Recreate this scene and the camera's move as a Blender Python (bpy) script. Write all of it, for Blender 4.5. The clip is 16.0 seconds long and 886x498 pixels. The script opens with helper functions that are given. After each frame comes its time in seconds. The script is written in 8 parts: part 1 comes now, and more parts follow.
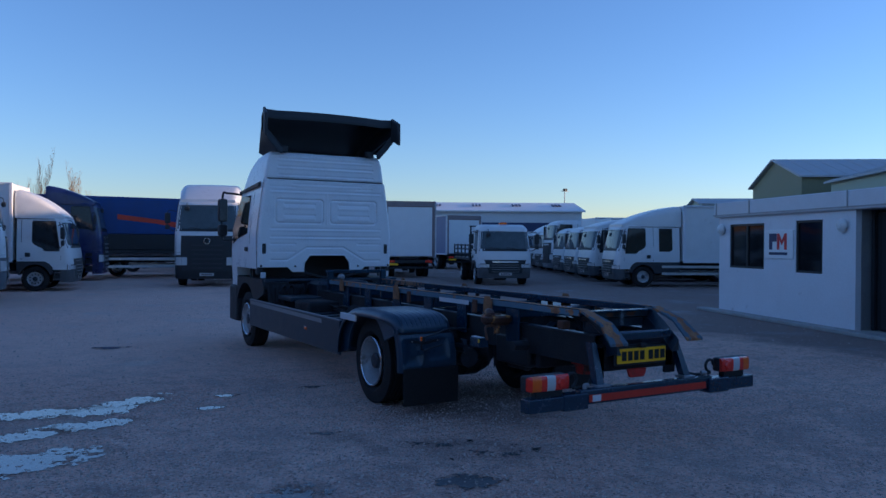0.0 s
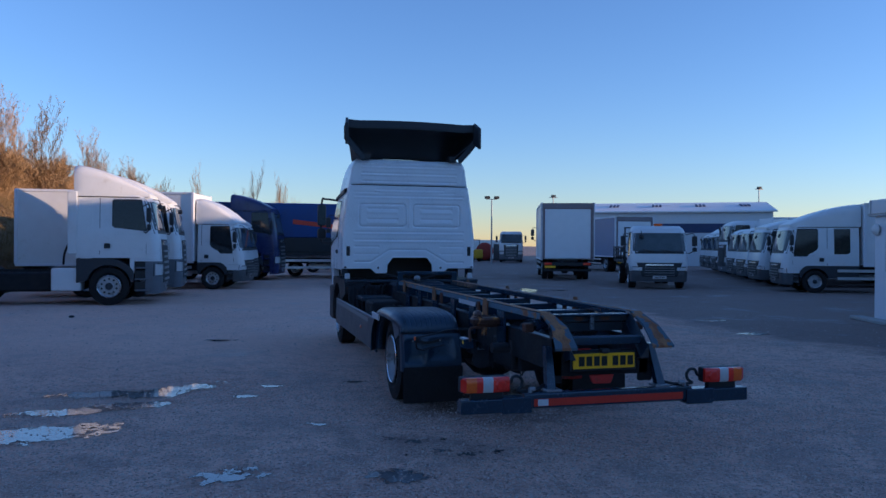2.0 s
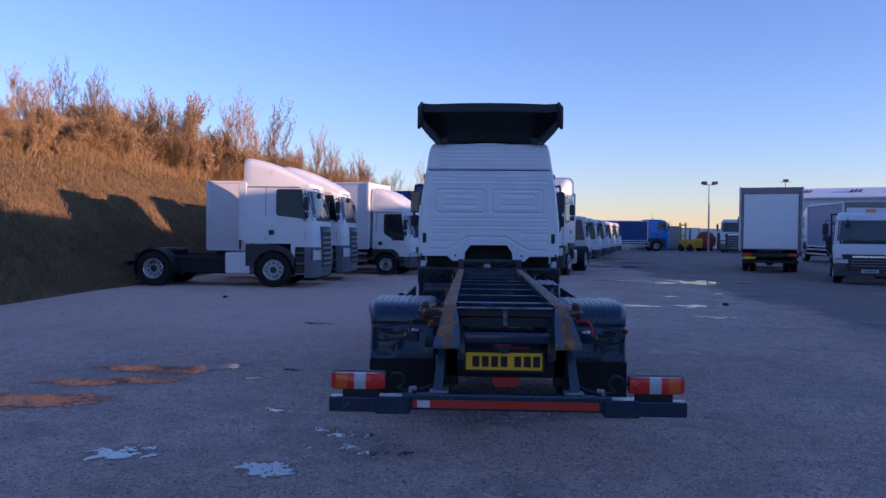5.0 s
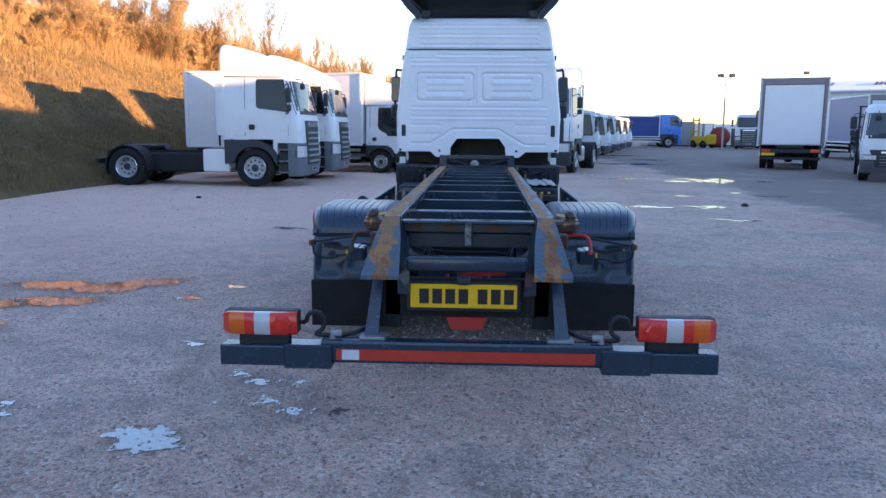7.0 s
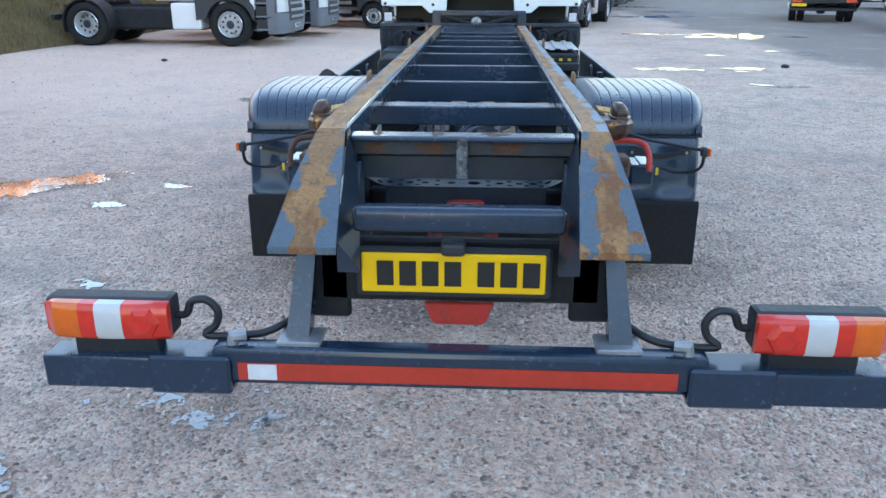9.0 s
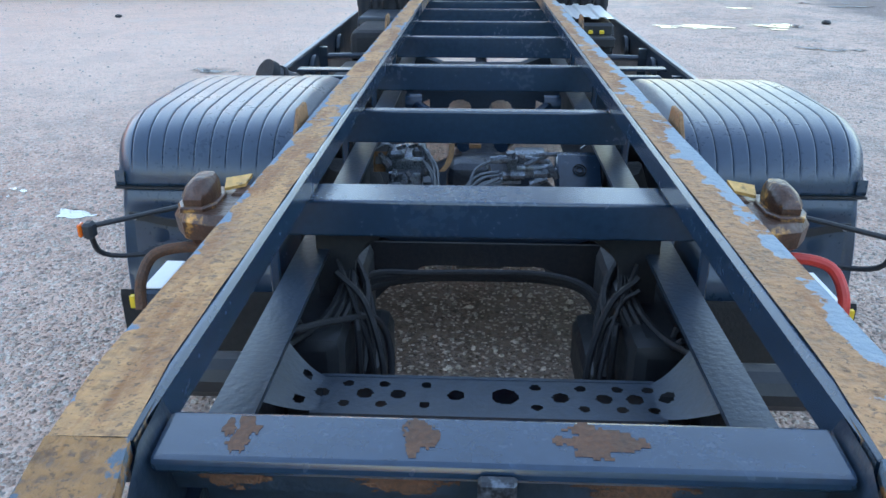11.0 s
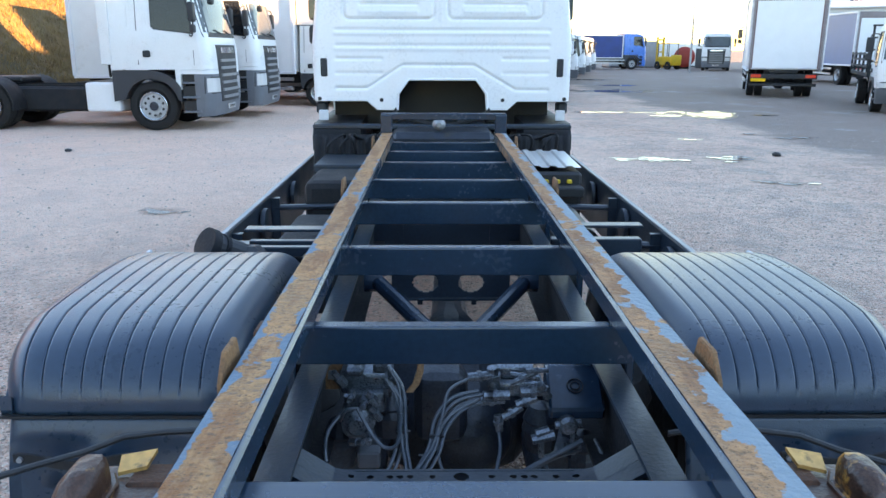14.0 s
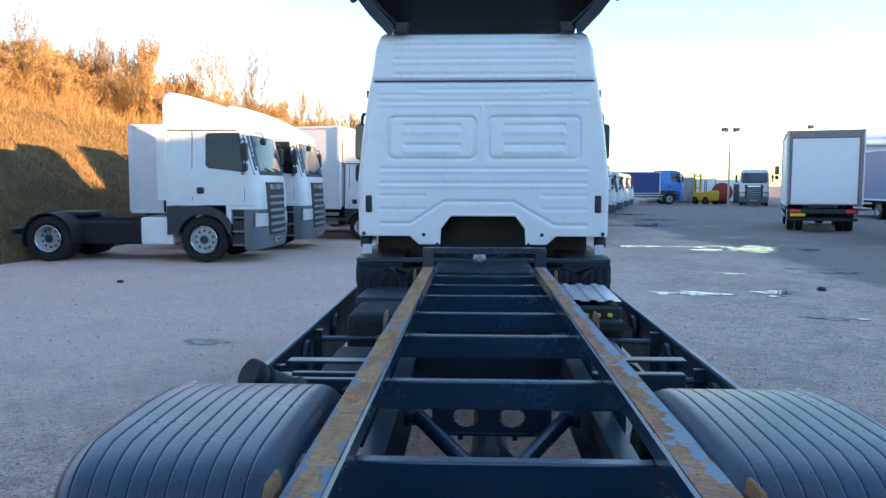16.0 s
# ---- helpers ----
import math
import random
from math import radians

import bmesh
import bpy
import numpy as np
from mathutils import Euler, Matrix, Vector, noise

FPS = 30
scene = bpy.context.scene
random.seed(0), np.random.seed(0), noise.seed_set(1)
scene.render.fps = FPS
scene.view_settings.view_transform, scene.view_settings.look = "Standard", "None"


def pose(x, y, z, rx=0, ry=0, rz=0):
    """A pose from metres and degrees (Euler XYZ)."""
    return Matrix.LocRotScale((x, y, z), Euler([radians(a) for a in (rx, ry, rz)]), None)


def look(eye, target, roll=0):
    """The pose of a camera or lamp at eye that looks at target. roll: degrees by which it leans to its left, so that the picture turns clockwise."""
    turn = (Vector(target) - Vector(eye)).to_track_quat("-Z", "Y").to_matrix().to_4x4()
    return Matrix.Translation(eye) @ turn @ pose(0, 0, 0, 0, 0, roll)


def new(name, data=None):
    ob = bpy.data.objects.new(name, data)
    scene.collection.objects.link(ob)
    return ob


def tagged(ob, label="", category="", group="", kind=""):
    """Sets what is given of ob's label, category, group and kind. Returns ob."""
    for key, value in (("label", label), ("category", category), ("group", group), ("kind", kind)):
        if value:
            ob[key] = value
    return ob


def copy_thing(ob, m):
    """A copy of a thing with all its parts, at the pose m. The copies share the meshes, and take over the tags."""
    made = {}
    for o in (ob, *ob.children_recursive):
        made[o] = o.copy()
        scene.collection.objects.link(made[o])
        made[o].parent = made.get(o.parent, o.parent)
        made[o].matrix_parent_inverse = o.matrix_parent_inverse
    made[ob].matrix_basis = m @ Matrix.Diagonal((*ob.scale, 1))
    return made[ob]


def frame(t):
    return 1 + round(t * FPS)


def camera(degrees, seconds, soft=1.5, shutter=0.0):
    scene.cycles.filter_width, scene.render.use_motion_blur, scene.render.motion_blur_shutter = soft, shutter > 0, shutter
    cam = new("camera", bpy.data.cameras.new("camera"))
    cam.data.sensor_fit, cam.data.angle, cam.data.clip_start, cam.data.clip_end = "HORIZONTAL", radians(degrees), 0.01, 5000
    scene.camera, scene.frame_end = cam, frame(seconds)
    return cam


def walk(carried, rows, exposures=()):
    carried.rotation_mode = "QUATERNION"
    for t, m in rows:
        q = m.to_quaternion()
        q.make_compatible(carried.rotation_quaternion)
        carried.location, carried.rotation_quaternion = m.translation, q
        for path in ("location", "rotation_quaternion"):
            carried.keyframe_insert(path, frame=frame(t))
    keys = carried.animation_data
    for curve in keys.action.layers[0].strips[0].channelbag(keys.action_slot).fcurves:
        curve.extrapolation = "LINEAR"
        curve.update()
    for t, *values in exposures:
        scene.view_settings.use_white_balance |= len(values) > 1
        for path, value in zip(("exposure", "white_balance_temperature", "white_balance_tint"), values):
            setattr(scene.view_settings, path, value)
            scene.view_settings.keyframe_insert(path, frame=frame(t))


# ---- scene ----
cam = camera(60.0, 16.0)
PATH = [
    (0, (-4.513, -4.679, 1.674), (-3.523, -2.941, 1.662), 0.4),
    (0.5, (-4.078, -4.863, 1.668), (-3.211, -3.061, 1.657), 0.4),
    (1, (-3.714, -5.27, 1.69), (-2.958, -3.419, 1.679), 0.4),
    (1.5, (-3.27, -5.421, 1.674), (-2.642, -3.522, 1.665), 0.4),
    (2, (-2.818, -5.56, 1.687), (-2.297, -3.629, 1.678), 0.3),
    (2.5, (-2.345, -5.728, 1.695), (-1.939, -3.769, 1.689), 0.3),
    (3, (-1.868, -5.787, 1.694), (-1.582, -3.808, 1.688), 0.2),
    (3.5, (-1.349, -5.939, 1.689), (-1.18, -3.946, 1.684), 0.3),
    (3.7, (-1.153, -5.94, 1.717), (-1.04, -3.943, 1.711), 0.3),
    (5.8, (-0.031, -4.759, 1.661), (-0.131, -2.767, 1.516), 0.5),
    (6, (-0.025, -4.604, 1.674), (-0.124, -2.615, 1.491), 0.4),
    (6.5, (0.033, -4.199, 1.636), (-0.064, -2.217, 1.391), 0.4),
    (7, (0.068, -3.788, 1.605), (-0.031, -1.815, 1.297), 0.4),
    (7.5, (0.061, -3.365, 1.58), (-0.037, -1.412, 1.162), 0.4),
    (8, (0.088, -2.919, 1.549), (-0.006, -0.992, 1.022), 0.4),
    (8.2, (0.091, -2.773, 1.56), (-0.005, -0.856, 0.997), 0.3),
    (10.3, (-0.019, -0.904, 1.595), (-0.117, 0.943, 0.834), -0.1),
    (10.5, (-0.025, -0.727, 1.579), (-0.114, 1.114, 0.804), -0.1),
    (11, (-0.026, -0.397, 1.619), (-0.108, 1.438, 0.828), -0.0),
    (11.5, (-0.063, -0.093, 1.631), (-0.145, 1.738, 0.829), -0.3),
    (12, (-0.059, 0.095, 1.659), (-0.131, 1.921, 0.846), -0.1),
    (12.5, (-0.03, 0.167, 1.692), (-0.09, 1.994, 0.878), 0.0),
    (13, (-0.038, 0.156, 1.717), (-0.078, 1.986, 0.91), 0.1),
    (13.5, (-0.042, 0.12, 1.74), (-0.035, 1.995, 1.043), 0.2),
    (14, (-0.07, 0.106, 1.747), (-0.047, 2.041, 1.243), 0.2),
    (14.5, (-0.083, 0.093, 1.751), (-0.073, 2.055, 1.363), 0.2),
    (15, (-0.085, 0.078, 1.757), (-0.107, 2.056, 1.46), 0.2),
    (15.5, (-0.082, 0.066, 1.759), (-0.139, 2.052, 1.534), 0.2),
    (16, (-0.076, 0.061, 1.76), (-0.157, 2.052, 1.594), 0.1),
]
EXPOSURES = [(0, 2.1, 5370, 28), (3.7, 2.25, 5430, 32), (5.8, 2.6, 5900, 54), (6.5, 3.2, 6350, 48), (7, 3.88, 7300, 32), (7.5, 4.33, 7700, 29), (8.2, 4.75, 9300, 26), (10.3, 4.97, 9700, 25), (12, 5.12, 9400, 25), (13.5, 5.22, 9250, 24), (14, 4.76, 9600, 25), (15, 4.26, 8200, 23), (16, 3.92, 7450, 22)]
walk(cam, [(t, look(eye, aim, roll)) for t, eye, aim, roll in PATH], EXPOSURES)

# ---- sky and sun ----
SUN_AZ, SUN_EL = radians(110.0), radians(6.0)
world = bpy.data.worlds.new("sky")
scene.world = world
world.use_nodes = True
wn = world.node_tree.nodes
sky = wn.new("ShaderNodeTexSky")
sky.sky_type, sky.sun_disc = "NISHITA", False
sky.sun_elevation, sky.sun_rotation = SUN_EL, SUN_AZ
sky.air_density, sky.dust_density, sky.ozone_density = 1.0, 0.0, 3.0
world.node_tree.links.new(sky.outputs[0], wn["Background"].inputs[0])
wn["Background"].inputs[1].default_value = 0.06
sun_data = bpy.data.lights.new("sun", "SUN")
sun_data.energy, sun_data.angle, sun_data.color = 1.5, radians(0.4), (1.0, 0.69, 0.35)
sun = new("sun", sun_data)
sun_way = Vector((math.sin(SUN_AZ) * math.cos(SUN_EL), math.cos(SUN_AZ) * math.cos(SUN_EL), math.sin(SUN_EL)))
sun.matrix_world = look(tuple(sun_way * 100), (0, 0, 0))


# ---- materials ----
def mat(name, col, rough=0.5, metal=0.0, var=0.18, scale=3.0, bump=0.0, bscale=60.0, dirt=None, dirt_at=0.55, dirt_scale=2.5, coat=0.0, emit=None):
    """A surface with grain and larger stains; dirt is a second colour that shows in patches."""
    m = bpy.data.materials.new(name)
    m.use_nodes = True
    nt, b = m.node_tree, m.node_tree.nodes["Principled BSDF"]
    n, ln = nt.nodes.new, nt.links.new
    tc = n("ShaderNodeTexCoord")
    big, fine = n("ShaderNodeTexNoise"), n("ShaderNodeTexNoise")
    big.inputs["Scale"].default_value, big.inputs["Detail"].default_value = scale, 5
    fine.inputs["Scale"].default_value, fine.inputs["Detail"].default_value = scale * 14, 3
    for t in (big, fine):
        ln(tc.outputs["Object"], t.inputs["Vector"])
    mean = n("ShaderNodeMath")
    mean.operation = "ADD"
    ln(big.outputs[0], mean.inputs[0]), ln(fine.outputs[0], mean.inputs[1])
    ramp = n("ShaderNodeMapRange")
    ramp.inputs[1].default_value, ramp.inputs[2].default_value = 0.7, 1.3
    ln(mean.outputs[0], ramp.inputs[0])
    mix = n("ShaderNodeMix")
    mix.data_type = "RGBA"
    lo, hi = [c * (1 - var) for c in col], [min(1, c * (1 + var)) for c in col]
    mix.inputs[6].default_value, mix.inputs[7].default_value = (*lo, 1), (*hi, 1)
    ln(ramp.outputs[0], mix.inputs[0])
    out = mix.outputs[2]
    if dirt:
        dn, dr, dm = n("ShaderNodeTexNoise"), n("ShaderNodeMapRange"), n("ShaderNodeMix")
        dn.inputs["Scale"].default_value, dn.inputs["Detail"].default_value, dn.inputs["Roughness"].default_value = dirt_scale, 9, 0.65
        ln(tc.outputs["Object"], dn.inputs["Vector"])
        dr.inputs[1].default_value, dr.inputs[2].default_value = dirt_at, dirt_at + 0.12
        ln(dn.outputs[0], dr.inputs[0])
        dm.data_type = "RGBA"
        ln(dr.outputs[0], dm.inputs[0]), ln(out, dm.inputs[6])
        dm.inputs[7].default_value = (*dirt, 1)
        out = dm.outputs[2]
    ln(out, b.inputs["Base Color"])
    rr = n("ShaderNodeMapRange")
    rr.inputs[1].default_value, rr.inputs[2].default_value = 0.7, 1.3
    rr.inputs[3].default_value, rr.inputs[4].default_value = max(0.02, rough * 0.8), min(1, rough * 1.2)
    ln(mean.outputs[0], rr.inputs[0]), ln(rr.outputs[0], b.inputs["Roughness"])
    b.inputs["Metallic"].default_value = metal
    b.inputs["Coat Weight"].default_value, b.inputs["Coat Roughness"].default_value = coat, rough
    if bump:
        bn, bp = n("ShaderNodeTexNoise"), n("ShaderNodeBump")
        bn.inputs["Scale"].default_value, bn.inputs["Detail"].default_value = bscale, 4
        ln(tc.outputs["Object"], bn.inputs["Vector"]), ln(bn.outputs[0], bp.inputs["Height"])
        bp.inputs["Strength"].default_value, bp.inputs["Distance"].default_value = bump, 0.01
        ln(bp.outputs[0], b.inputs["Normal"])
    if emit:
        b.inputs["Emission Color"].default_value, b.inputs["Emission Strength"].default_value = (*emit[0], 1), emit[1]
    return m


WHITE = mat("white_paint", (0.84, 0.85, 0.86), 0.3, var=0.03, dirt=(0.7, 0.69, 0.67), dirt_at=0.64, coat=0.3)
PARKED = mat("dull_white_paint", (0.68, 0.69, 0.695), 0.32, var=0.04, dirt=(0.55, 0.53, 0.5), dirt_at=0.62, coat=0.3)
WHITE2 = mat("white_panel", (0.7, 0.705, 0.71), 0.4, var=0.05, dirt=(0.55, 0.52, 0.48), dirt_at=0.63, dirt_scale=1.2)
CREAM = mat("aged_white_paint", (0.72, 0.72, 0.7), 0.35, var=0.05, dirt=(0.45, 0.42, 0.37), dirt_at=0.6)
NAVY = mat("navy_paint", (0.012, 0.022, 0.1), 0.3, var=0.2, coat=0.3)
BLUE = mat("blue_paint", (0.008, 0.19, 0.6), 0.3, var=0.1, coat=0.3)
CURTAIN = mat("blue_curtain", (0.01, 0.05, 0.2), 0.55, var=0.2, scale=1.5, bump=0.3, bscale=3)
GREYBLUE = mat("grey_blue_curtain", (0.17, 0.21, 0.33), 0.5, var=0.12, scale=1.5, bump=0.2, bscale=3)
ORANGE = mat("orange_print", (0.6, 0.05, 0.02), 0.5)
GREYP = mat("grey_plastic", (0.12, 0.135, 0.155), 0.5, var=0.12, dirt=(0.2, 0.18, 0.16), dirt_at=0.6)
DARKP = mat("dark_plastic", (0.018, 0.022, 0.027), 0.55, var=0.25, bump=0.15, bscale=150)
ARCH = mat("arch_plastic", (0.028, 0.032, 0.039), 0.55, var=0.2, dirt=(0.04, 0.037, 0.034), dirt_at=0.6)
GREYSLAT = mat("grey_grille_slat", (0.3, 0.31, 0.325), 0.4, 0.3, var=0.1)
BUMPERD = mat("dark_grey_bumper", (0.075, 0.082, 0.092), 0.5, var=0.15, dirt=(0.12, 0.11, 0.1), dirt_at=0.62)
FENDERP = mat("fender_plastic", (0.011, 0.038, 0.069), 0.32, var=0.15, scale=4, bump=0.1, bscale=220, dirt=(0.045, 0.065, 0.08), dirt_at=0.68, coat=0.3)
RUBBER = mat("tyre_rubber", (0.011, 0.011, 0.012), 0.9, var=0.3, bump=0.3, bscale=90, dirt=(0.024, 0.021, 0.019), dirt_at=0.6)
BLACK = mat("black_steel", (0.012, 0.015, 0.019), 0.5, var=0.3, dirt=(0.04, 0.035, 0.031), dirt_at=0.6, bump=0.1)
FRAMEP = mat("blue_black_frame_paint", (0.006, 0.03, 0.058), 0.24, var=0.2, scale=4, dirt=(0.04, 0.06, 0.075), dirt_at=0.67, dirt_scale=4, bump=0.02, bscale=60, coat=0.35)
CHASSIS = mat("chassis_paint", (0.009, 0.024, 0.04), 0.36, var=0.35, scale=5, dirt=(0.042, 0.038, 0.034), dirt_at=0.66, bump=0.15, bscale=90, coat=0.25)
GREASY = mat("greasy_iron", (0.022, 0.032, 0.045), 0.34, 0.1, var=0.5, scale=9, dirt=(0.045, 0.04, 0.036), dirt_at=0.55, dirt_scale=7, bump=0.3, bscale=40)
FLATBLACK = mat("flat_black_steel", (0.007, 0.0085, 0.012), 0.75, var=0.4, scale=6, dirt=(0.018, 0.016, 0.015), dirt_at=0.58, bump=0.2, bscale=60)
HOSE = mat("grey_air_hose", (0.06, 0.085, 0.11), 0.3, var=0.25, coat=0.4)
VALVE = mat("cast_aluminium", (0.17, 0.21, 0.25), 0.32, 0.65, var=0.6, scale=14, dirt=(0.03, 0.034, 0.04), dirt_at=0.52, dirt_scale=14, bump=0.2, bscale=60)
ALU = mat("aluminium", (0.6, 0.62, 0.64), 0.38, 0.9, var=0.12)
STEELRIM = mat("silver_wheel_steel", (0.42, 0.43, 0.44), 0.5, 0.4, var=0.15, dirt=(0.08, 0.07, 0.06), dirt_at=0.55)
CHROME = mat("bright_metal", (0.55, 0.56, 0.58), 0.25, 0.9, var=0.1)
GLASSD = mat("dark_cab_glass", (0.012, 0.014, 0.016), 0.06, var=0.1)
SCREEN = mat("windscreen_glass", (0.07, 0.092, 0.1), 0.05, var=0.2)
YELLOW = mat("yellow_plate", (1.0, 0.5, 0.005), 0.4, var=0.04)
LETTER = mat("black_plate_print", (0.01, 0.01, 0.01), 0.5)
REDL = mat("red_lens", (0.85, 0.028, 0.014), 0.18, var=0.12, coat=0.4)
AMBERL = mat("amber_lens", (0.88, 0.13, 0.01), 0.18, var=0.1, coat=0.4)
CLEARL = mat("clear_lens", (0.55, 0.55, 0.55), 0.2, var=0.05, coat=0.3)
REFLR = mat("red_reflective_tape", (0.62, 0.04, 0.02), 0.45, var=0.12, dirt=(0.3, 0.05, 0.03), dirt_at=0.65)
REFLW = mat("white_reflective_tape", (0.65, 0.66, 0.68), 0.45, var=0.08)
REDP = mat("worn_red_paint", (0.62, 0.035, 0.025), 0.5, var=0.15, dirt=(0.1, 0.06, 0.04), dirt_at=0.55, dirt_scale=9, bump=0.3)
YRUST = mat("glossy_rust_brown_iron", (0.075, 0.03, 0.018), 0.38, var=0.5, scale=14, dirt=(0.85, 0.34, 0.06), dirt_at=0.565, dirt_scale=13, bump=0.5, bscale=45)
STOPR = mat("tan_rusty_steel", (0.26, 0.12, 0.055), 0.8, var=0.45, scale=10, dirt=(0.1, 0.045, 0.025), dirt_at=0.54, dirt_scale=26, bump=0.5, bscale=70)
JAWRED = mat("rust_worn_red_paint", (0.5, 0.032, 0.022), 0.5, var=0.25, dirt=(0.08, 0.04, 0.028), dirt_at=0.5, dirt_scale=15, bump=0.4)
YCHIP = mat("chipped_yellow_paint", (0.87, 0.4, 0.12), 0.5, var=0.3, dirt=(0.085, 0.036, 0.024), dirt_at=0.555, dirt_scale=17)
YFLAKE = mat("flaking_orange_paint", (0.085, 0.036, 0.024), 0.32, var=0.5, scale=14, dirt=(0.9, 0.4, 0.1), dirt_at=0.52, dirt_scale=13)
RUST = mat("rusty_iron", (0.11, 0.045, 0.026), 0.8, var=0.5, scale=12, dirt=(0.34, 0.15, 0.045), dirt_at=0.62, dirt_scale=14, bump=0.5, bscale=80)
YTERM = mat("yellow_cap", (0.75, 0.45, 0.03), 0.5)
CONCRETE = mat("concrete", (0.36, 0.35, 0.33), 0.85, var=0.2, bump=0.3)
FRAMEG = mat("grey_rear_frame", (0.25, 0.2, 0.205), 0.5, var=0.15)
ROOFW = mat("pale_roof_sheet", (0.78, 0.79, 0.8), 0.6, var=0.06, scale=1)
CLAD = mat("grey_cladding", (0.7, 0.71, 0.74), 0.45, var=0.05, scale=1.5, dirt=(0.5, 0.5, 0.51), dirt_at=0.62)
FASCIA = mat("grey_fascia", (0.6, 0.61, 0.64), 0.4, var=0.06)
OLIVE = mat("olive_cladding", (0.2, 0.21, 0.13), 0.6, var=0.1, scale=1)
PALEGREEN = mat("pale_green_cladding", (0.36, 0.42, 0.33), 0.6, var=0.08, scale=1)
ROOFG = mat("grey_roof_sheet", (0.42, 0.44, 0.46), 0.6, var=0.1, scale=1)
SHEDW = mat("white_shed_sheet", (0.6, 0.63, 0.66), 0.6, var=0.06, scale=0.6)
SHEDB = mat("blue_shed_band", (0.02, 0.04, 0.12), 0.5)
LAMPG = mat("opal_lamp_globe", (0.7, 0.7, 0.68), 0.3, var=0.03)
LOGOB = mat("navy_print", (0.02, 0.03, 0.09), 0.5)
LOGOR = mat("red_print", (0.6, 0.03, 0.03), 0.5)
SIGNW = mat("white_sign_board", (0.78, 0.78, 0.78), 0.45, var=0.03)
SHUTTER = mat("white_shutter", (0.8, 0.81, 0.82), 0.4, var=0.03)
MAROON = mat("maroon_frame", (0.13, 0.035, 0.04), 0.5, var=0.15)
FORKY = mat("forklift_yellow", (0.65, 0.38, 0.02), 0.5, var=0.12)
TANKR = mat("red_tank", (0.35, 0.03, 0.02), 0.5)
GREYSTEEL = mat("galvanised_steel", (0.32, 0.33, 0.34), 0.5, 0.5, var=0.15)
BARK = mat("bark", (0.2, 0.13, 0.075), 0.9, var=0.35, scale=6, bump=0.4)
TWIG = mat("winter_twigs", (0.3, 0.185, 0.085), 0.9, var=0.45, scale=0.8)
TWIG2 = mat("pale_twigs", (0.26, 0.16, 0.075), 0.9, var=0.3, scale=0.8)
GRASS = mat("dry_grass", (0.18, 0.115, 0.045), 0.9, var=0.45, scale=0.7)
STONE = mat("gravel_stone", (0.5, 0.4, 0.34), 0.7, var=0.55, scale=9)


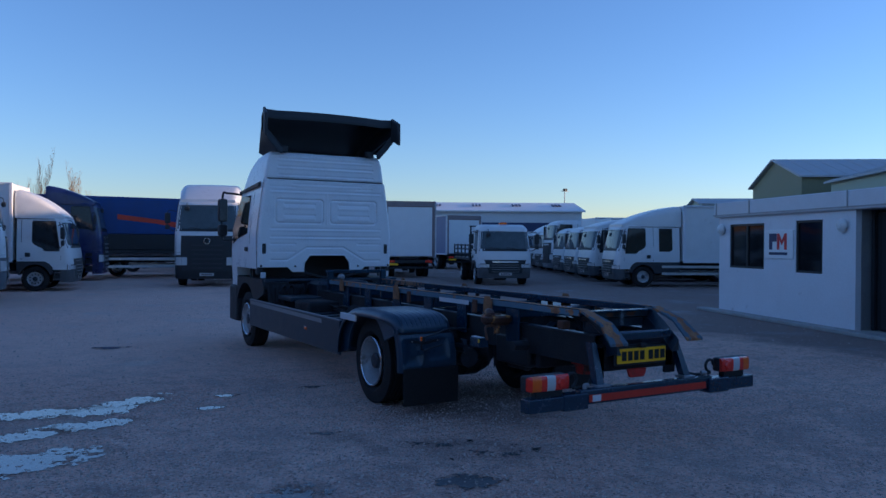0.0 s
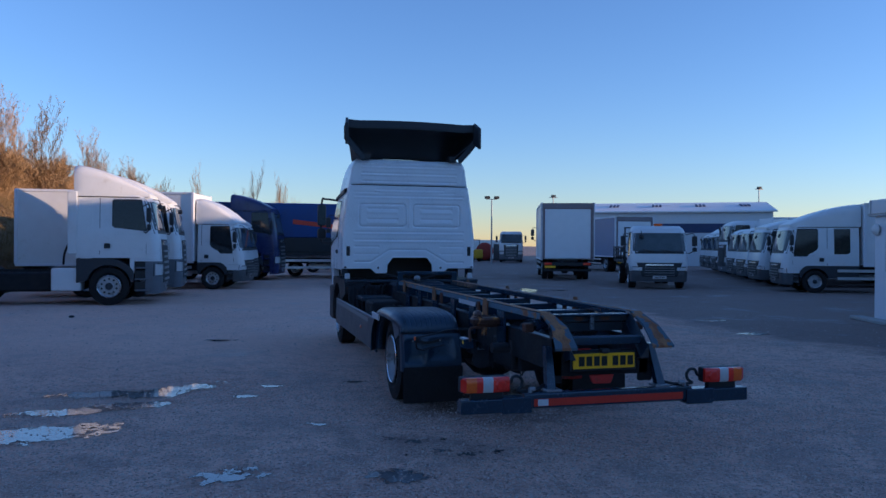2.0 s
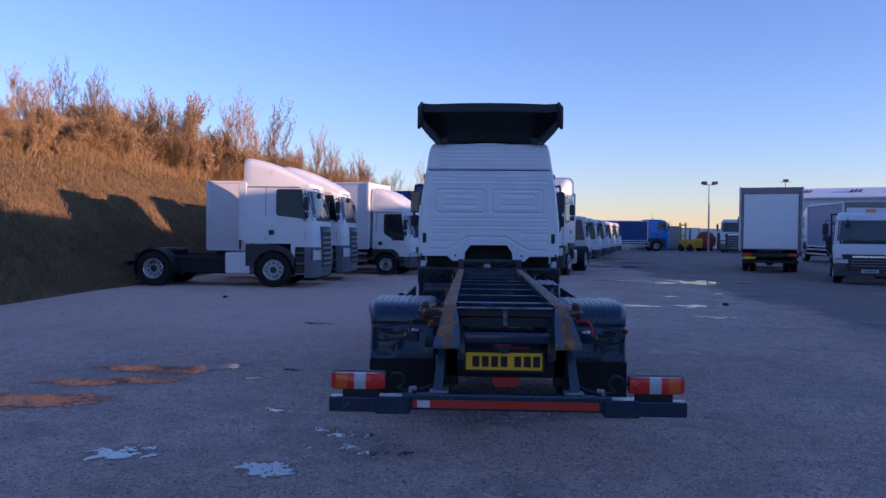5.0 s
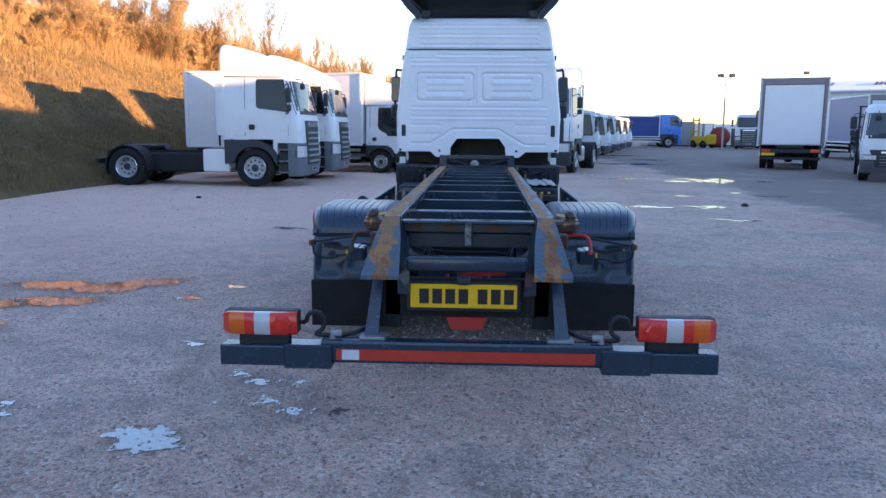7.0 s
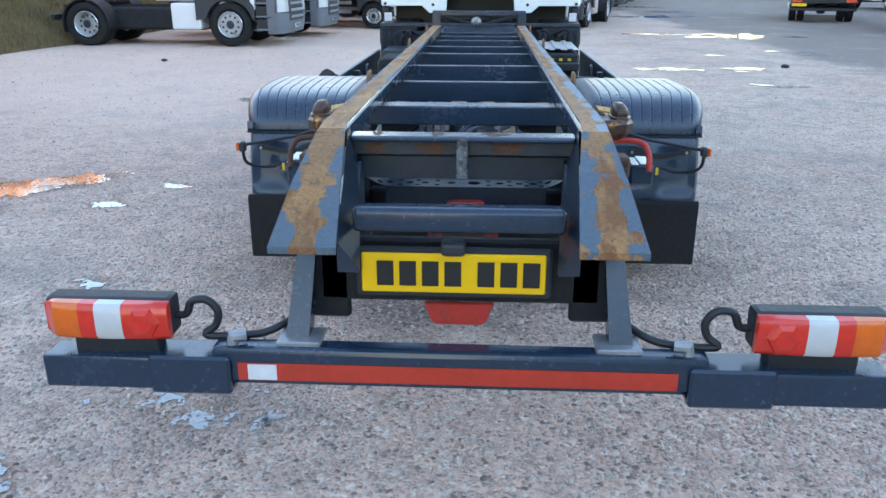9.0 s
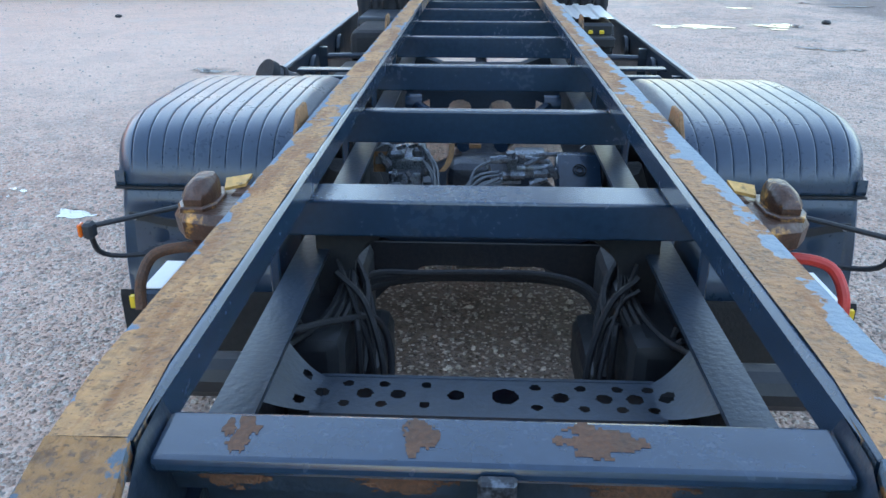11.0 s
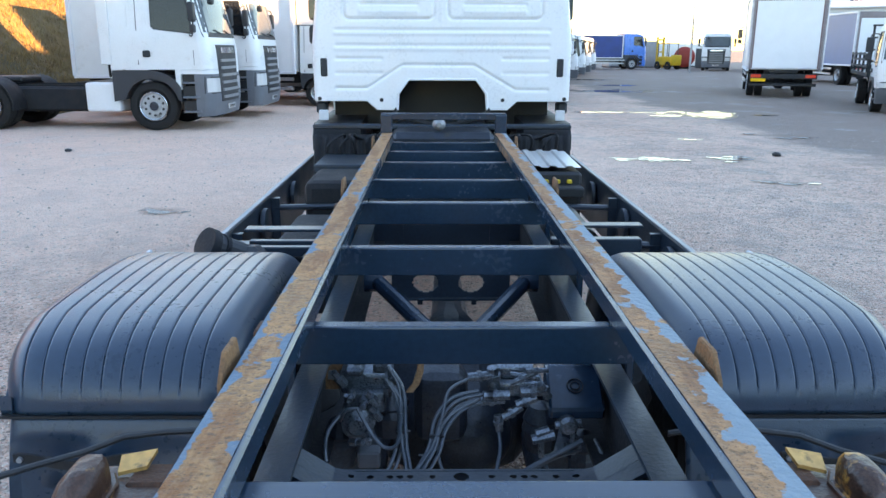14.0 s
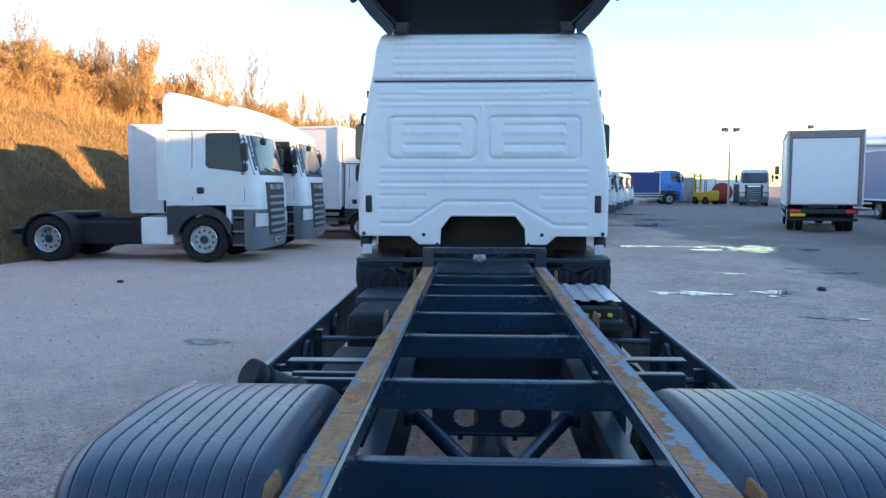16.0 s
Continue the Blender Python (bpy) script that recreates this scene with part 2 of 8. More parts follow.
def rail_material(name="worn_rail_top", base=(0.475, 0.225, 0.1), bias=0.785, paint=(0.12, 0.2, 0.26), centre=0.41):
    """Blue-grey paint worn to brown rust and dried mud; the paint lasts along the outer edge."""
    m = mat(name, base, 0.75, var=0.3, scale=5, dirt=(0.13, 0.06, 0.03), dirt_at=0.57, dirt_scale=26, bump=1.0, bscale=70)
    nt, b = m.node_tree, m.node_tree.nodes["Principled BSDF"]
    n, ln = nt.nodes.new, nt.links.new
    old = b.inputs["Base Color"].links[0].from_socket
    # broad streaks of darker orange rust along the rail
    tcs, mp, big, bm_, br = n("ShaderNodeTexCoord"), n("ShaderNodeMapping"), n("ShaderNodeTexNoise"), n("ShaderNodeMix"), n("ShaderNodeMapRange")
    mp.inputs["Scale"].default_value = (14, 3.2, 8)
    big.inputs["Scale"].default_value, big.inputs["Detail"].default_value, big.inputs["Roughness"].default_value = 1.0, 8, 0.68
    ln(tcs.outputs["Object"], mp.inputs["Vector"]), ln(mp.outputs[0], big.inputs["Vector"]), ln(big.outputs[0], br.inputs[0])
    br.inputs[1].default_value, br.inputs[2].default_value, br.inputs[4].default_value = 0.48, 0.6, 0.9
    bm_.data_type = "RGBA"
    ln(br.outputs[0], bm_.inputs[0]), ln(old, bm_.inputs[6])
    bm_.inputs[7].default_value = (base[0] * 0.62, base[1] * 0.48, base[2] * 0.42, 1)
    old = bm_.outputs[2]
    # small dark pits and crumbs in the dried mud, some as short cross scratches
    for size, stretch, keep, dark in ((120, (1.0, 1.5, 1.0), 0.66, (0.12, 0.07, 0.045)), (60, (1.0, 1.7, 1.0), 0.84, (0.16, 0.09, 0.06))):
        ms, vo, sc, r1, r2, mu, pit = n("ShaderNodeMapping"), n("ShaderNodeTexVoronoi"), n("ShaderNodeSeparateColor"), n("ShaderNodeMapRange"), n("ShaderNodeMapRange"), n("ShaderNodeMath"), n("ShaderNodeMix")
        ms.inputs["Scale"].default_value, vo.inputs["Scale"].default_value = stretch, size
        wob, shake = n("ShaderNodeTexNoise"), n("ShaderNodeVectorMath")
        wob.inputs["Scale"].default_value, wob.inputs["Detail"].default_value = size * 1.2, 3
        shake.operation, shake.inputs[1].default_value = "MULTIPLY_ADD", (0.02, 0.02, 0.02)
        ln(tcs.outputs["Object"], wob.inputs["Vector"]), ln(wob.outputs["Color"], shake.inputs[0]), ln(tcs.outputs["Object"], shake.inputs[2])
        ln(shake.outputs[0], ms.inputs["Vector"]), ln(ms.outputs[0], vo.inputs["Vector"]), ln(vo.outputs["Color"], sc.inputs[0])
        r1.inputs[1].default_value, r1.inputs[2].default_value = keep, keep + 0.05
        r2.inputs[1].default_value, r2.inputs[2].default_value, r2.inputs[4].default_value = 0.55, 0.2, 0.8
        ln(sc.outputs[0], r1.inputs[0]), ln(vo.outputs["Distance"], r2.inputs[0])
        mu.operation, pit.data_type = "MULTIPLY", "RGBA"
        ln(r1.outputs[0], mu.inputs[0]), ln(r2.outputs[0], mu.inputs[1]), ln(mu.outputs[0], pit.inputs[0]), ln(old, pit.inputs[6])
        pit.inputs[7].default_value = (*dark, 1)
        old = pit.outputs[2]
    tc, sep, ab = n("ShaderNodeTexCoord"), n("ShaderNodeSeparateXYZ"), n("ShaderNodeMath")
    ab.operation = "ABSOLUTE"
    mid, off = n("ShaderNodeMath"), n("ShaderNodeMath")
    mid.operation, off.operation, off.inputs[1].default_value = "ABSOLUTE", "SUBTRACT", centre
    ln(tc.outputs["Object"], sep.inputs[0]), ln(sep.outputs[0], mid.inputs[0]), ln(mid.outputs[0], off.inputs[0]), ln(off.outputs[0], ab.inputs[0])
    noi, noi2 = n("ShaderNodeTexNoise"), n("ShaderNodeTexNoise")
    noi.inputs["Scale"].default_value, noi.inputs["Detail"].default_value, noi.inputs["Roughness"].default_value = 11, 9, 0.62
    noi2.inputs["Scale"].default_value, noi2.inputs["Detail"].default_value = 1.1, 2
    ln(tc.outputs["Object"], noi.inputs["Vector"]), ln(tc.outputs["Object"], noi2.inputs["Vector"])
    edge = n("ShaderNodeMapRange")
    edge.inputs[1].default_value, edge.inputs[2].default_value = 0.018, 0.044
    edge.inputs[3].default_value, edge.inputs[4].default_value = -0.13, 0.07
    ln(ab.outputs[0], edge.inputs[0])
    s1, s2, step = n("ShaderNodeMath"), n("ShaderNodeMath"), n("ShaderNodeMapRange")
    ln(noi.outputs[0], s1.inputs[0]), ln(edge.outputs[0], s1.inputs[1])
    half = n("ShaderNodeMath")
    half.operation, half.inputs[1].default_value = "MULTIPLY", 0.5
    ln(noi2.outputs[0], half.inputs[0])
    ln(s1.outputs[0], s2.inputs[0]), ln(half.outputs[0], s2.inputs[1])
    step.inputs[1].default_value, step.inputs[2].default_value = bias, bias + 0.025
    ln(s2.outputs[0], step.inputs[0])
    mx = n("ShaderNodeMix")
    mx.data_type = "RGBA"
    ln(step.outputs[0], mx.inputs[0]), ln(old, mx.inputs[6])
    mx.inputs[7].default_value = (*paint, 1)
    ln(mx.outputs[2], b.inputs["Base Color"])
    return m


RAIL = rail_material()
RAILRUST = rail_material("rust_worn_rail_top", (0.43, 0.2, 0.095), 0.75, (0.21, 0.29, 0.33), 0.39)
RAILSIDE = rail_material("worn_rail_side", (0.42, 0.2, 0.09), 0.7)
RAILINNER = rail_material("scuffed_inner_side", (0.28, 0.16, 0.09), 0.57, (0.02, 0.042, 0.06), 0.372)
TAIL = rail_material("worn_tail_plate", (0.37, 0.165, 0.067), 0.755, (0.08, 0.125, 0.16))


def ground_material():
    """Rolled gravel and worn tarmac: brown-grey, stony, with damp and darker tarmac patches."""
    m = bpy.data.materials.new("gravel_yard")
    m.use_nodes = True
    nt, b = m.node_tree, m.node_tree.nodes["Principled BSDF"]
    n, ln = nt.nodes.new, nt.links.new
    tc = n("ShaderNodeTexCoord")

    def noise_at(scale, detail=6, rough=0.6):
        t = n("ShaderNodeTexNoise")
        t.inputs["Scale"].default_value, t.inputs["Detail"].default_value, t.inputs["Roughness"].default_value = scale, detail, rough
        ln(tc.outputs["Object"], t.inputs["Vector"])
        return t.outputs[0]

    def ramp(src, a, c, lo=0.0, hi=1.0):
        r = n("ShaderNodeMapRange")
        r.inputs[1].default_value, r.inputs[2].default_value, r.inputs[3].default_value, r.inputs[4].default_value = a, c, lo, hi
        ln(src, r.inputs[0])
        return r.outputs[0]

    def blend(fac, a, c):
        x = n("ShaderNodeMix")
        x.data_type = "RGBA"
        for s, v in ((0, fac), (6, a), (7, c)):
            if isinstance(v, tuple):
                x.inputs[s].default_value = (*v, 1)
            else:
                ln(v, x.inputs[s])
        return x.outputs[2]

    base = blend(ramp(noise_at(0.35, 8), 0.35, 0.65), (0.7, 0.413, 0.318), (0.86, 0.568, 0.45))
    vor = n("ShaderNodeTexVoronoi")
    vor.inputs["Scale"].default_value = 52
    ln(tc.outputs["Object"], vor.inputs["Vector"])
    stones = n("ShaderNodeSeparateColor")
    ln(vor.outputs["Color"], stones.inputs[0])
    base = blend(ramp(stones.outputs[0], 0.8, 0.94, 0.0, 0.85), base, (0.84, 0.69, 0.59))
    base = blend(ramp(stones.outputs[1], 0.82, 0.95, 0.0, 0.7), base, (0.09, 0.078, 0.07))
    base = blend(ramp(noise_at(30, 4), 0.52, 0.72, 0.0, 0.5), base, (0.22, 0.15, 0.125))
    base = blend(ramp(noise_at(4.5, 8, 0.75), 0.5, 0.6, 0.0, 0.45), base, (0.27, 0.18, 0.145))
    base = blend(ramp(noise_at(0.9, 8, 0.7), 0.52, 0.62, 0.0, 0.5), base, (0.36, 0.275, 0.245))
    damp = ramp(noise_at(0.55, 8, 0.68), 0.53, 0.63, 0.0, 0.6)
    base = blend(damp, base, (0.24, 0.15, 0.118))
    # shade under the parked lorry, put into the gravel colour with a frayed edge
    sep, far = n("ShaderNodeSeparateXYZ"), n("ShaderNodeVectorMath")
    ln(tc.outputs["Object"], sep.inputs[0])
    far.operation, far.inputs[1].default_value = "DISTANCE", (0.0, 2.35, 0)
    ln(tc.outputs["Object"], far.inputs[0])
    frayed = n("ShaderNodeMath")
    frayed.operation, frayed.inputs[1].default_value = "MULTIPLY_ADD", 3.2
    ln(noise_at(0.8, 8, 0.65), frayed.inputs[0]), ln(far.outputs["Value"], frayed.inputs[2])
    darkened = ramp(frayed.outputs[0], 2.95, 2.2, 0.0, 0.8)
    base = blend(darkened, base, (0.12, 0.085, 0.072))
    grit, pebble = n("ShaderNodeTexVoronoi"), n("ShaderNodeSeparateColor")
    grit.inputs["Scale"].default_value = 85
    ln(tc.outputs["Object"], grit.inputs["Vector"]), ln(grit.outputs["Color"], pebble.inputs[0])
    base = blend(ramp(pebble.outputs[2], 0.86, 0.92, 0.0, 0.6), base, (0.74, 0.58, 0.49))
    # drier, paler gravel towards the bank and a slightly darker stretch behind the lorry's near side
    dry_y, dry_x, dry, wide = n("ShaderNodeMath"), n("ShaderNodeMath"), n("ShaderNodeMath"), n("ShaderNodeMath")
    for node in (dry_y, dry_x):
        node.operation, node.inputs[1].default_value = "MULTIPLY_ADD", 5.0
        ln(noise_at(0.3, 6, 0.65), node.inputs[0])
    ln(sep.outputs[1], dry_y.inputs[2]), ln(sep.outputs[0], dry_x.inputs[2])
    dry.operation = wide.operation = "MULTIPLY"
    ln(ramp(dry_y.outputs[0], 6.5, 11.0), dry.inputs[0]), ln(ramp(dry_x.outputs[0], 6.5, 3.0, 0.0, 0.55), dry.inputs[1])
    base = blend(dry.outputs[0], base, (0.93, 0.64, 0.515))
    near = n("ShaderNodeVectorMath")
    near.operation, near.inputs[1].default_value = "DISTANCE", (-1.6, -1.5, 0)
    ln(tc.outputs["Object"], near.inputs[0])
    wide.inputs[1].default_value = 2.5
    ln(noise_at(0.6, 8, 0.65), wide.inputs[0])
    edge = n("ShaderNodeMath")
    ln(wide.outputs[0], edge.inputs[0]), ln(near.outputs["Value"], edge.inputs[1])
    base = blend(ramp(edge.outputs[0], 3.2, 2.0, 0.0, 0.2), base, (0.2, 0.125, 0.1))
    # smooth tarmac apron by the office
    add, mul = n("ShaderNodeMath"), n("ShaderNodeMath")
    mul.operation, mul.inputs[1].default_value = "MULTIPLY", 3.0
    ln(noise_at(0.5, 4), mul.inputs[0])
    ln(sep.outputs[0], add.inputs[0]), ln(mul.outputs[0], add.inputs[1])
    apron = ramp(add.outputs[0], 8.2, 9.0, 0.0, 0.8)
    base = blend(apron, base, (0.22, 0.175, 0.155))
    ln(base, b.inputs["Base Color"])
    ln(ramp(damp, 0.0, 0.6, 0.9, 0.42), b.inputs["Roughness"])
    bp = n("ShaderNodeBump")
    bp.inputs["Strength"].default_value, bp.inputs["Distance"].default_value = 1.0, 0.02
    hsum = n("ShaderNodeMath")
    ln(ramp(vor.outputs["Distance"], 0.0, 0.6, 1.0, 0.0), hsum.inputs[0]), ln(noise_at(14, 8, 0.7), hsum.inputs[1])
    ln(hsum.outputs[0], bp.inputs["Height"]), ln(bp.outputs[0], b.inputs["Normal"])
    return m


def bank_material():
    m = mat("bank_grass", (0.15, 0.088, 0.036), 0.95, var=0.4, scale=0.5, dirt=(0.055, 0.042, 0.018), dirt_at=0.5, dirt_scale=0.35, bump=0.8, bscale=6)
    return m


def puddle_material():
    """Thin ice and still water whose edge breaks up between stones."""
    m = mat("frozen_puddle", (0.2, 0.195, 0.19), 0.05, var=0.3, scale=2.2, dirt=(0.12, 0.095, 0.08), dirt_at=0.58, dirt_scale=5)
    nt, b = m.node_tree, m.node_tree.nodes["Principled BSDF"]
    n, ln = nt.nodes.new, nt.links.new
    b.inputs["IOR"].default_value = 1.75
    b.inputs["Specular IOR Level"].default_value = 1.0
    tc, vc, noi = n("ShaderNodeTexCoord"), n("ShaderNodeVertexColor"), n("ShaderNodeTexNoise")
    vc.layer_name = "depth"
    noi.inputs["Scale"].default_value, noi.inputs["Detail"].default_value, noi.inputs["Roughness"].default_value = 5, 10, 0.66
    ln(tc.outputs["Object"], noi.inputs["Vector"])
    more, add, mr = n("ShaderNodeMath"), n("ShaderNodeMath"), n("ShaderNodeMapRange")
    more.operation, more.inputs[1].default_value, more.inputs[2].default_value = "MULTIPLY_ADD", 1.7, -0.35
    ln(noi.outputs[0], more.inputs[0])
    ln(vc.outputs["Color"], add.inputs[0]), ln(more.outputs[0], add.inputs[1])
    mr.inputs[1].default_value, mr.inputs[2].default_value = 0.7, 0.74
    ln(add.outputs[0], mr.inputs[0])
    tr, mx = n("ShaderNodeBsdfTransparent"), n("ShaderNodeMixShader")
    # a damp rim: wet stones look darker
    damp, darkened, tone = n("ShaderNodeMath"), n("ShaderNodeMapRange"), n("ShaderNodeMix")
    damp.operation = "MULTIPLY"
    ln(vc.outputs["Color"], damp.inputs[0]), ln(noi.outputs[0], damp.inputs[1])
    darkened.inputs[1].default_value, darkened.inputs[2].default_value = 0.01, 0.13
    ln(damp.outputs[0], darkened.inputs[0])
    tone.data_type = "RGBA"
    tone.inputs[6].default_value, tone.inputs[7].default_value = (1, 1, 1, 1), (0.78, 0.75, 0.74, 1)
    ln(darkened.outputs[0], tone.inputs[0]), ln(tone.outputs[2], tr.inputs["Color"])
    ln(mr.outputs[0], mx.inputs[0]), ln(tr.outputs[0], mx.inputs[1]), ln(b.outputs[0], mx.inputs[2])
    ln(mx.outputs[0], nt.nodes["Material Output"].inputs["Surface"])
    return m


GROUND, BANK, WATER = ground_material(), bank_material(), puddle_material()


# ---- mesh helpers ----
def thing(name, label, category, m=None, group="", kind=""):
    ob = new(name)
    ob.empty_display_size = 0.2
    if m is not None:
        ob.matrix_world = m
    return tagged(ob, label, category, group, kind)


def finish(me, material, smooth):
    me.materials.append(material)
    if smooth:
        me.shade_smooth()
        me.set_sharp_from_angle(angle=radians(smooth if smooth is not True else 21))


def part(name, bm, material, parent, label="", smooth=True):
    bmesh.ops.recalc_face_normals(bm, faces=bm.faces)
    me = bpy.data.meshes.new(name)
    bm.to_mesh(me)
    bm.free()
    finish(me, material, smooth)
    ob = new(name, me)
    ob.parent = parent
    return tagged(ob, label)


def structure(name, bm, material, label, category, smooth=True):
    ob = part(name, bm, material, None, label, smooth)
    return tagged(ob, label, category, "", "structure")


def face(bm, pts):
    return bm.faces.new([bm.verts.new(p) for p in pts])


def box(bm, x0, x1, y0, y1, z0, z1, bev=0.0, seg=1):
    v = [bm.verts.new((x, y, z)) for x in (x0, x1) for y in (y0, y1) for z in (z0, z1)]
    fs = [bm.faces.new([v[i] for i in q]) for q in ((0, 1, 3, 2), (4, 6, 7, 5), (0, 4, 5, 1), (2, 3, 7, 6), (0, 2, 6, 4), (1, 5, 7, 3))]
    if bev:
        es = list({e for f in fs for e in f.edges})
        bmesh.ops.bevel(bm, geom=es, offset=bev, segments=seg, affect="EDGES", profile=0.5)
    return bm


def boxed(*a, **k):
    return box(bmesh.new(), *a, **k)


def prism(bm, pts, axis, a, b, bev=0.0):
    """Extrude a polygon of two coordinates along an axis from a to b."""
    def at(p, c):
        return {"x": (c, p[0], p[1]), "y": (p[0], c, p[1]), "z": (p[0], p[1], c)}[axis]
    va, vb = [bm.verts.new(at(p, a)) for p in pts], [bm.verts.new(at(p, b)) for p in pts]
    k = len(pts)
    fs = [bm.faces.new(va), bm.faces.new(list(reversed(vb)))]
    for i in range(k):
        fs.append(bm.faces.new((va[i], vb[i], vb[(i + 1) % k], va[(i + 1) % k])))
    if bev:
        bmesh.ops.bevel(bm, geom=list({e for f in fs for e in f.edges}), offset=bev, segments=1, affect="EDGES")
    return bm


def loft(bm, rings, caps=True, closed=True):
    vs = [[bm.verts.new(p) for p in r] for r in rings]
    k = len(rings[0])
    for a, b in zip(vs, vs[1:]):
        for i in range(k if closed else k - 1):
            j = (i + 1) % k
            bm.faces.new((a[i], a[j], b[j], b[i]))
    if caps:
        bm.faces.new(list(reversed(vs[0])))
        bm.faces.new(vs[-1])
    return bm


def tube(bm, pts, r, n=8, r1=None):
    """A round bar along a line of points."""
    pts = [Vector(p) for p in pts]
    rings, a, up = [], None, Vector((0.13, 0.21, 0.97))
    for i, p in enumerate(pts):
        d = (pts[min(i + 1, len(pts) - 1)] - pts[max(i - 1, 0)]).normalized()
        # carry the last cross direction along, so that the bar does not twist at bends
        a = d.cross(up) if a is None else a - d * a.dot(d)
        a = (a if a.length > 0.05 else d.cross(Vector((1, 0, 0)))).normalized()
        b = d.cross(a)
        rr = r if r1 is None else r + (r1 - r) * i / (len(pts) - 1)
        rings.append([p + (a * math.cos(2 * math.pi * k / n) + b * math.sin(2 * math.pi * k / n)) * rr for k in range(n)])
    return loft(bm, rings)


def curve_pts(ctrl, n=6):
    """A smooth line through control points."""
    c = [Vector(p) for p in ctrl]
    c = [c[0] * 2 - c[1], *c, c[-1] * 2 - c[-2]]
    out = []
    for i in range(1, len(c) - 2):
        for k in range(n):
            t = k / n
            p0, p1, p2, p3 = c[i - 1:i + 3]
            out.append(0.5 * (2 * p1 + (p2 - p0) * t + (2 * p0 - 5 * p1 + 4 * p2 - p3) * t * t + (3 * p1 - p0 - 3 * p2 + p3) * t ** 3))
    return out + [c[-2]]


def lathe(bm, prof, centre=(0, 0, 0), axis="x", n=32, closed=False):
    """Turn a profile of (along, radius) round an axis."""
    rings = []
    for k in range(n):
        a = 2 * math.pi * k / n
        ring = []
        for u, r in prof:
            c, s = r * math.cos(a), r * math.sin(a)
            p = {"x": (u, c, s), "y": (c, u, s), "z": (c, s, u)}[axis]
            ring.append(bm.verts.new((p[0] + centre[0], p[1] + centre[1], p[2] + centre[2])))
        rings.append(ring)
    m = len(prof)
    for k in range(n):
        a, b = rings[k], rings[(k + 1) % n]
        for i in range(m if closed else m - 1):
            j = (i + 1) % m
            bm.faces.new((a[i], a[j], b[j], b[i]))
    return bm


def grid(bm, us, vs, f, keep=None):
    """A sheet of quads from f(u, v)."""
    vv = [[bm.verts.new(f(u, v)) for u in us] for v in vs]
    for j in range(len(vs) - 1):
        for i in range(len(us) - 1):
            if keep is None or keep((us[i] + us[i + 1]) / 2, (vs[j] + vs[j + 1]) / 2):
                bm.faces.new((vv[j][i], vv[j][i + 1], vv[j + 1][i + 1], vv[j + 1][i]))
    bmesh.ops.delete(bm, geom=[v for v in bm.verts if not v.link_faces], context="VERTS")
    return bm


def span(a, b, n):
    return [a + (b - a) * i / n for i in range(n + 1)]


def lerp_table(tab, z):
    if z <= tab[0][0]:
        return tab[0][1]
    for (a, u), (b, v) in zip(tab, tab[1:]):
        if z <= b:
            return u + (v - u) * (z - a) / (b - a)
    return tab[-1][1]


# ---- wheels ----
def wheel(parent, x, y, r, width, side, dish, twin=False, name="wheel"):
    """A lorry wheel: the tyre with its tread and a steel disc; side is the way that its face looks."""
    bm = bmesh.new()
    prof = []
    h = width / 2
    offs = (0.0, -side * (width + 0.04)) if twin else (0.0,)
    for o in offs:
        prof = [(-h * 0.7, r * 0.62), (-h, r * 0.72), (-h, r * 0.86), (-h * 0.86, r * 0.965)]
        for k in range(-2, 3):
            c = k * h * 0.36
            prof += [(c - h * 0.13, r), (c + h * 0.13, r), (c + h * 0.15, r - 0.012), (c + h * 0.21, r - 0.012)]
        prof += [(h * 0.86, r * 0.965), (h, r * 0.86), (h, r * 0.72), (h * 0.7, r * 0.62)]
        lathe(bm, prof, (x + o - side * h, y, r), n=40, closed=True)
    w = part(name, bm, RUBBER, parent, "black ribbed lorry tyre")
    bm = bmesh.new()
    s = side
    rr = r * 0.56
    lathe(bm, [(0.0, rr), (-0.02 * s, rr * 0.97), (-0.05 * s, rr * 0.9), (-dish * s, rr * 0.8), (-dish * s, rr * 0.42), (-dish * 0.7 * s, rr * 0.38), (-dish * 0.45 * s, rr * 0.3), (-dish * 0.4 * s, 0.0)], (x, y, r), n=32)
    for k in range(10):
        a = 2 * math.pi * k / 10
        tube(bm, [(x - dish * s, y + rr * 0.56 * math.cos(a), r + rr * 0.56 * math.sin(a)), (x - dish * s + 0.03 * s, y + rr * 0.56 * math.cos(a), r + rr * 0.56 * math.sin(a))], 0.016, 6)
    part("rim", bm, STEELRIM, w, "silver steel wheel disc")
    bm = bmesh.new()
    lathe(bm, [(0.004 * s, rr * 0.99), (0.014 * s, rr * 1.03), (0.004 * s, rr * 1.07), (-0.012 * s, rr * 1.03)], (x, y, r), n=40, closed=True)
    part("rim_lip", bm, CHROME, w, "bright rolled rim lip")
    bm = bmesh.new()
    lathe(bm, [(-dish * 0.42 * s, rr * 0.34), (-dish * 0.3 * s, rr * 0.33), (-dish * 0.2 * s, rr * 0.27), (-dish * 0.18 * s, 0.0)], (x, y, r), n=20)
    part("hub", bm, GREASY, w, "dark wheel hub")
    for k in range(10):
        bm = bmesh.new()
        a = 2 * math.pi * (k + 0.5) / 10
        c = (y + rr * 0.69 * math.cos(a), r + rr * 0.69 * math.sin(a))
        tube(bm, [(x - dish * s - 0.004, *c), (x - dish * s + 0.004 * s, *c)], rr * 0.1, 10)
        part("rim_hole", bm, BLACK, w)
    return w


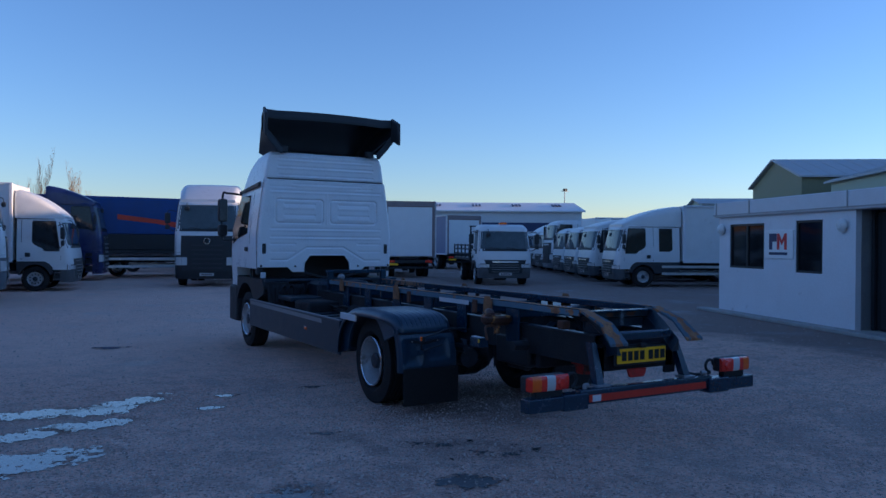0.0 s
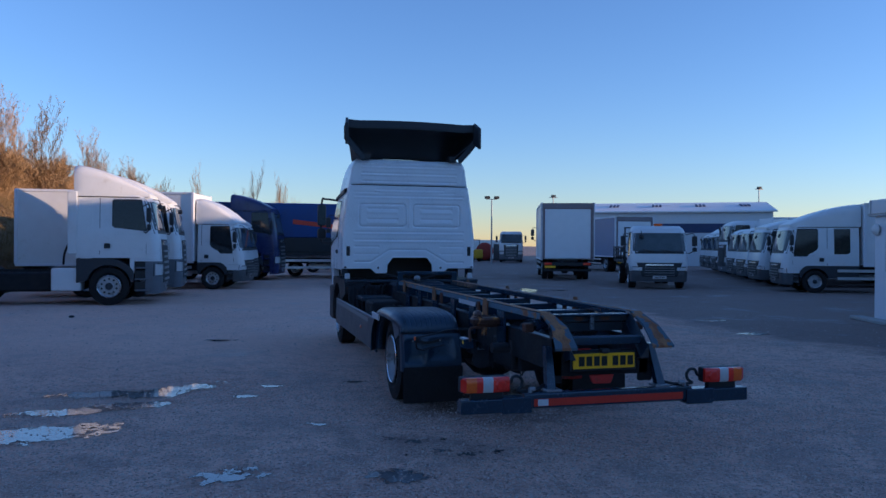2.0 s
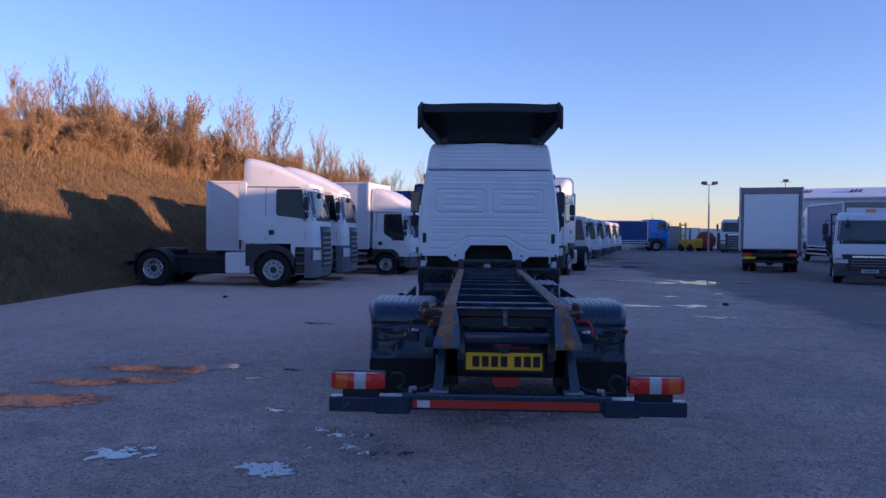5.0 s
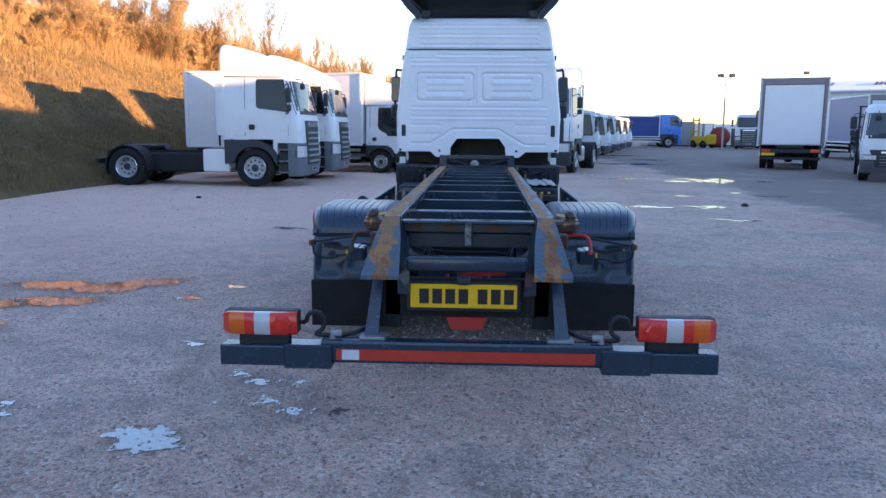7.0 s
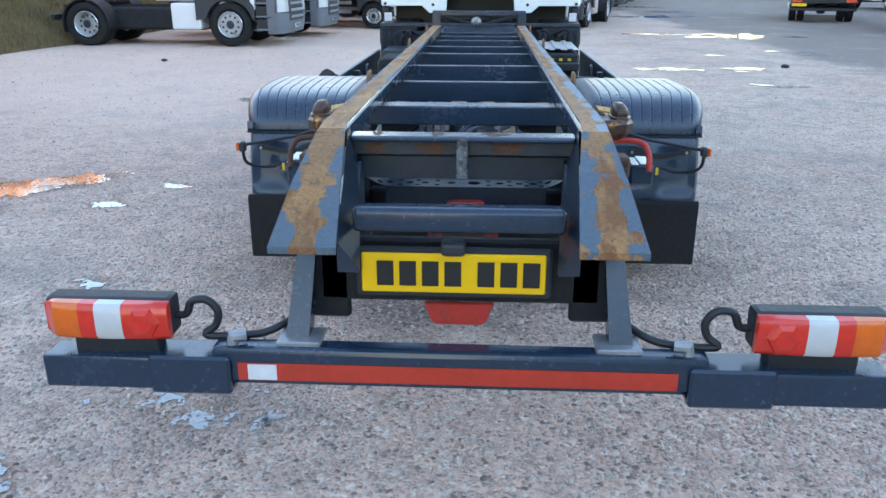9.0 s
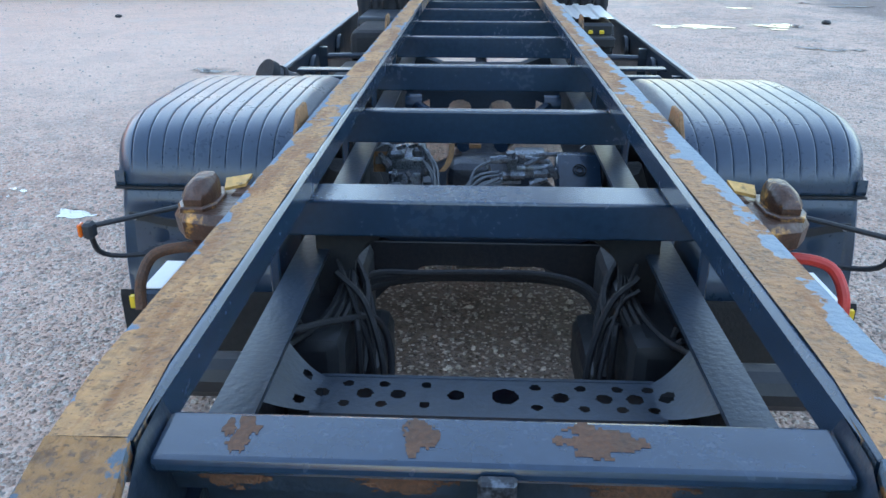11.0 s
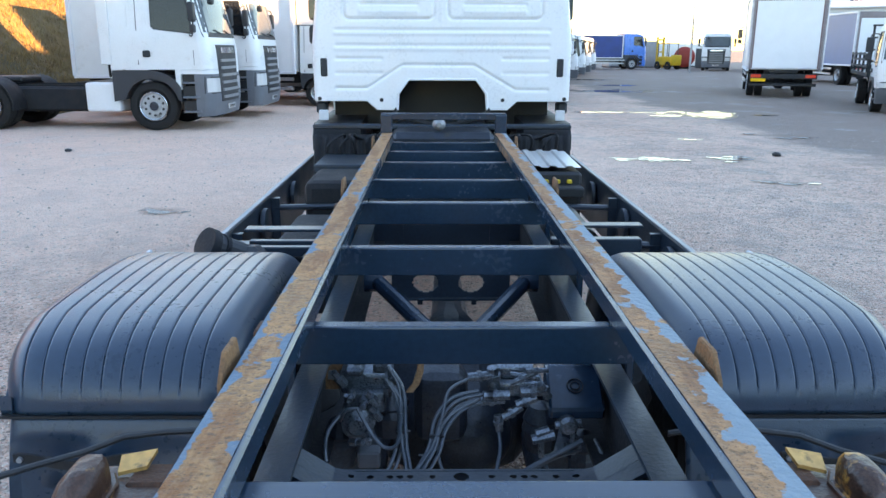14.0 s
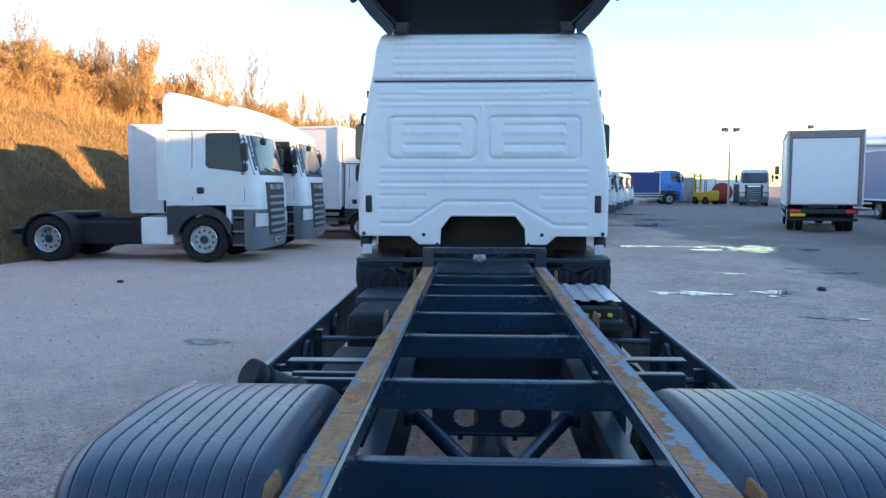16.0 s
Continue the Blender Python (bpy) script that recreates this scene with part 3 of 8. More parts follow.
# ---- the parked lorries: built facing +y, front bumper at y = 0 ----
class Cab:
    """The outer surface of a forward-control cab, by height."""

    def __init__(self, half, roof, belt, depth, floor):
        self.roof, self.belt, self.depth, self.floor = roof, belt, depth, floor
        self.hw = [(0.3, half * 0.97), (floor, half), (belt, half), (belt + 0.12, half * 0.985), (roof - 0.18, half * 0.93), (roof, half * 0.82)]
        self.fr = [(0.3, -0.06), (0.6, 0.0), (belt - 0.25, -0.04), (belt, -0.08), (roof - 0.25, -0.28), (roof - 0.08, -0.42), (roof, -0.7)]
        self.rad = [(0.3, 0.2), (belt, 0.24), (roof, 0.34)]

    def half(self, z):
        return lerp_table(self.hw, z)

    def front(self, x, z):
        h, r = self.half(z), lerp_table(self.rad, z)
        e = max(0.0, min(r * 0.999, abs(x) - (h - r)))
        return lerp_table(self.fr, z) - (r - math.sqrt(r * r - e * e)) - 0.05 * (x / h) ** 2

    def ring(self, z, back):
        h, r = self.half(z), lerp_table(self.rad, z)
        xs = [-h] * 1 + [-h + r * (1 - math.cos(a)) for a in span(0.12, math.pi / 2, 5)] + span(-h + r, h - r, 8)[1:-1]
        xs += [h - r * (1 - math.cos(a)) for a in reversed(span(0.12, math.pi / 2, 5))] + [h]
        return [(-h, back, z), *[(x, self.front(x, z), z) for x in xs], (h, back, z)]

    def shell(self, z0, z1, back, n=14):
        zs = span(z0, z1, n)
        return loft(bmesh.new(), [self.ring(z, back) for z in zs])

    def patch(self, x0, x1, z0, z1, off, nx=10, nz=5, taper=0.0):
        """A panel that lies on the front, off metres proud, with a turned-in rim."""
        bm = bmesh.new()
        xs, zs = span(-1, 1, nx), span(z0, z1, nz)
        c, w = (x0 + x1) / 2, (x1 - x0) / 2

        def at(u, z, o):
            x = c + w * u * (1 - taper * (z - z0) / (z1 - z0))
            lim = self.half(z) - 0.003
            x = max(-lim, min(lim, x))
            return (x, self.front(x, z) + o, z)
        grid(bm, xs, zs, lambda u, z: at(u, z, off))
        edge = [(u, z0) for u in xs] + [(1, z) for z in zs[1:]] + [(u, z1) for u in reversed(xs[:-1])] + [(-1, z) for z in reversed(zs[1:-1])]
        loft(bm, [[at(u, z, off) for u, z in edge], [at(u, z, -0.02) for u, z in edge]], caps=False)
        bmesh.ops.remove_doubles(bm, verts=bm.verts, dist=0.0005)
        return bm

    def side_panel(self, pts, sign, off=0.008):
        bm = bmesh.new()
        loft(bm, [[(sign * (self.half(z) + o), y, z) for y, z in pts] for o in (-0.02, off)])
        return bm


def arc(cy, cz, r, a0, a1, n):
    return [(cy + r * math.cos(radians(a)), cz + r * math.sin(radians(a))) for a in span(a0, a1, n)]


def mirror(parent, cab, sign, belt, reach=0.3):
    bm = bmesh.new()
    x, h = sign * (cab.half(belt + 0.4)), belt
    arm = curve_pts([(x, -0.5, h + 0.75), (x + sign * 0.18, -0.38, h + 0.8), (x + sign * reach, -0.3, h + 0.72), (x + sign * reach, -0.3, h + 0.2), (x + sign * 0.12, -0.4, h + 0.02), (x, -0.5, h + 0.05)], 4)
    tube(bm, arm, 0.016, 6)
    ob = part("mirror", bm, BLACK, parent)
    c = x + sign * reach
    bm = boxed(c - 0.1, c + 0.1, -0.37, -0.25, h + 0.3, h + 0.7, 0.035, 2)
    part("mirror_housing", bm, DARKP, ob)
    part("mirror_glass", boxed(c - 0.085, c + 0.085, -0.374, -0.368, h + 0.33, h + 0.67), SCREEN, ob)
    bm = boxed(c - 0.085, c + 0.085, -0.36, -0.26, h + 0.08, h + 0.25, 0.03, 2)
    part("mirror_housing", bm, DARKP, ob)


def lorry(name, label, at, heading, paint=None, trim=None, size="large", body="tractor", length=6.0, sleeper=True, crew=False, deflector=True,
          box_top=3.6, curtain=None, wheel_at=None, beacon=False, group="", badge_star=False, dark_nose=False, fairing=None, lift=0.0):
    """A parked lorry with its front bumper's middle at the point `at`, looking along heading (degrees from +x)."""
    paint, trim = paint or PARKED, trim or (GREYP if size == "large" else BUMPERD)
    t = thing(name, label, "lorry", pose(at[0], at[1], 0, 0, 0, heading - 90), group)
    if size == "large":
        half, roof, belt, depth, floor, r, wy = 1.2, 3.16, 1.98, 2.2 if sleeper else 1.8, 1.3, 0.52, -1.38
    else:
        half, roof, belt, depth, floor, r, wy = 1.12, 2.62, 1.46, 1.75, 0.94, 0.42, -1.2
    if crew:
        depth = 2.7
    roof, belt = roof + lift, belt + lift * 0.5
    wy = wheel_at or wy
    cab = Cab(half, roof, belt, depth, floor)
    # cab body, from the floor up; nose and bumper in front of the wheel
    part("cab", cab.shell(floor, roof, -depth), paint, t)
    low = 1.2 if size == "large" else 0.72
    part("bumper", cab.shell(0.3, low, -0.44, 5), trim, t, "grey plastic bumper")
    part("lower_nose", cab.shell(low + 0.006, floor - 0.006, wy + r + 0.1, 3), paint, t)
    for s in (-1, 1):
        pts = [(-depth, floor), (-depth, 0.62)] + [(y, z) for y, z in arc(wy, r, r + 0.07, 165, 15, 12)] + [(wy + r + 0.12, 0.62), (wy + r + 0.12, floor)]
        pts = [p for p in pts if p[0] >= -depth - 1e-6]
        bm = bmesh.new()
        low = pts[1:-1]
        # the panel's upper edge runs level from the rear and rounds down over the wheel
        top = [(y, min(floor + 0.07, r + math.sqrt(max(0.0, (r + 0.24) ** 2 - max(0.0, y - wy) ** 2)))) for y, z in low]
        top = [(y, max(tz, z + 0.03)) for (y, tz), (_, z) in zip(top, low)]
        for (ya, za), (yb, zb2), (yc, zc), (yd, zd) in zip(low, low[1:], top[1:], top):
            loft(bm, [[(s * (half + o), ya, za), (s * (half + o), yb, zb2), (s * (half + o), yc, zc), (s * (half + o), yd, zd)] for o in (-0.3, 0.02)])
        bmesh.ops.remove_doubles(bm, verts=bm.verts, dist=0.0005)
        part("wheel_arch", bm, ARCH, t, "dark plastic wheel arch")
        part("door_sill", boxed(*sorted((s * (half - 0.28), s * (half - 0.002))), wy + r + 0.02, wy + r + 0.13, r + 0.36, floor + 0.02), paint, t)
        for k in range(3 if size == "large" else 2):
            z = 0.38 + k * (0.31 if size == "large" else 0.22)
            st = part("step", boxed(*sorted((s * (half - 0.24), s * (half - 0.005))), wy + r + 0.14, -0.34, z, z + 0.045, 0.01), trim, t)
            part("riser", boxed(*sorted((s * (half - 0.24), s * (half - 0.07))), wy + r + 0.14, -0.34, z + 0.046, z + (0.26 if size == "large" else 0.18)), BLACK, st)
        zt, zb = roof - (0.28 if size == "large" else 0.24), belt + 0.08
        if size == "large":
            wpts = [(-0.42, zb), (-0.44, zb + 0.1), (-0.56, zt), (-1.24, zt), (-1.28, zt - 0.05), (-1.28, zb + 0.15), (-1.22, zb + 0.09), (-0.75, zb + 0.04)]
        else:
            wpts = [(-0.48, zb - 0.16), (-0.48, zb), (-0.6, zt - 0.04), (-1.24, zt - 0.04), (-1.28, zt - 0.09), (-1.28, zb + 0.14), (-1.22, zb + 0.06), (-0.9, zb - 0.16)]
        cy, cz = sum(p[0] for p in wpts) / len(wpts), sum(p[1] for p in wpts) / len(wpts)
        part("window_frame", cab.side_panel([(cy + (y - cy) * 1.06, cz + (z - cz) * 1.08) for y, z in wpts], s, 0.004), DARKP, t, "black window surround")
        win = part("door_window", cab.side_panel(wpts, s), GLASSD, t, "dark cab door window")
        c0, c1 = min(p[0] for p in wpts), max(p[0] for p in wpts)
        for y0, y1, z0, z1 in ((-1.62, -1.605, floor + 0.1, roof - 0.22), (-0.42, -0.41, floor + 0.1, zb - 0.35)):
            part("door_seam", cab.side_panel([(y0, z0), (y1, z0), (y1, (z0 + z1) / 2), (y1, z1), (y0, z1), (y0, (z0 + z1) / 2)], s, 0.003), DARKP, t)
        part("door_handle", boxed(*sorted((s * half, s * (half + 0.03))), -1.5, -1.34, belt - 0.42 if size == "large" else belt - 0.3, belt - 0.28 if size == "large" else belt - 0.16, 0.02), DARKP, t)
        if crew:
            part("rear_window", cab.side_panel([(-1.85, zb - 0.1), (-1.85, zt), (-2.4, zt), (-2.4, zb - 0.02), (-2.3, zb - 0.1)], s), GLASSD, t)
        elif sleeper and size == "large":
            part("side_panel", cab.side_panel([(-1.8, zb + 0.1), (-1.8, zt), (-2.08, zt), (-2.08, zb + 0.1)], s, 0.012), paint, t)
        mirror(t, cab, s, belt)
        for z0, z1 in ((0.82, 1.12) if size == "large" else (0.74, 0.87),):
            part("headlight_frame", cab.patch(*sorted((s * half * 0.56, s * half * 0.985)), z0 - 0.03, z1 + 0.03, 0.006, 6, 2), DARKP, t)
            part("headlight", cab.patch(s * half * 0.6, s * half * 0.97, z0, z1, 0.012, 6, 2) if s > 0 else cab.patch(-half * 0.97, -half * 0.6, z0, z1, 0.012, 6, 2), CLEARL, t, "clear headlamp glass")
    part("windscreen_surround", cab.patch(-half * 0.95, half * 0.95, belt + 0.0, roof - 0.28, 0.004, 16, 6, 0.05), DARKP, t, "black windscreen surround")
    part("windscreen", cab.patch(-half * 0.91, half * 0.91, belt + 0.1, roof - 0.3, 0.01, 16, 6, 0.05), SCREEN, t, "reflecting windscreen")
    part("sun_visor", cab.patch(-half * 0.88, half * 0.88, roof - 0.295, roof - 0.2, 0.03, 14, 2), paint if not dark_nose else WHITE2, t)
    mx = half * 0.62
    bm = tube(bmesh.new(), curve_pts([(mx, cab.front(mx, roof - 0.25), roof - 0.22), (mx, cab.front(mx, roof - 0.25) + 0.16, roof - 0.24), (mx, cab.front(mx, roof - 0.25) + 0.2, roof - 0.36)], 4), 0.014, 6)
    km = part("kerb_mirror", bm, BLACK, t, "black kerb mirror over the windscreen")
    part("mirror_housing", boxed(mx - 0.09, mx + 0.09, cab.front(mx, roof - 0.25) + 0.13, cab.front(mx, roof - 0.25) + 0.25, roof - 0.5, roof - 0.35, 0.04, 2), DARKP, km)
    bm = bmesh.new()
    for s in (-0.55, 0.15):
        tube(bm, [(s, cab.front(s, belt + 0.1) + 0.03, belt + 0.08), (s + 0.5, cab.front(s + 0.5, belt + 0.16) + 0.03, belt + 0.16)], 0.012, 5)
    part("wiper", bm, BLACK, t)
    gz0, gz1 = (0.6, belt - 0.16) if size == "large" else (0.5, belt - 0.36)
    gw = half * (0.55 if size == "large" else 0.6)
    g = part("grille", cab.patch(-gw if not dark_nose else -half * 0.96, gw if not dark_nose else half * 0.96, gz0, gz1, 0.012, 10, 6, (-0.15 if size == "large" else -0.3) if not dark_nose else 0), DARKP, t, "black slatted radiator grille")
    k = 6 if size == "large" else 4
    w2 = 0.03 if size == "large" else 0.007
    for i in range(k):
        z = gz0 + (gz1 - gz0) * (i + 0.6) / (k + 1.7)
        part("slat", cab.patch(-gw * 0.85, gw * 0.85, z - w2, z + w2, 0.04, 8, 1), GREYSLAT if not dark_nose else ARCH, g)
    if badge_star:
        bm = bmesh.new()
        lathe(bm, [(-0.01, 0.12), (0.01, 0.12), (0.01, 0.1), (-0.01, 0.1)], (0, cab.front(0, gz1 - 0.2) + 0.05, gz1 - 0.2), "y", 20, True)
        part("round_badge", bm, CHROME, g)
    else:
        part("badge", cab.patch(-gw * 0.8, gw * 0.8, gz1 - (0.17 if size == "large" else 0.11), gz1 - 0.05, 0.03, 6, 1), CHROME, g, "bright name panel")
    part("number_plate", boxed(-0.26, 0.26, 0.0, 0.02, 0.42, 0.53), CLEARL, t)
    bm = bmesh.new()
    for i in range(6):
        box(bm, -0.2 + i * 0.07, -0.155 + i * 0.07, 0.02, 0.023, 0.445, 0.505)
    part("plate_print", bm, LETTER, t)
    if deflector:
        # roof fairing that rises from the windscreen to the rear
        top = fairing or (box_top if body in ("box", "curtain") and size != "large" else roof + 0.62)
        rings = []
        for k in range(13):
            u = k / 12
            y = -0.36 - (depth - 0.39) * u
            h = half * (0.84 + 0.13 * math.sin(u * math.pi / 2))
            zt = roof - 0.06 + (top - roof + 0.06) * (0.35 * u + 0.65 * math.sin(u * math.pi / 2) ** 0.85)
            zl = roof - 0.17
            rings.append([(-h, y, zl)] + [(-h * (0.78 + 0.22 * math.cos(a)), y, zl + (zt - zl) * (0.62 + 0.36 * math.sin(a))) for a in span(0, math.pi / 2, 6)] + [(-h * 0.3, y, zt), (h * 0.3, y, zt)] + [(h * (0.78 + 0.22 * math.cos(a)), y, zl + (zt - zl) * (0.62 + 0.36 * math.sin(a))) for a in span(math.pi / 2, 0, 6)] + [(h, y, zl)])
        rings.append([(x * 0.985, y - 0.1, z - 0.03 * (z > roof)) for x, y, z in rings[-1]])
        if size == "large":
            for s in (-1, 1):
                part("side_fairing", boxed(*sorted((s * (half - 0.05), s * (half + 0.012))), -depth - 0.22, -depth + 0.02, floor + 0.1, roof - 0.05, 0.02, 2), paint, t, "upright side fairing behind the cab")
        part("roof_deflector", loft(bmesh.new(), rings), paint, t, "curved roof wind deflector", 50)
        for s in (-1, 1):
            gz = roof - 0.175
            part("deflector_gap", boxed(*sorted((s * (cab.half(gz) - 0.03), s * (cab.half(gz) + 0.012))), -depth + 0.02, -0.6, gz - 0.018, gz, 0.004), DARKP, t, "dark gap under the deflector")
    if beacon:
        part("beacon_bar", boxed(-0.2, 0.12, -0.95, -0.75, roof - 0.02, roof + 0.1, 0.03), AMBERL, t, "amber roof beacon bar")
    wheel(t, half - 0.03, wy, r, 0.29, 1, 0.05), wheel(t, -half + 0.03, wy, r, 0.29, -1, 0.05)
    # chassis
    back = -length
    for x in (-0.43, 0.36):
        part("chassis_frame", boxed(x, x + 0.07, back, -0.6, 0.68, 0.95), FLATBLACK, t)
    ra = back + (0.9 if body == "tractor" else 2.0 if size == "large" else 1.7)
    for s in (-1, 1):
        wheel(t, s * (half - 0.03), ra, r, 0.27, s, 0.13, True)
    bm = bmesh.new()
    tube(bm, [(-1.0, ra, r), (1.0, ra, r)], 0.09, 8)
    lathe(bm, [(-0.25, 0.05), (-0.12, 0.24), (0.12, 0.24), (0.25, 0.05)], (0, ra, r), "x", 14)
    part("rear_axle", bm, GREASY, t)
    if body == "tractor":
        for s in (-1, 1):
            pts = arc(ra, r, r + 0.08, 200, -10, 14)
            pin = arc(ra, r, r + 0.05, 200, -10, 14)
            bm = bmesh.new()
            prism(bm, pts + list(reversed(pin)), "x", s * (half - 0.6), s * (half + 0.0))
            part("rear_fender", bm, FLATBLACK, t)
        bm = boxed(-0.45, 0.45, ra - 0.4, ra + 0.45, 1.0, 1.12, 0.03)
        prism(bm, [(ra - 0.75, 0.98), (ra - 0.4, 1.14), (ra - 0.4, 1.06), (ra - 0.75, 0.92)], "x", -0.45, 0.45)
        part("coupling_plate", bm, BLACK, t)
        part("side_tank", boxed(half - 0.62, half - 0.02, wy - r - 0.94, wy - r - 0.2, 0.4, 1.02, 0.05, 2), WHITE2, t, "white side tank cover")
        part("side_tank", boxed(-half + 0.02, -half + 0.62, wy - r - 1.2, wy - r - 0.2, 0.4, 1.0, 0.08, 2), ALU, t)
        part("catwalk", boxed(-0.8, 0.8, wy - r - 1.1, wy - r - 0.35, 1.0, 1.03), BLACK, t)
        part("underbody", boxed(-0.62, 0.62, ra - 0.35, wy - r - 0.3, 0.36, 0.9, 0.05), FLATBLACK, t, "plain black block filling the underbody")
        part("cable_stand", tube(bmesh.new(), curve_pts([(0.3, -depth - 0.1, 1.0), (0.3, -depth - 0.15, 2.0), (0.1, -depth - 0.5, 1.5), (-0.1, -depth - 0.6, 1.1)], 5), 0.03, 6), BLACK, t)
        part("rear_lamp_bar", boxed(-1.1, 1.1, back - 0.02, back + 0.06, 0.6, 0.75, 0.02), BLACK, t)
    if body in ("box", "curtain"):
        b0, b1, w = back, -depth - 0.12, half + 0.06 if size == "large" else half + 0.1
        zf = 1.05
        mside = curtain or WHITE2
        hull = part("box_body", boxed(-w, w, b0 + 0.05, b1, zf, box_top, 0.02), mside, t)
        for x in (-w, w):
            bm = bmesh.new()
            for z in (zf, box_top):
                box(bm, x - 0.05, x + 0.03 if x > 0 else x + 0.05, b0, b1 + 0.01, z - 0.06, z + 0.02, 0.01)
            for y in (b0 + 0.02, b1 - 0.04):
                box(bm, x - 0.05, x + 0.05, y - 0.04, y + 0.06, zf, box_top, 0.01)
            part("box_frame", bm, CLAD, hull)
        part("rear_frame", box(box(boxed(-w, -w + 0.12, b0 - 0.02, b0 + 0.04, zf, box_top), w - 0.12, w, b0 - 0.02, b0 + 0.04, zf, box_top), -w + 0.12, w - 0.12, b0 - 0.02, b0 + 0.04, box_top - 0.26, box_top), FRAMEG if curtain else CLAD, hull)
        if curtain:
            for a0, a1, c0, c1 in ((-w + 0.12, -w + 0.15, zf + 0.05, box_top - 0.26), (w - 0.15, w - 0.12, zf + 0.05, box_top - 0.26), (-w + 0.15, w - 0.15, box_top - 0.29, box_top - 0.26)):
                part("maroon_edge", boxed(a0, a1, b0 - 0.012, b0 - 0.003, c0, c1), MAROON, hull)
        sh = part("rear_door", boxed(-w + 0.12, w - 0.12, b0, b0 + 0.03, zf + 0.05, box_top - 0.28), SHUTTER, hull, "white roller shutter door")
        bm = bmesh.new()
        for i in range(1, 12):
            z = zf + 0.05 + (box_top - 0.33 - zf) * i / 12
            box(bm, -w + 0.13, w - 0.13, b0 - 0.002, b0, z, z + 0.004)
        part("shutter_slats", bm, SHUTTER, sh)
        part("rear_light_bar", boxed(-w + 0.1, w - 0.1, b0 - 0.03, b0 + 0.06, 0.72, 0.9, 0.02), BLACK, t)
        for s in (-1, 1):
            part("tail_light", boxed(*sorted((s * (w - 0.5), s * (w - 0.15))), b0 - 0.06, b0 - 0.03, 0.76, 0.88, 0.01), REDL, t)
            part("side_guard", box(boxed(*sorted((s * (w - 0.06), s * (w - 0.02))), ra + 0.7, wy - 0.75, 0.5, 0.6), *sorted((s * (w - 0.06), s * (w - 0.02))), ra + 0.7, wy - 0.75, 0.78, 0.88), ALU, t)
        part("rear_number_plate", boxed(-w + 0.15, -w + 0.67, b0 - 0.05, b0 - 0.03, 0.62, 0.73), YELLOW, t)
        part("under_run_bar", boxed(-w + 0.1, w - 0.1, b0 + 0.02, b0 + 0.12, 0.45, 0.56, 0.02), BLACK, t)
        part("body_bearer", boxed(-0.5, 0.5, b0 + 0.1, b1 - 0.1, 0.95, zf), BLACK, t)
    if body == "flat":
        b0, b1, w = back, -depth - 0.2, half + 0.08
        part("flat_bed", boxed(-w, w, b0, b1, 0.98, 1.1, 0.01), BLACK, t)
        hb = part("headboard", boxed(-w, w, b1 - 0.06, b1, 1.1, 1.16), BLACK, t, "black steel ladder headboard")
        for i in range(4):
            x = -w + 0.05 + i * (2 * w - 0.1) / 3
            part("upright", boxed(x - 0.03, x + 0.03, b1 - 0.06, b1, 1.16, 2.5), BLACK, hb)
        for z in (1.4, 1.75, 2.1, 2.45):
            part("rung", boxed(-w, w, b1 - 0.05, b1 - 0.01, z, z + 0.05), BLACK, hb)
        for s in (-1, 1):
            bm = bmesh.new()
            for i in range(5):
                y = b0 + 0.1 + i * (b1 - b0 - 0.2) / 4
                box(bm, s * w - 0.03, s * w + 0.03, y - 0.03, y + 0.03, 1.1, 1.7)
            for z in (1.25, 1.45, 1.62):
                box(bm, s * w - 0.02, s * w + 0.02, b0, b1, z, z + 0.06)
            part("side_rail", bm, BLACK, t)
    return t


# ---- ground and bank ----
bm = bmesh.new()
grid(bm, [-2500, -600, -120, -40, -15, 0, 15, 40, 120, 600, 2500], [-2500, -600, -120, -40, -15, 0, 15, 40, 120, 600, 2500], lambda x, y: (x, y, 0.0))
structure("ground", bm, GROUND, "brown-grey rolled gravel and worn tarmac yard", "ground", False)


def foot_x(y):
    return -10.4 + 0.03 * max(0, y - 14) + 0.25 * noise.noise((0, y * 0.2, 1.7))


def bank_z(x, y):
    d = foot_x(y) - x
    if d <= 0:
        return -0.06
    h = lerp_table([(0, 0), (0.5, 0.2), (1.5, 0.78), (3, 1.72), (3.9, 2.75), (5.5, 3.95), (7.5, 4.95), (10, 5.6), (14, 5.9), (30, 6.0)], d)
    f = min(1, d / 1.2)
    return h + f * (0.28 * noise.noise((x * 0.35, y * 0.35, 0)) + 0.1 * noise.noise((x * 1.3, y * 1.3, 4)))


bm = bmesh.new()
ys = [-40 + 0.5 * i for i in range(220)] + [70 + 4 * i for i in range(60)]
ds = [-0.4, 0, 0.3, 0.6, 1, 1.4, 1.8, 2.2, 2.6, 3, 3.5, 4, 4.5, 5, 5.5, 6, 6.6, 7.2, 8, 9, 10, 12, 15, 20, 30]
grid(bm, ds, ys, lambda d, y: (foot_x(y) - d, y, bank_z(foot_x(y) - d, y)))
structure("bank", bm, BANK, "steep grassy bank with dry winter grass", "bank", 60)


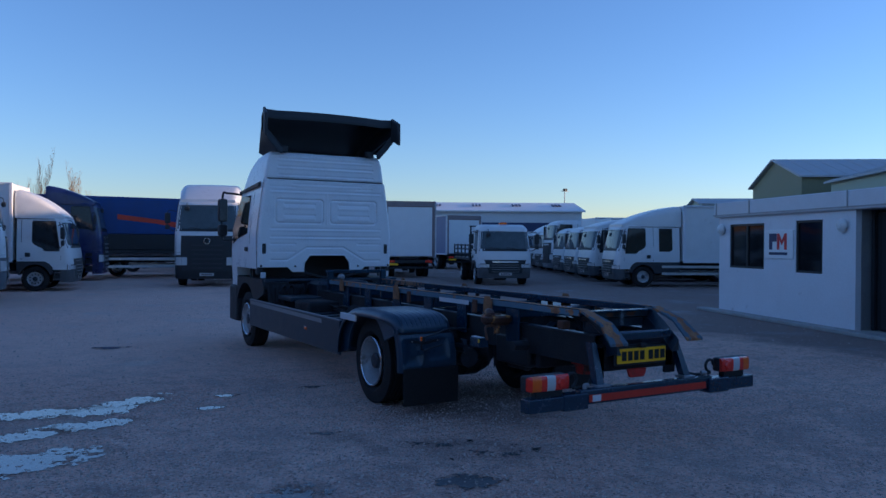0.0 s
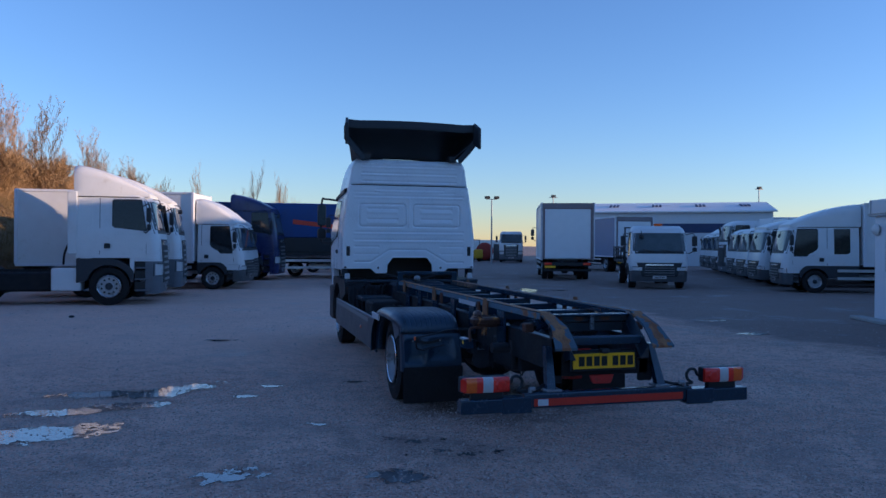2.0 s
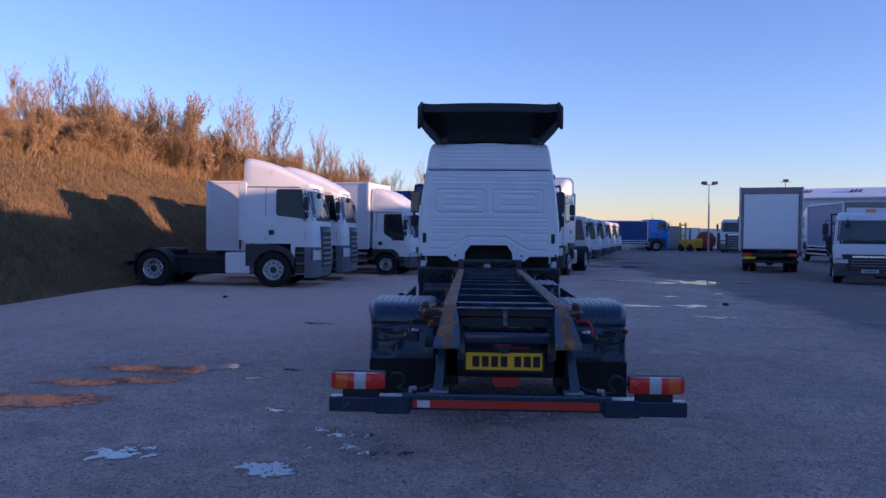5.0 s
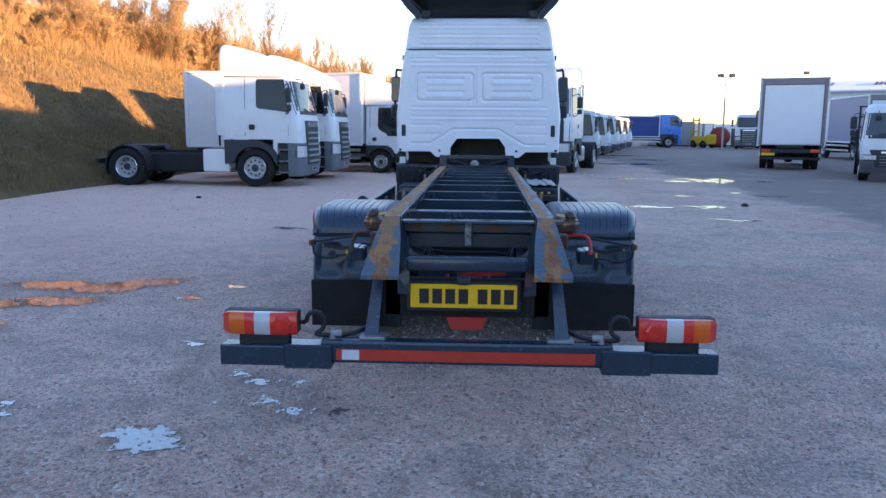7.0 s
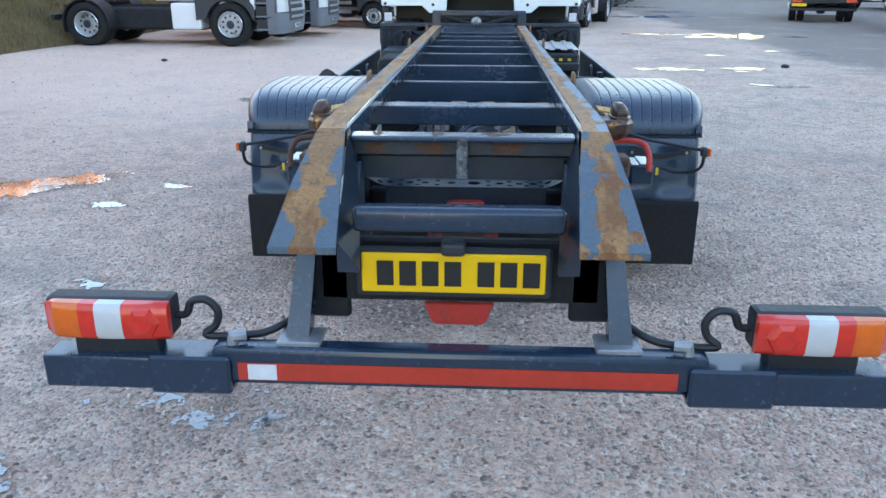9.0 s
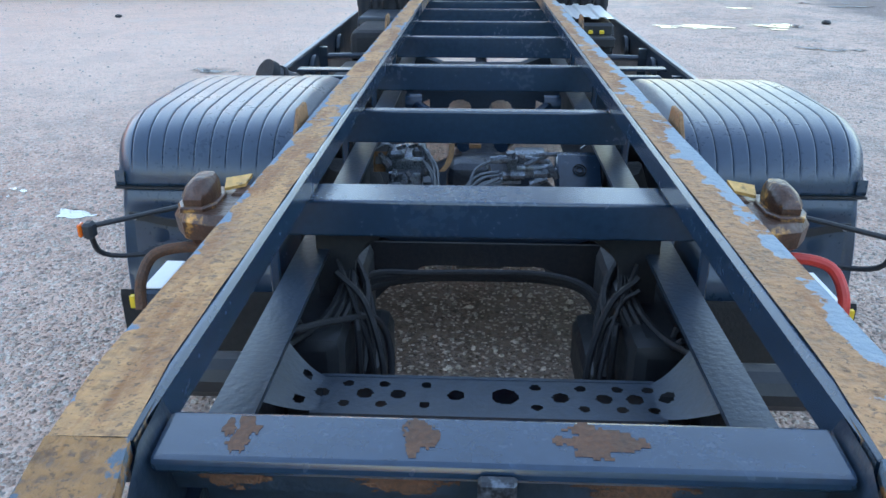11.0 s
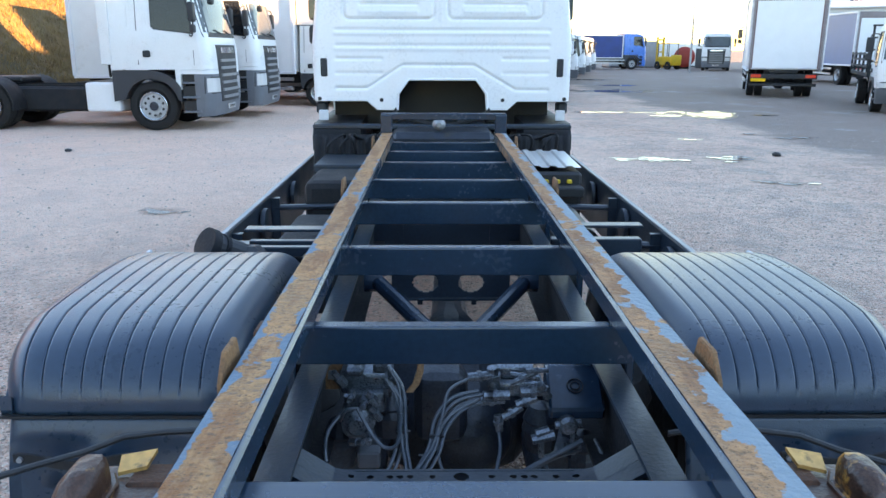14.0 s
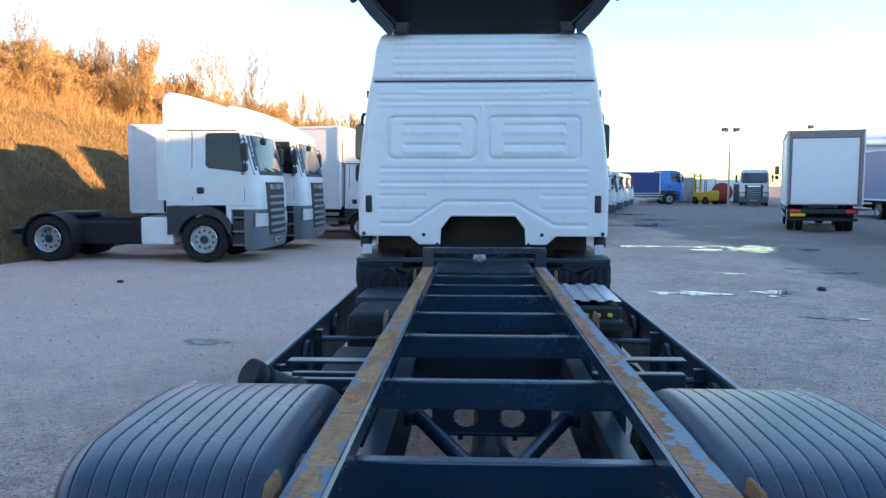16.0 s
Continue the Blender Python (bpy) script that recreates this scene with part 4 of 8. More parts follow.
def tuft_field(name, label, material, count, area, height, seed):
    """Blades of grass strewn over the bank, as one sheet of stuff."""
    rng = random.Random(seed)
    verts, faces = [], []
    for _ in range(count):
        y = rng.uniform(*area[0])
        x = foot_x(y) - rng.uniform(*area[1]) ** 1.0
        z = bank_z(x, y) - 0.02
        for _ in range(3):
            a, hh = rng.uniform(0, 6.28), height * rng.uniform(0.5, 1.3)
            wx, wy = 0.011 * math.cos(a), 0.011 * math.sin(a)
            lx, ly = rng.uniform(-0.5, 0.5) * hh, rng.uniform(-0.5, 0.5) * hh
            ox, oy = rng.uniform(-0.12, 0.12), rng.uniform(-0.12, 0.12)
            i = len(verts)
            verts += [(x + ox - wx, y + oy - wy, z), (x + ox + wx, y + oy + wy, z), (x + ox + lx, y + oy + ly, z + hh)]
            faces.append((i, i + 1, i + 2))
    me = bpy.data.meshes.new(name)
    me.from_pydata(verts, [], faces)
    finish(me, material, False)
    return tagged(new(name, me), label, "grass", "", "stuff")


tuft_field("grass", "dry winter grass tufts on the bank", GRASS, 60000, ((-2, 45), (0.1, 9)), 0.17, 5)


# ---- bare trees and scrub on the bank ----
def bare_tree(name, label, h, spread, seed, material, levels=4, trunk_r=0.07, multi=1, upright=0.5, buds=0.5):
    rng = random.Random(seed)
    t = thing(name, label, "tree")
    tv, tf, cv, cf = [], [], [], []

    def stick(vs, fs, a, b, ra, rb):
        d = (b - a).normalized()
        u = d.cross(Vector((0.3, 0.9, 0.2)))
        u = u.normalized() if u.length > 0.01 else Vector((1, 0, 0))
        w = d.cross(u)
        i = len(vs)
        for p, r in ((a, ra), (b, rb)):
            for k in range(3):
                an = 2.094 * k
                vs.append(tuple(p + (u * math.cos(an) + w * math.sin(an)) * r))
        for k in range(3):
            fs.append((i + k, i + (k + 1) % 3, i + 3 + (k + 1) % 3, i + 3 + k))

    def grow(p, d, ln, r, lev):
        steps = 3 if lev < 2 else 2
        for s in range(steps):
            q = p + d * (ln / steps)
            d2 = (d + Vector((rng.uniform(-1, 1), rng.uniform(-1, 1), rng.uniform(-0.3, 0.8) * upright)) * 0.18).normalized()
            r2 = r * (1 - 0.5 * (s + 1) / steps)
            stick(*((tv, tf) if lev < 1 and multi == 1 else (cv, cf)), p, q, max(r, 0.006), max(r2, 0.004))
            if lev < levels:
                for _ in range(2 if lev else 3):
                    side = Vector((rng.uniform(-1, 1), rng.uniform(-1, 1), rng.uniform(-0.1, 1.0) + upright)).normalized()
                    nd = (d * 0.5 + side * spread).normalized()
                    grow(q, nd, ln * rng.uniform(0.4, 0.62), max(r2 * 0.6, 0.005), lev + 1)
            elif rng.random() < buds:
                i = len(cv)
                e, o = 0.05, Vector((rng.uniform(-1, 1), rng.uniform(-1, 1), rng.uniform(-1, 1))) * 0.05
                c = q + o
                cv.extend([tuple(c), tuple(c + Vector((rng.uniform(-e, e), rng.uniform(-e, e), e))), tuple(c + Vector((rng.uniform(-e, e), e, rng.uniform(-e, e))))])
                cf.append((i, i + 1, i + 2))
            p, d, r = q, d2, r2

    for k in range(multi):
        lean = Vector((rng.uniform(-0.5, 0.5), rng.uniform(-0.5, 0.5), 1)) if multi > 1 else Vector((rng.uniform(-0.1, 0.1), rng.uniform(-0.1, 0.1), 1))
        grow(Vector((rng.uniform(-0.3, 0.3) * (multi > 1), rng.uniform(-0.3, 0.3) * (multi > 1), -0.15)), lean.normalized(), h * 0.62, trunk_r, 0)
    for nm, vs, fs, mt in (("trunk", tv, tf, BARK), ("crown", cv, cf, material)):
        if not vs:
            continue
        me = bpy.data.meshes.new(nm)
        me.from_pydata(vs, [], fs)
        finish(me, mt, False)
        ob = new(nm, me)
        ob.parent = t
    return t


rng = random.Random(11)
kinds = [bare_tree("bare_shrub", "leafless orange-brown hawthorn shrub on the bank", 2.3, 0.9, 21, TWIG, 4, 0.035, 4, 0.3),
         bare_tree("bare_shrub", "leafless bramble thicket on the bank", 1.7, 1.0, 22, TWIG, 4, 0.03, 5, 0.2),
         bare_tree("bare_tree", "slender leafless birch on the bank top", 4.6, 0.6, 23, TWIG2, 4, 0.06, 1, 0.7),
         bare_tree("bare_tree", "leafless sapling on the bank top", 3.6, 0.75, 24, TWIG, 4, 0.05, 2, 0.6)]
y0 = -4.0
first = [True] * 4
for i in range(330):
    y0 += rng.uniform(0.15, 0.5) if y0 < 45 else rng.uniform(0.5, 1.1)
    d = rng.uniform(6.3, 11.5)
    k = rng.choice((0, 0, 1, 1, 2, 3) if d > 7.5 and y0 > 14 else (0, 1, 1, 0, 0))
    x = foot_x(y0) - d
    s = rng.uniform(0.7, 1.15) * (1.25 if y0 > 45 else 0.48 if y0 < 28 else 0.75 if y0 < 34 else 1.0)
    m = Matrix.Translation((x, y0, bank_z(x, y0))) @ Matrix.Rotation(rng.uniform(0, 6.28), 4, "Z") @ Matrix.Scale(s, 4)
    if first[k]:
        kinds[k].matrix_world = m
        first[k] = False
        kinds[k]["group"] = "scrub on the bank"
    else:
        ob = copy_thing(kinds[k], m)
        ob.matrix_basis = m


def scrub_mass(count, seed):
    """A thicket of thin upright stems along the top of the bank, too many to count."""
    rng = random.Random(seed)
    verts, faces = [], []
    for _ in range(count):
        y = rng.uniform(-6, 50) if rng.random() < 0.7 else rng.uniform(50, 130)
        d = rng.triangular(5.6, 13.5, 9.0)
        x = foot_x(y) - d
        z = bank_z(x, y) - 0.05
        clump = 0.55 + 0.9 * max(0.0, 0.5 + noise.noise((x * 0.5, y * 0.5, 9)))
        h = rng.uniform(0.6, 1.55) * clump * min(1.0, 0.3 + (d - 5.6) / 4.0) * (1.5 if y > 45 else 0.6 if y < 30 else 1.0)
        p, lean = Vector((x, y, z)), Vector((rng.uniform(-0.35, 0.35), rng.uniform(-0.35, 0.35), 1))
        for k in range(6):
            q = p + lean * h * (0.4 if k else 1.0) if not k else p + lean * h * rng.uniform(0.3, 0.9)
            e = q if not k else q + Vector((rng.uniform(-0.5, 0.5), rng.uniform(-0.5, 0.5), rng.uniform(-0.05, 0.5))) * h * 0.7
            s0 = p if not k else q
            a, i = rng.uniform(0, 3.14), len(verts)
            w = Vector((math.cos(a), math.sin(a), 0)) * (0.009 if not k else 0.006)
            verts += [tuple(s0 - w), tuple(s0 + w), tuple(e)]
            faces.append((i, i + 1, i + 2))
    me = bpy.data.meshes.new("thicket")
    me.from_pydata(verts, [], faces)
    finish(me, TWIG, False)
    tagged(new("thicket", me), "dense leafless orange-brown thicket on the bank top", "undergrowth", "", "stuff")


scrub_mass(110000, 77)
poplar = bare_tree("far_tree", "tall pale leafless poplar far off", 10.0, 0.35, 31, TWIG2, 4, 0.2, 1, 1.6, 0.8)
spots = [(-14, 108), (-9, 112), (-2, 118), (3, 110), (6, 120), (36, 150), (39, 152)]
for i, (x, y) in enumerate(spots):
    m = Matrix.Translation((x, y, 0)) @ Matrix.Rotation(i * 1.3, 4, "Z") @ Matrix.Scale((0.9 + 0.12 * (i % 3)) * (0.4 if i > 4 else 1.0), 4)
    if i == 0:
        poplar.matrix_world = m
    else:
        copy_thing(poplar, m).matrix_basis = m

# ---- puddles ----
def puddle(x, y, rx, ry, turn, full, seed, z):
    bm = bmesh.new()
    lay = bm.loops.layers.float_color.new("depth")
    k = 28
    ca, sa = math.cos(radians(turn)), math.sin(radians(turn))
    rings = []
    for j in range(7):
        u = j / 6
        ring = []
        for i in range(k):
            a = 2 * math.pi * i / k
            w = 1 + 0.35 * noise.noise((math.cos(a) * 1.3 + seed, math.sin(a) * 1.3, seed * 0.7)) + 0.15 * noise.noise((math.cos(a) * 4, math.sin(a) * 4, seed))
            px, py = rx * u * w * math.cos(a), ry * u * w * math.sin(a)
            ring.append(bm.verts.new((px * ca - py * sa, px * sa + py * ca, 0)))
        rings.append(ring)
    depth = {v: 1 - j / 6 for j, r in enumerate(rings) for v in r}
    for a, b in zip(rings[1:], rings[2:]):
        for i in range(k):
            bm.faces.new((a[i], a[(i + 1) % k], b[(i + 1) % k], b[i]))
    bm.faces.new(rings[1])
    for v in rings[0]:
        bm.verts.remove(v)
    for f in bm.faces:
        for lp in f.loops:
            c = depth[lp.vert] * full
            lp[lay] = (c, c, c, 1)
    ob = part("puddle", bm, WATER, None, "", False)
    ob.location = (x, y, z)
    return tagged(ob, "shallow rainwater puddle on the gravel", "puddle", "puddles", "structure")


PUDDLES = [(-1.35, 0.93, 0.36, 0.3, 0, 0.17), (-1.02, 0.44, 0.45, 0.36, 20, 0.16), (-1.66, -0.07, 0.28, 0.22, 0, 0.62), (-2.72, 3.24, 0.17, 0.11, 0, 0.75), (-2.42, 3.79, 0.17, 0.1, 0, 0.65), (-3.75, 3.6, 0.75, 0.34, 12, 0.58), (-3.4, 3.9, 0.6, 0.22, 25, 0.55), (-4.35, 3.72, 0.6, 0.28, 0, 0.6),
           (-3.85, 2.98, 0.6, 0.26, 10, 0.52), (-4.5, 2.79, 0.6, 0.26, 8, 0.58), (-4.55, 1.9, 0.85, 0.45, 10, 0.64), (-2.9, 0.23, 0.4, 0.25, 30, 0.42), (-1.4, 3.85, 0.2, 0.08, 0, 0.5), (-2.07, 1.71, 0.2, 0.12, 0, 0.3),
           (6.85, 7.25, 0.36, 0.3, 10, 0.65), (7.65, 9.7, 0.5, 0.22, 0, 0.5), (6.35, 21.3, 0.5, 0.36, 0, 0.95), (7.5, 21.6, 1.2, 1.3, 10, 0.36), (3.56, 12.6, 0.5, 0.3, 0, 0.52),
           (4.85, 12.7, 0.5, 0.18, 0, 0.55), (4.7, 10.3, 0.35, 0.16, 0, 0.4), (4.3, 22.4, 0.45, 0.3, 0, 0.7), (5.0, 22.4, 0.6, 0.26, 0, 0.55), (5.8, 22.4, 0.4, 0.2, 0, 0.4), (7.37, 34.0, 1.6, 1.2, 0, 0.52), (9.2, 39.6, 1.4, 1.0, 0, 0.5), (9.0, 47.0, 2.0, 1.4, 0, 0.5), (5.03, 15.57, 0.28, 0.2, 0, 0.5), (-3.1, 8.44, 0.4, 0.25, 0, 0.4)]
rng = random.Random(31)
for cx, cy, rr, n in ((7.6, 21.7, 1.5, 18), (3.5, 12.6, 0.6, 7), (4.85, 12.75, 0.7, 5), (7.6, 34.0, 2.4, 12), (4.7, 10.3, 0.4, 3), (6.9, 16.2, 0.8, 4)):
    for _ in range(n):
        a, d, q = rng.uniform(0, 6.28), rr * math.sqrt(rng.random()), rng.uniform(0.06, 0.2) * (1 + rr * 0.25)
        PUDDLES.append((cx + d * math.cos(a), cy + d * math.sin(a) * 0.8, q * 1.5, q, rng.uniform(-20, 20), rng.uniform(0.4, 0.7)))
for i, p in enumerate(PUDDLES):
    puddle(*p, i * 3.1, 0.004 + 0.00015 * i)

# ---- loose stones ----
def stones(count, x0, x1, y0, y1, lo, hi, seed, label):
    rng = random.Random(seed)
    verts, faces = [], []
    for _ in range(count):
        x, y, r = rng.uniform(x0, x1), rng.uniform(y0, y1), lo + (hi - lo) * rng.random() ** 3
        i, a0, f = len(verts), rng.uniform(0, 6.28), rng.uniform(0.7, 1.3)
        for k in range(5):
            a = a0 + 1.2566 * k
            q = r * rng.uniform(0.75, 1.15)
            verts.append((x + q * f * math.cos(a), y + q / f * math.sin(a), -0.002))
        for k in range(3):
            a = a0 + 2.094 * k + 0.3
            q = r * rng.uniform(0.4, 0.7)
            verts.append((x + q * math.cos(a), y + q * math.sin(a), r * rng.uniform(0.5, 0.85)))
        faces += [(i, i + 1, i + 5), (i + 1, i + 2, i + 6, i + 5), (i + 2, i + 3, i + 6), (i + 3, i + 4, i + 7, i + 6), (i + 4, i, i + 5, i + 7), (i + 5, i + 6, i + 7)]
    me = bpy.data.meshes.new("gravel")
    me.from_pydata(verts, [], faces)
    finish(me, STONE, False)
    tagged(new("gravel", me), label, "gravel", "", "stuff")


stones(36000, -5.0, 4.6, -4.6, 4.2, 0.004, 0.017, 3, "loose pale gravel on the yard")
stones(9000, -12, 10, -5, 16, 0.006, 0.022, 4, "scattered gravel stones on the yard")
for x, y, r in ((-6.43, 13.52, 0.06), (5.76, 13.1, 0.08)):
    bm = bmesh.new()
    bmesh.ops.create_icosphere(bm, subdivisions=2, radius=r)
    for v in bm.verts:
        v.co += v.normal * r * 0.3 * noise.noise(v.co * 20 + Vector((x, y, 0)))
        v.co.z *= 0.55
    ob = part("stone", bm, BLACK, None, "", False)
    ob.location = (x, y, r * 0.4)
    tagged(ob, "lone dark stone lying on the yard", "stone")

# ---- office cabin ----
OD = Vector((-0.344, -0.939, 0)).normalized()
ob_off = thing("office_cabin", "grey flat-roofed portable office cabin with dark windows", "building", Matrix.Translation((11.41, 8.93, 0)) @ Matrix.Rotation(math.atan2(OD.y, OD.x), 4, "Z"))
# local x runs along the front wall, local y away from the yard
holes = [(0.5, 1.98, 1.15, 2.22), (3.16, 4.05, 1.12, 2.24)]
bm = bmesh.new()
xs, zs = [0, 0.5, 1.98, 3.16, 4.05, 5.03], [0.0, 1.12, 1.15, 2.22, 2.24, 2.4]
for y0, y1 in ((0.0, 0.12),):
    for i in range(5):
        for j in range(5):
            cx, cz = (xs[i] + xs[i + 1]) / 2, (zs[j] + zs[j + 1]) / 2
            if not any(a < cx < b and c < cz < d for a, b, c, d in holes):
                box(bm, xs[i], xs[i + 1], y0, y1, zs[j], zs[j + 1])
bmesh.ops.remove_doubles(bm, verts=bm.verts, dist=0.0005)
part("front_wall", bm, CLAD, ob_off, "", False)
part("end_wall", boxed(0, 0.12, 0.125, 4.2, 0, 2.4), CLAD, ob_off)
part("back_wall", boxed(0, 9.0, 4.2, 4.32, 0, 2.4), CLAD, ob_off)
part("far_wall", boxed(8.9, 9.0, 0.125, 4.19, 0, 2.4), CLAD, ob_off)
part("front_wall", boxed(7.2, 8.895, 0, 0.12, 0, 2.4), CLAD, ob_off)
part("floor_slab", boxed(0.13, 8.89, 0.13, 4.19, 0.0, 0.08), CONCRETE, ob_off)
part("roof", boxed(-0.1, 9.1, -0.1, 4.4, 2.4, 2.78, 0.02), FASCIA, ob_off, "grey sheet roof fascia")
bm = boxed(-0.115, 9.11, -0.115, -0.102, 2.44, 2.47)
for x in (0.0, 1.5, 4.9, 7.0):
    box(bm, x, x + 0.03, -0.114, -0.101, 2.47, 2.78)
part("fascia_joint", bm, GREYSTEEL, ob_off)
for a, b, c, d in holes:
    w = box(box(box(boxed(a, b, 0.02, 0.1, c, c + 0.05), a, b, 0.02, 0.1, d - 0.05, d), a, a + 0.05, 0.02, 0.1, c + 0.05, d - 0.05), b - 0.05, b, 0.02, 0.1, c + 0.05, d - 0.05)
    if b - a > 1.2:
        box(w, (a + b) / 2 - 0.03, (a + b) / 2 + 0.03, 0.02, 0.1, c + 0.05, d - 0.05)
    w = part("window", w, BLACK, ob_off, "black window frame")
    part("pane", boxed(a + 0.05, b - 0.05, 0.05, 0.06, c + 0.05, d - 0.05), GLASSD, w)
dr = part("entrance_frame", box(box(boxed(5.08, 5.16, 0.3, 0.4, 0.08, 2.4), 7.1, 7.18, 0.3, 0.4, 0.08, 2.4), 6.1, 6.16, 0.3, 0.4, 0.08, 2.4), BLACK, ob_off, "dark glazed entrance")
part("pane", boxed(5.16, 7.1, 0.34, 0.35, 0.1, 2.35), GLASSD, dr)
part("return_wall", boxed(4.95, 5.04, 0.125, 0.5, 0, 2.4), GREYSTEEL, ob_off)
for x in (0.18, 4.7):
    bm = bmesh.new()
    lathe(bm, [(-0.02, 0.0), (-0.02, 0.1), (-0.05, 0.14), (-0.09, 0.12), (-0.14, 0.06), (-0.15, 0.0)], (x, 0.0, 2.1), "y", 20)
    part("wall_lamp", bm, LAMPG, ob_off, "round opal bulkhead lamp")
sg = thing("company_sign", "white square sign with navy and red shapes on the cabin wall", "sign", ob_off.matrix_world @ Matrix.Translation((2.03, 0, 1.41)))
part("board", boxed(0, 1.08, -0.03, -0.004, 0, 0.64, 0.004), SIGNW, sg)
bm = box(boxed(0.2, 0.32, -0.036, -0.031, 0.2, 0.56), 0.32, 0.48, -0.036, -0.031, 0.38, 0.56)
part("navy_shape", bm, LOGOB, sg, "navy block shape")
bm = bmesh.new()
prism(bm, [(0.5, 0.2), (0.5, 0.56), (0.58, 0.56), (0.68, 0.4), (0.78, 0.56), (0.86, 0.56), (0.86, 0.2), (0.77, 0.2), (0.77, 0.42), (0.68, 0.3), (0.59, 0.42), (0.59, 0.2)], "y", -0.036, -0.031)
part("red_shape", bm, LOGOR, sg, "red zigzag shape")
part("text_bar", boxed(0.2, 0.88, -0.036, -0.031, 0.08, 0.14), LOGOB, sg)
slab = structure("pavement", boxed(-0.6, 9.4, -0.3, -0.005, 0.0, 0.08, 0.015), CONCRETE, "raised concrete strip along the office cabin", "pavement")
slab.matrix_world = ob_off.matrix_world.copy()

# ---- buildings beyond ----
def shed(name, label, at, turn, length, width, eave, ridge, wall, roof, rooflights=0, band=None):
    """A gabled shed: local x along its length, y across."""
    t = thing(name, label, "building", pose(at[0], at[1], 0, 0, 0, turn))
    h = width / 2
    bm = bmesh.new()
    prism(bm, [(-h, 0), (h, 0), (h, eave), (0, ridge), (-h, eave)], "x", 0, length)
    part("wall", bm, wall, t, "", False)
    bm = bmesh.new()
    k = max(4, int(length / 1.0))
    for s in (-1, 1):
        e = 0.35
        sl = (ridge - eave) / h
        loft(bm, [[(x, s * (h + e), eave - sl * e + 0.02), (x, 0, ridge + 0.02), (x, 0, ridge + 0.14), (x, s * (h + e), eave - sl * e + 0.14)] for x in span(-0.3, length + 0.3, 1)])
    r = part("roof", bm, roof, t, "", False)
    bm = bmesh.new()
    for i in range(k):
        for s in (-1, 1):
            x = -0.2 + (length + 0.4) * i / k
            p0, p1 = Vector((x, s * (h + 0.3), eave - (ridge - eave) / h * 0.3 + 0.15)), Vector((x, 0, ridge + 0.15))
            tube(bm, [p0, p1], 0.014, 4)
    if not rooflights:
        part("roof_rib", bm, roof, r, "", False)
    else:
        bm.free()
    for i in range(rooflights * 3):
        x = length * (i // 3 + 0.5) / rooflights + 0.32 * (i % 3 - 1)
        for s in (-1, 1):
            u0, u1 = 0.4, 0.62
            z0, z1 = eave + (ridge - eave) * u0 + 0.19, eave + (ridge - eave) * u1 + 0.19
            bm = bmesh.new()
            loft(bm, [[(x - 0.1, s * h * (1 - u0), z0 + o), (x + 0.1, s * h * (1 - u0), z0 + o), (x + 0.1, s * h * (1 - u1), z1 + o), (x - 0.1, s * h * (1 - u1), z1 + o)] for o in (0, 0.06)])
            part("rooflight", bm, SHEDB, r)
    if band:
        part("wall_band", boxed(-0.03, length + 0.03, -h - 0.03, h + 0.03, band[0], band[1]), SHEDB, t)
    return t


shed("warehouse", "long white steel warehouse with rooflights and a dark blue band", (28.2, 65.4), -31, 19, 14, 4.7, 5.75, SHEDW, ROOFW, 5, (2.9, 3.7))
shed("gabled_shed", "olive green gabled shed with a grey roof", (45.0, 32.6), -36, 32, 11.2, 6.4, 8.0, OLIVE, ROOFG)
shed("green_wing", "pale green steel workshop wing with a grey roof", (43.1, 22.6), 234, 26, 7.6, 5.7, 6.75, PALEGREEN, ROOFG)
shed("low_shed", "low pale green shed beside the gabled one", (52.0, 39.6), 144, 5.2, 5, 5.2, 5.7, PALEGREEN, ROOFG)
# unseen plain building behind the office, added to shade the yard and lower bank
shed("workshop", "unseen plain pale green workshop added to shade the yard", (26.5, 0.5), 234, 40, 7.6, 6.55, 6.9, PALEGREEN, ROOFG)
# unseen block added to keep low sun off the trailer and lorries
hall = structure("hall", boxed(50, 58, 9.5, 22, 0, 9.6), PALEGREEN, "unseen plain green block added to shade the trailer and lorries", "building", False)
# unseen low hill towards the sun, added to shade the far rows
bm = bmesh.new()
grid(bm, span(0, 1, 12), span(-14, 70, 28), lambda u, y: (150 + 60 * u, y, 21 * math.sin(u * math.pi) * min(1.0, (y + 16) / 6, (74 - y) / 10) - 0.1))
structure("hill", bm, BANK, "unseen low grassy hill added to shade the far rows", "hill", 60)


# ---- the chassis-cab lorry ----
truck = thing("chassis_cab_lorry", "white chassis cab lorry with a bare dark skeletal frame", "lorry")
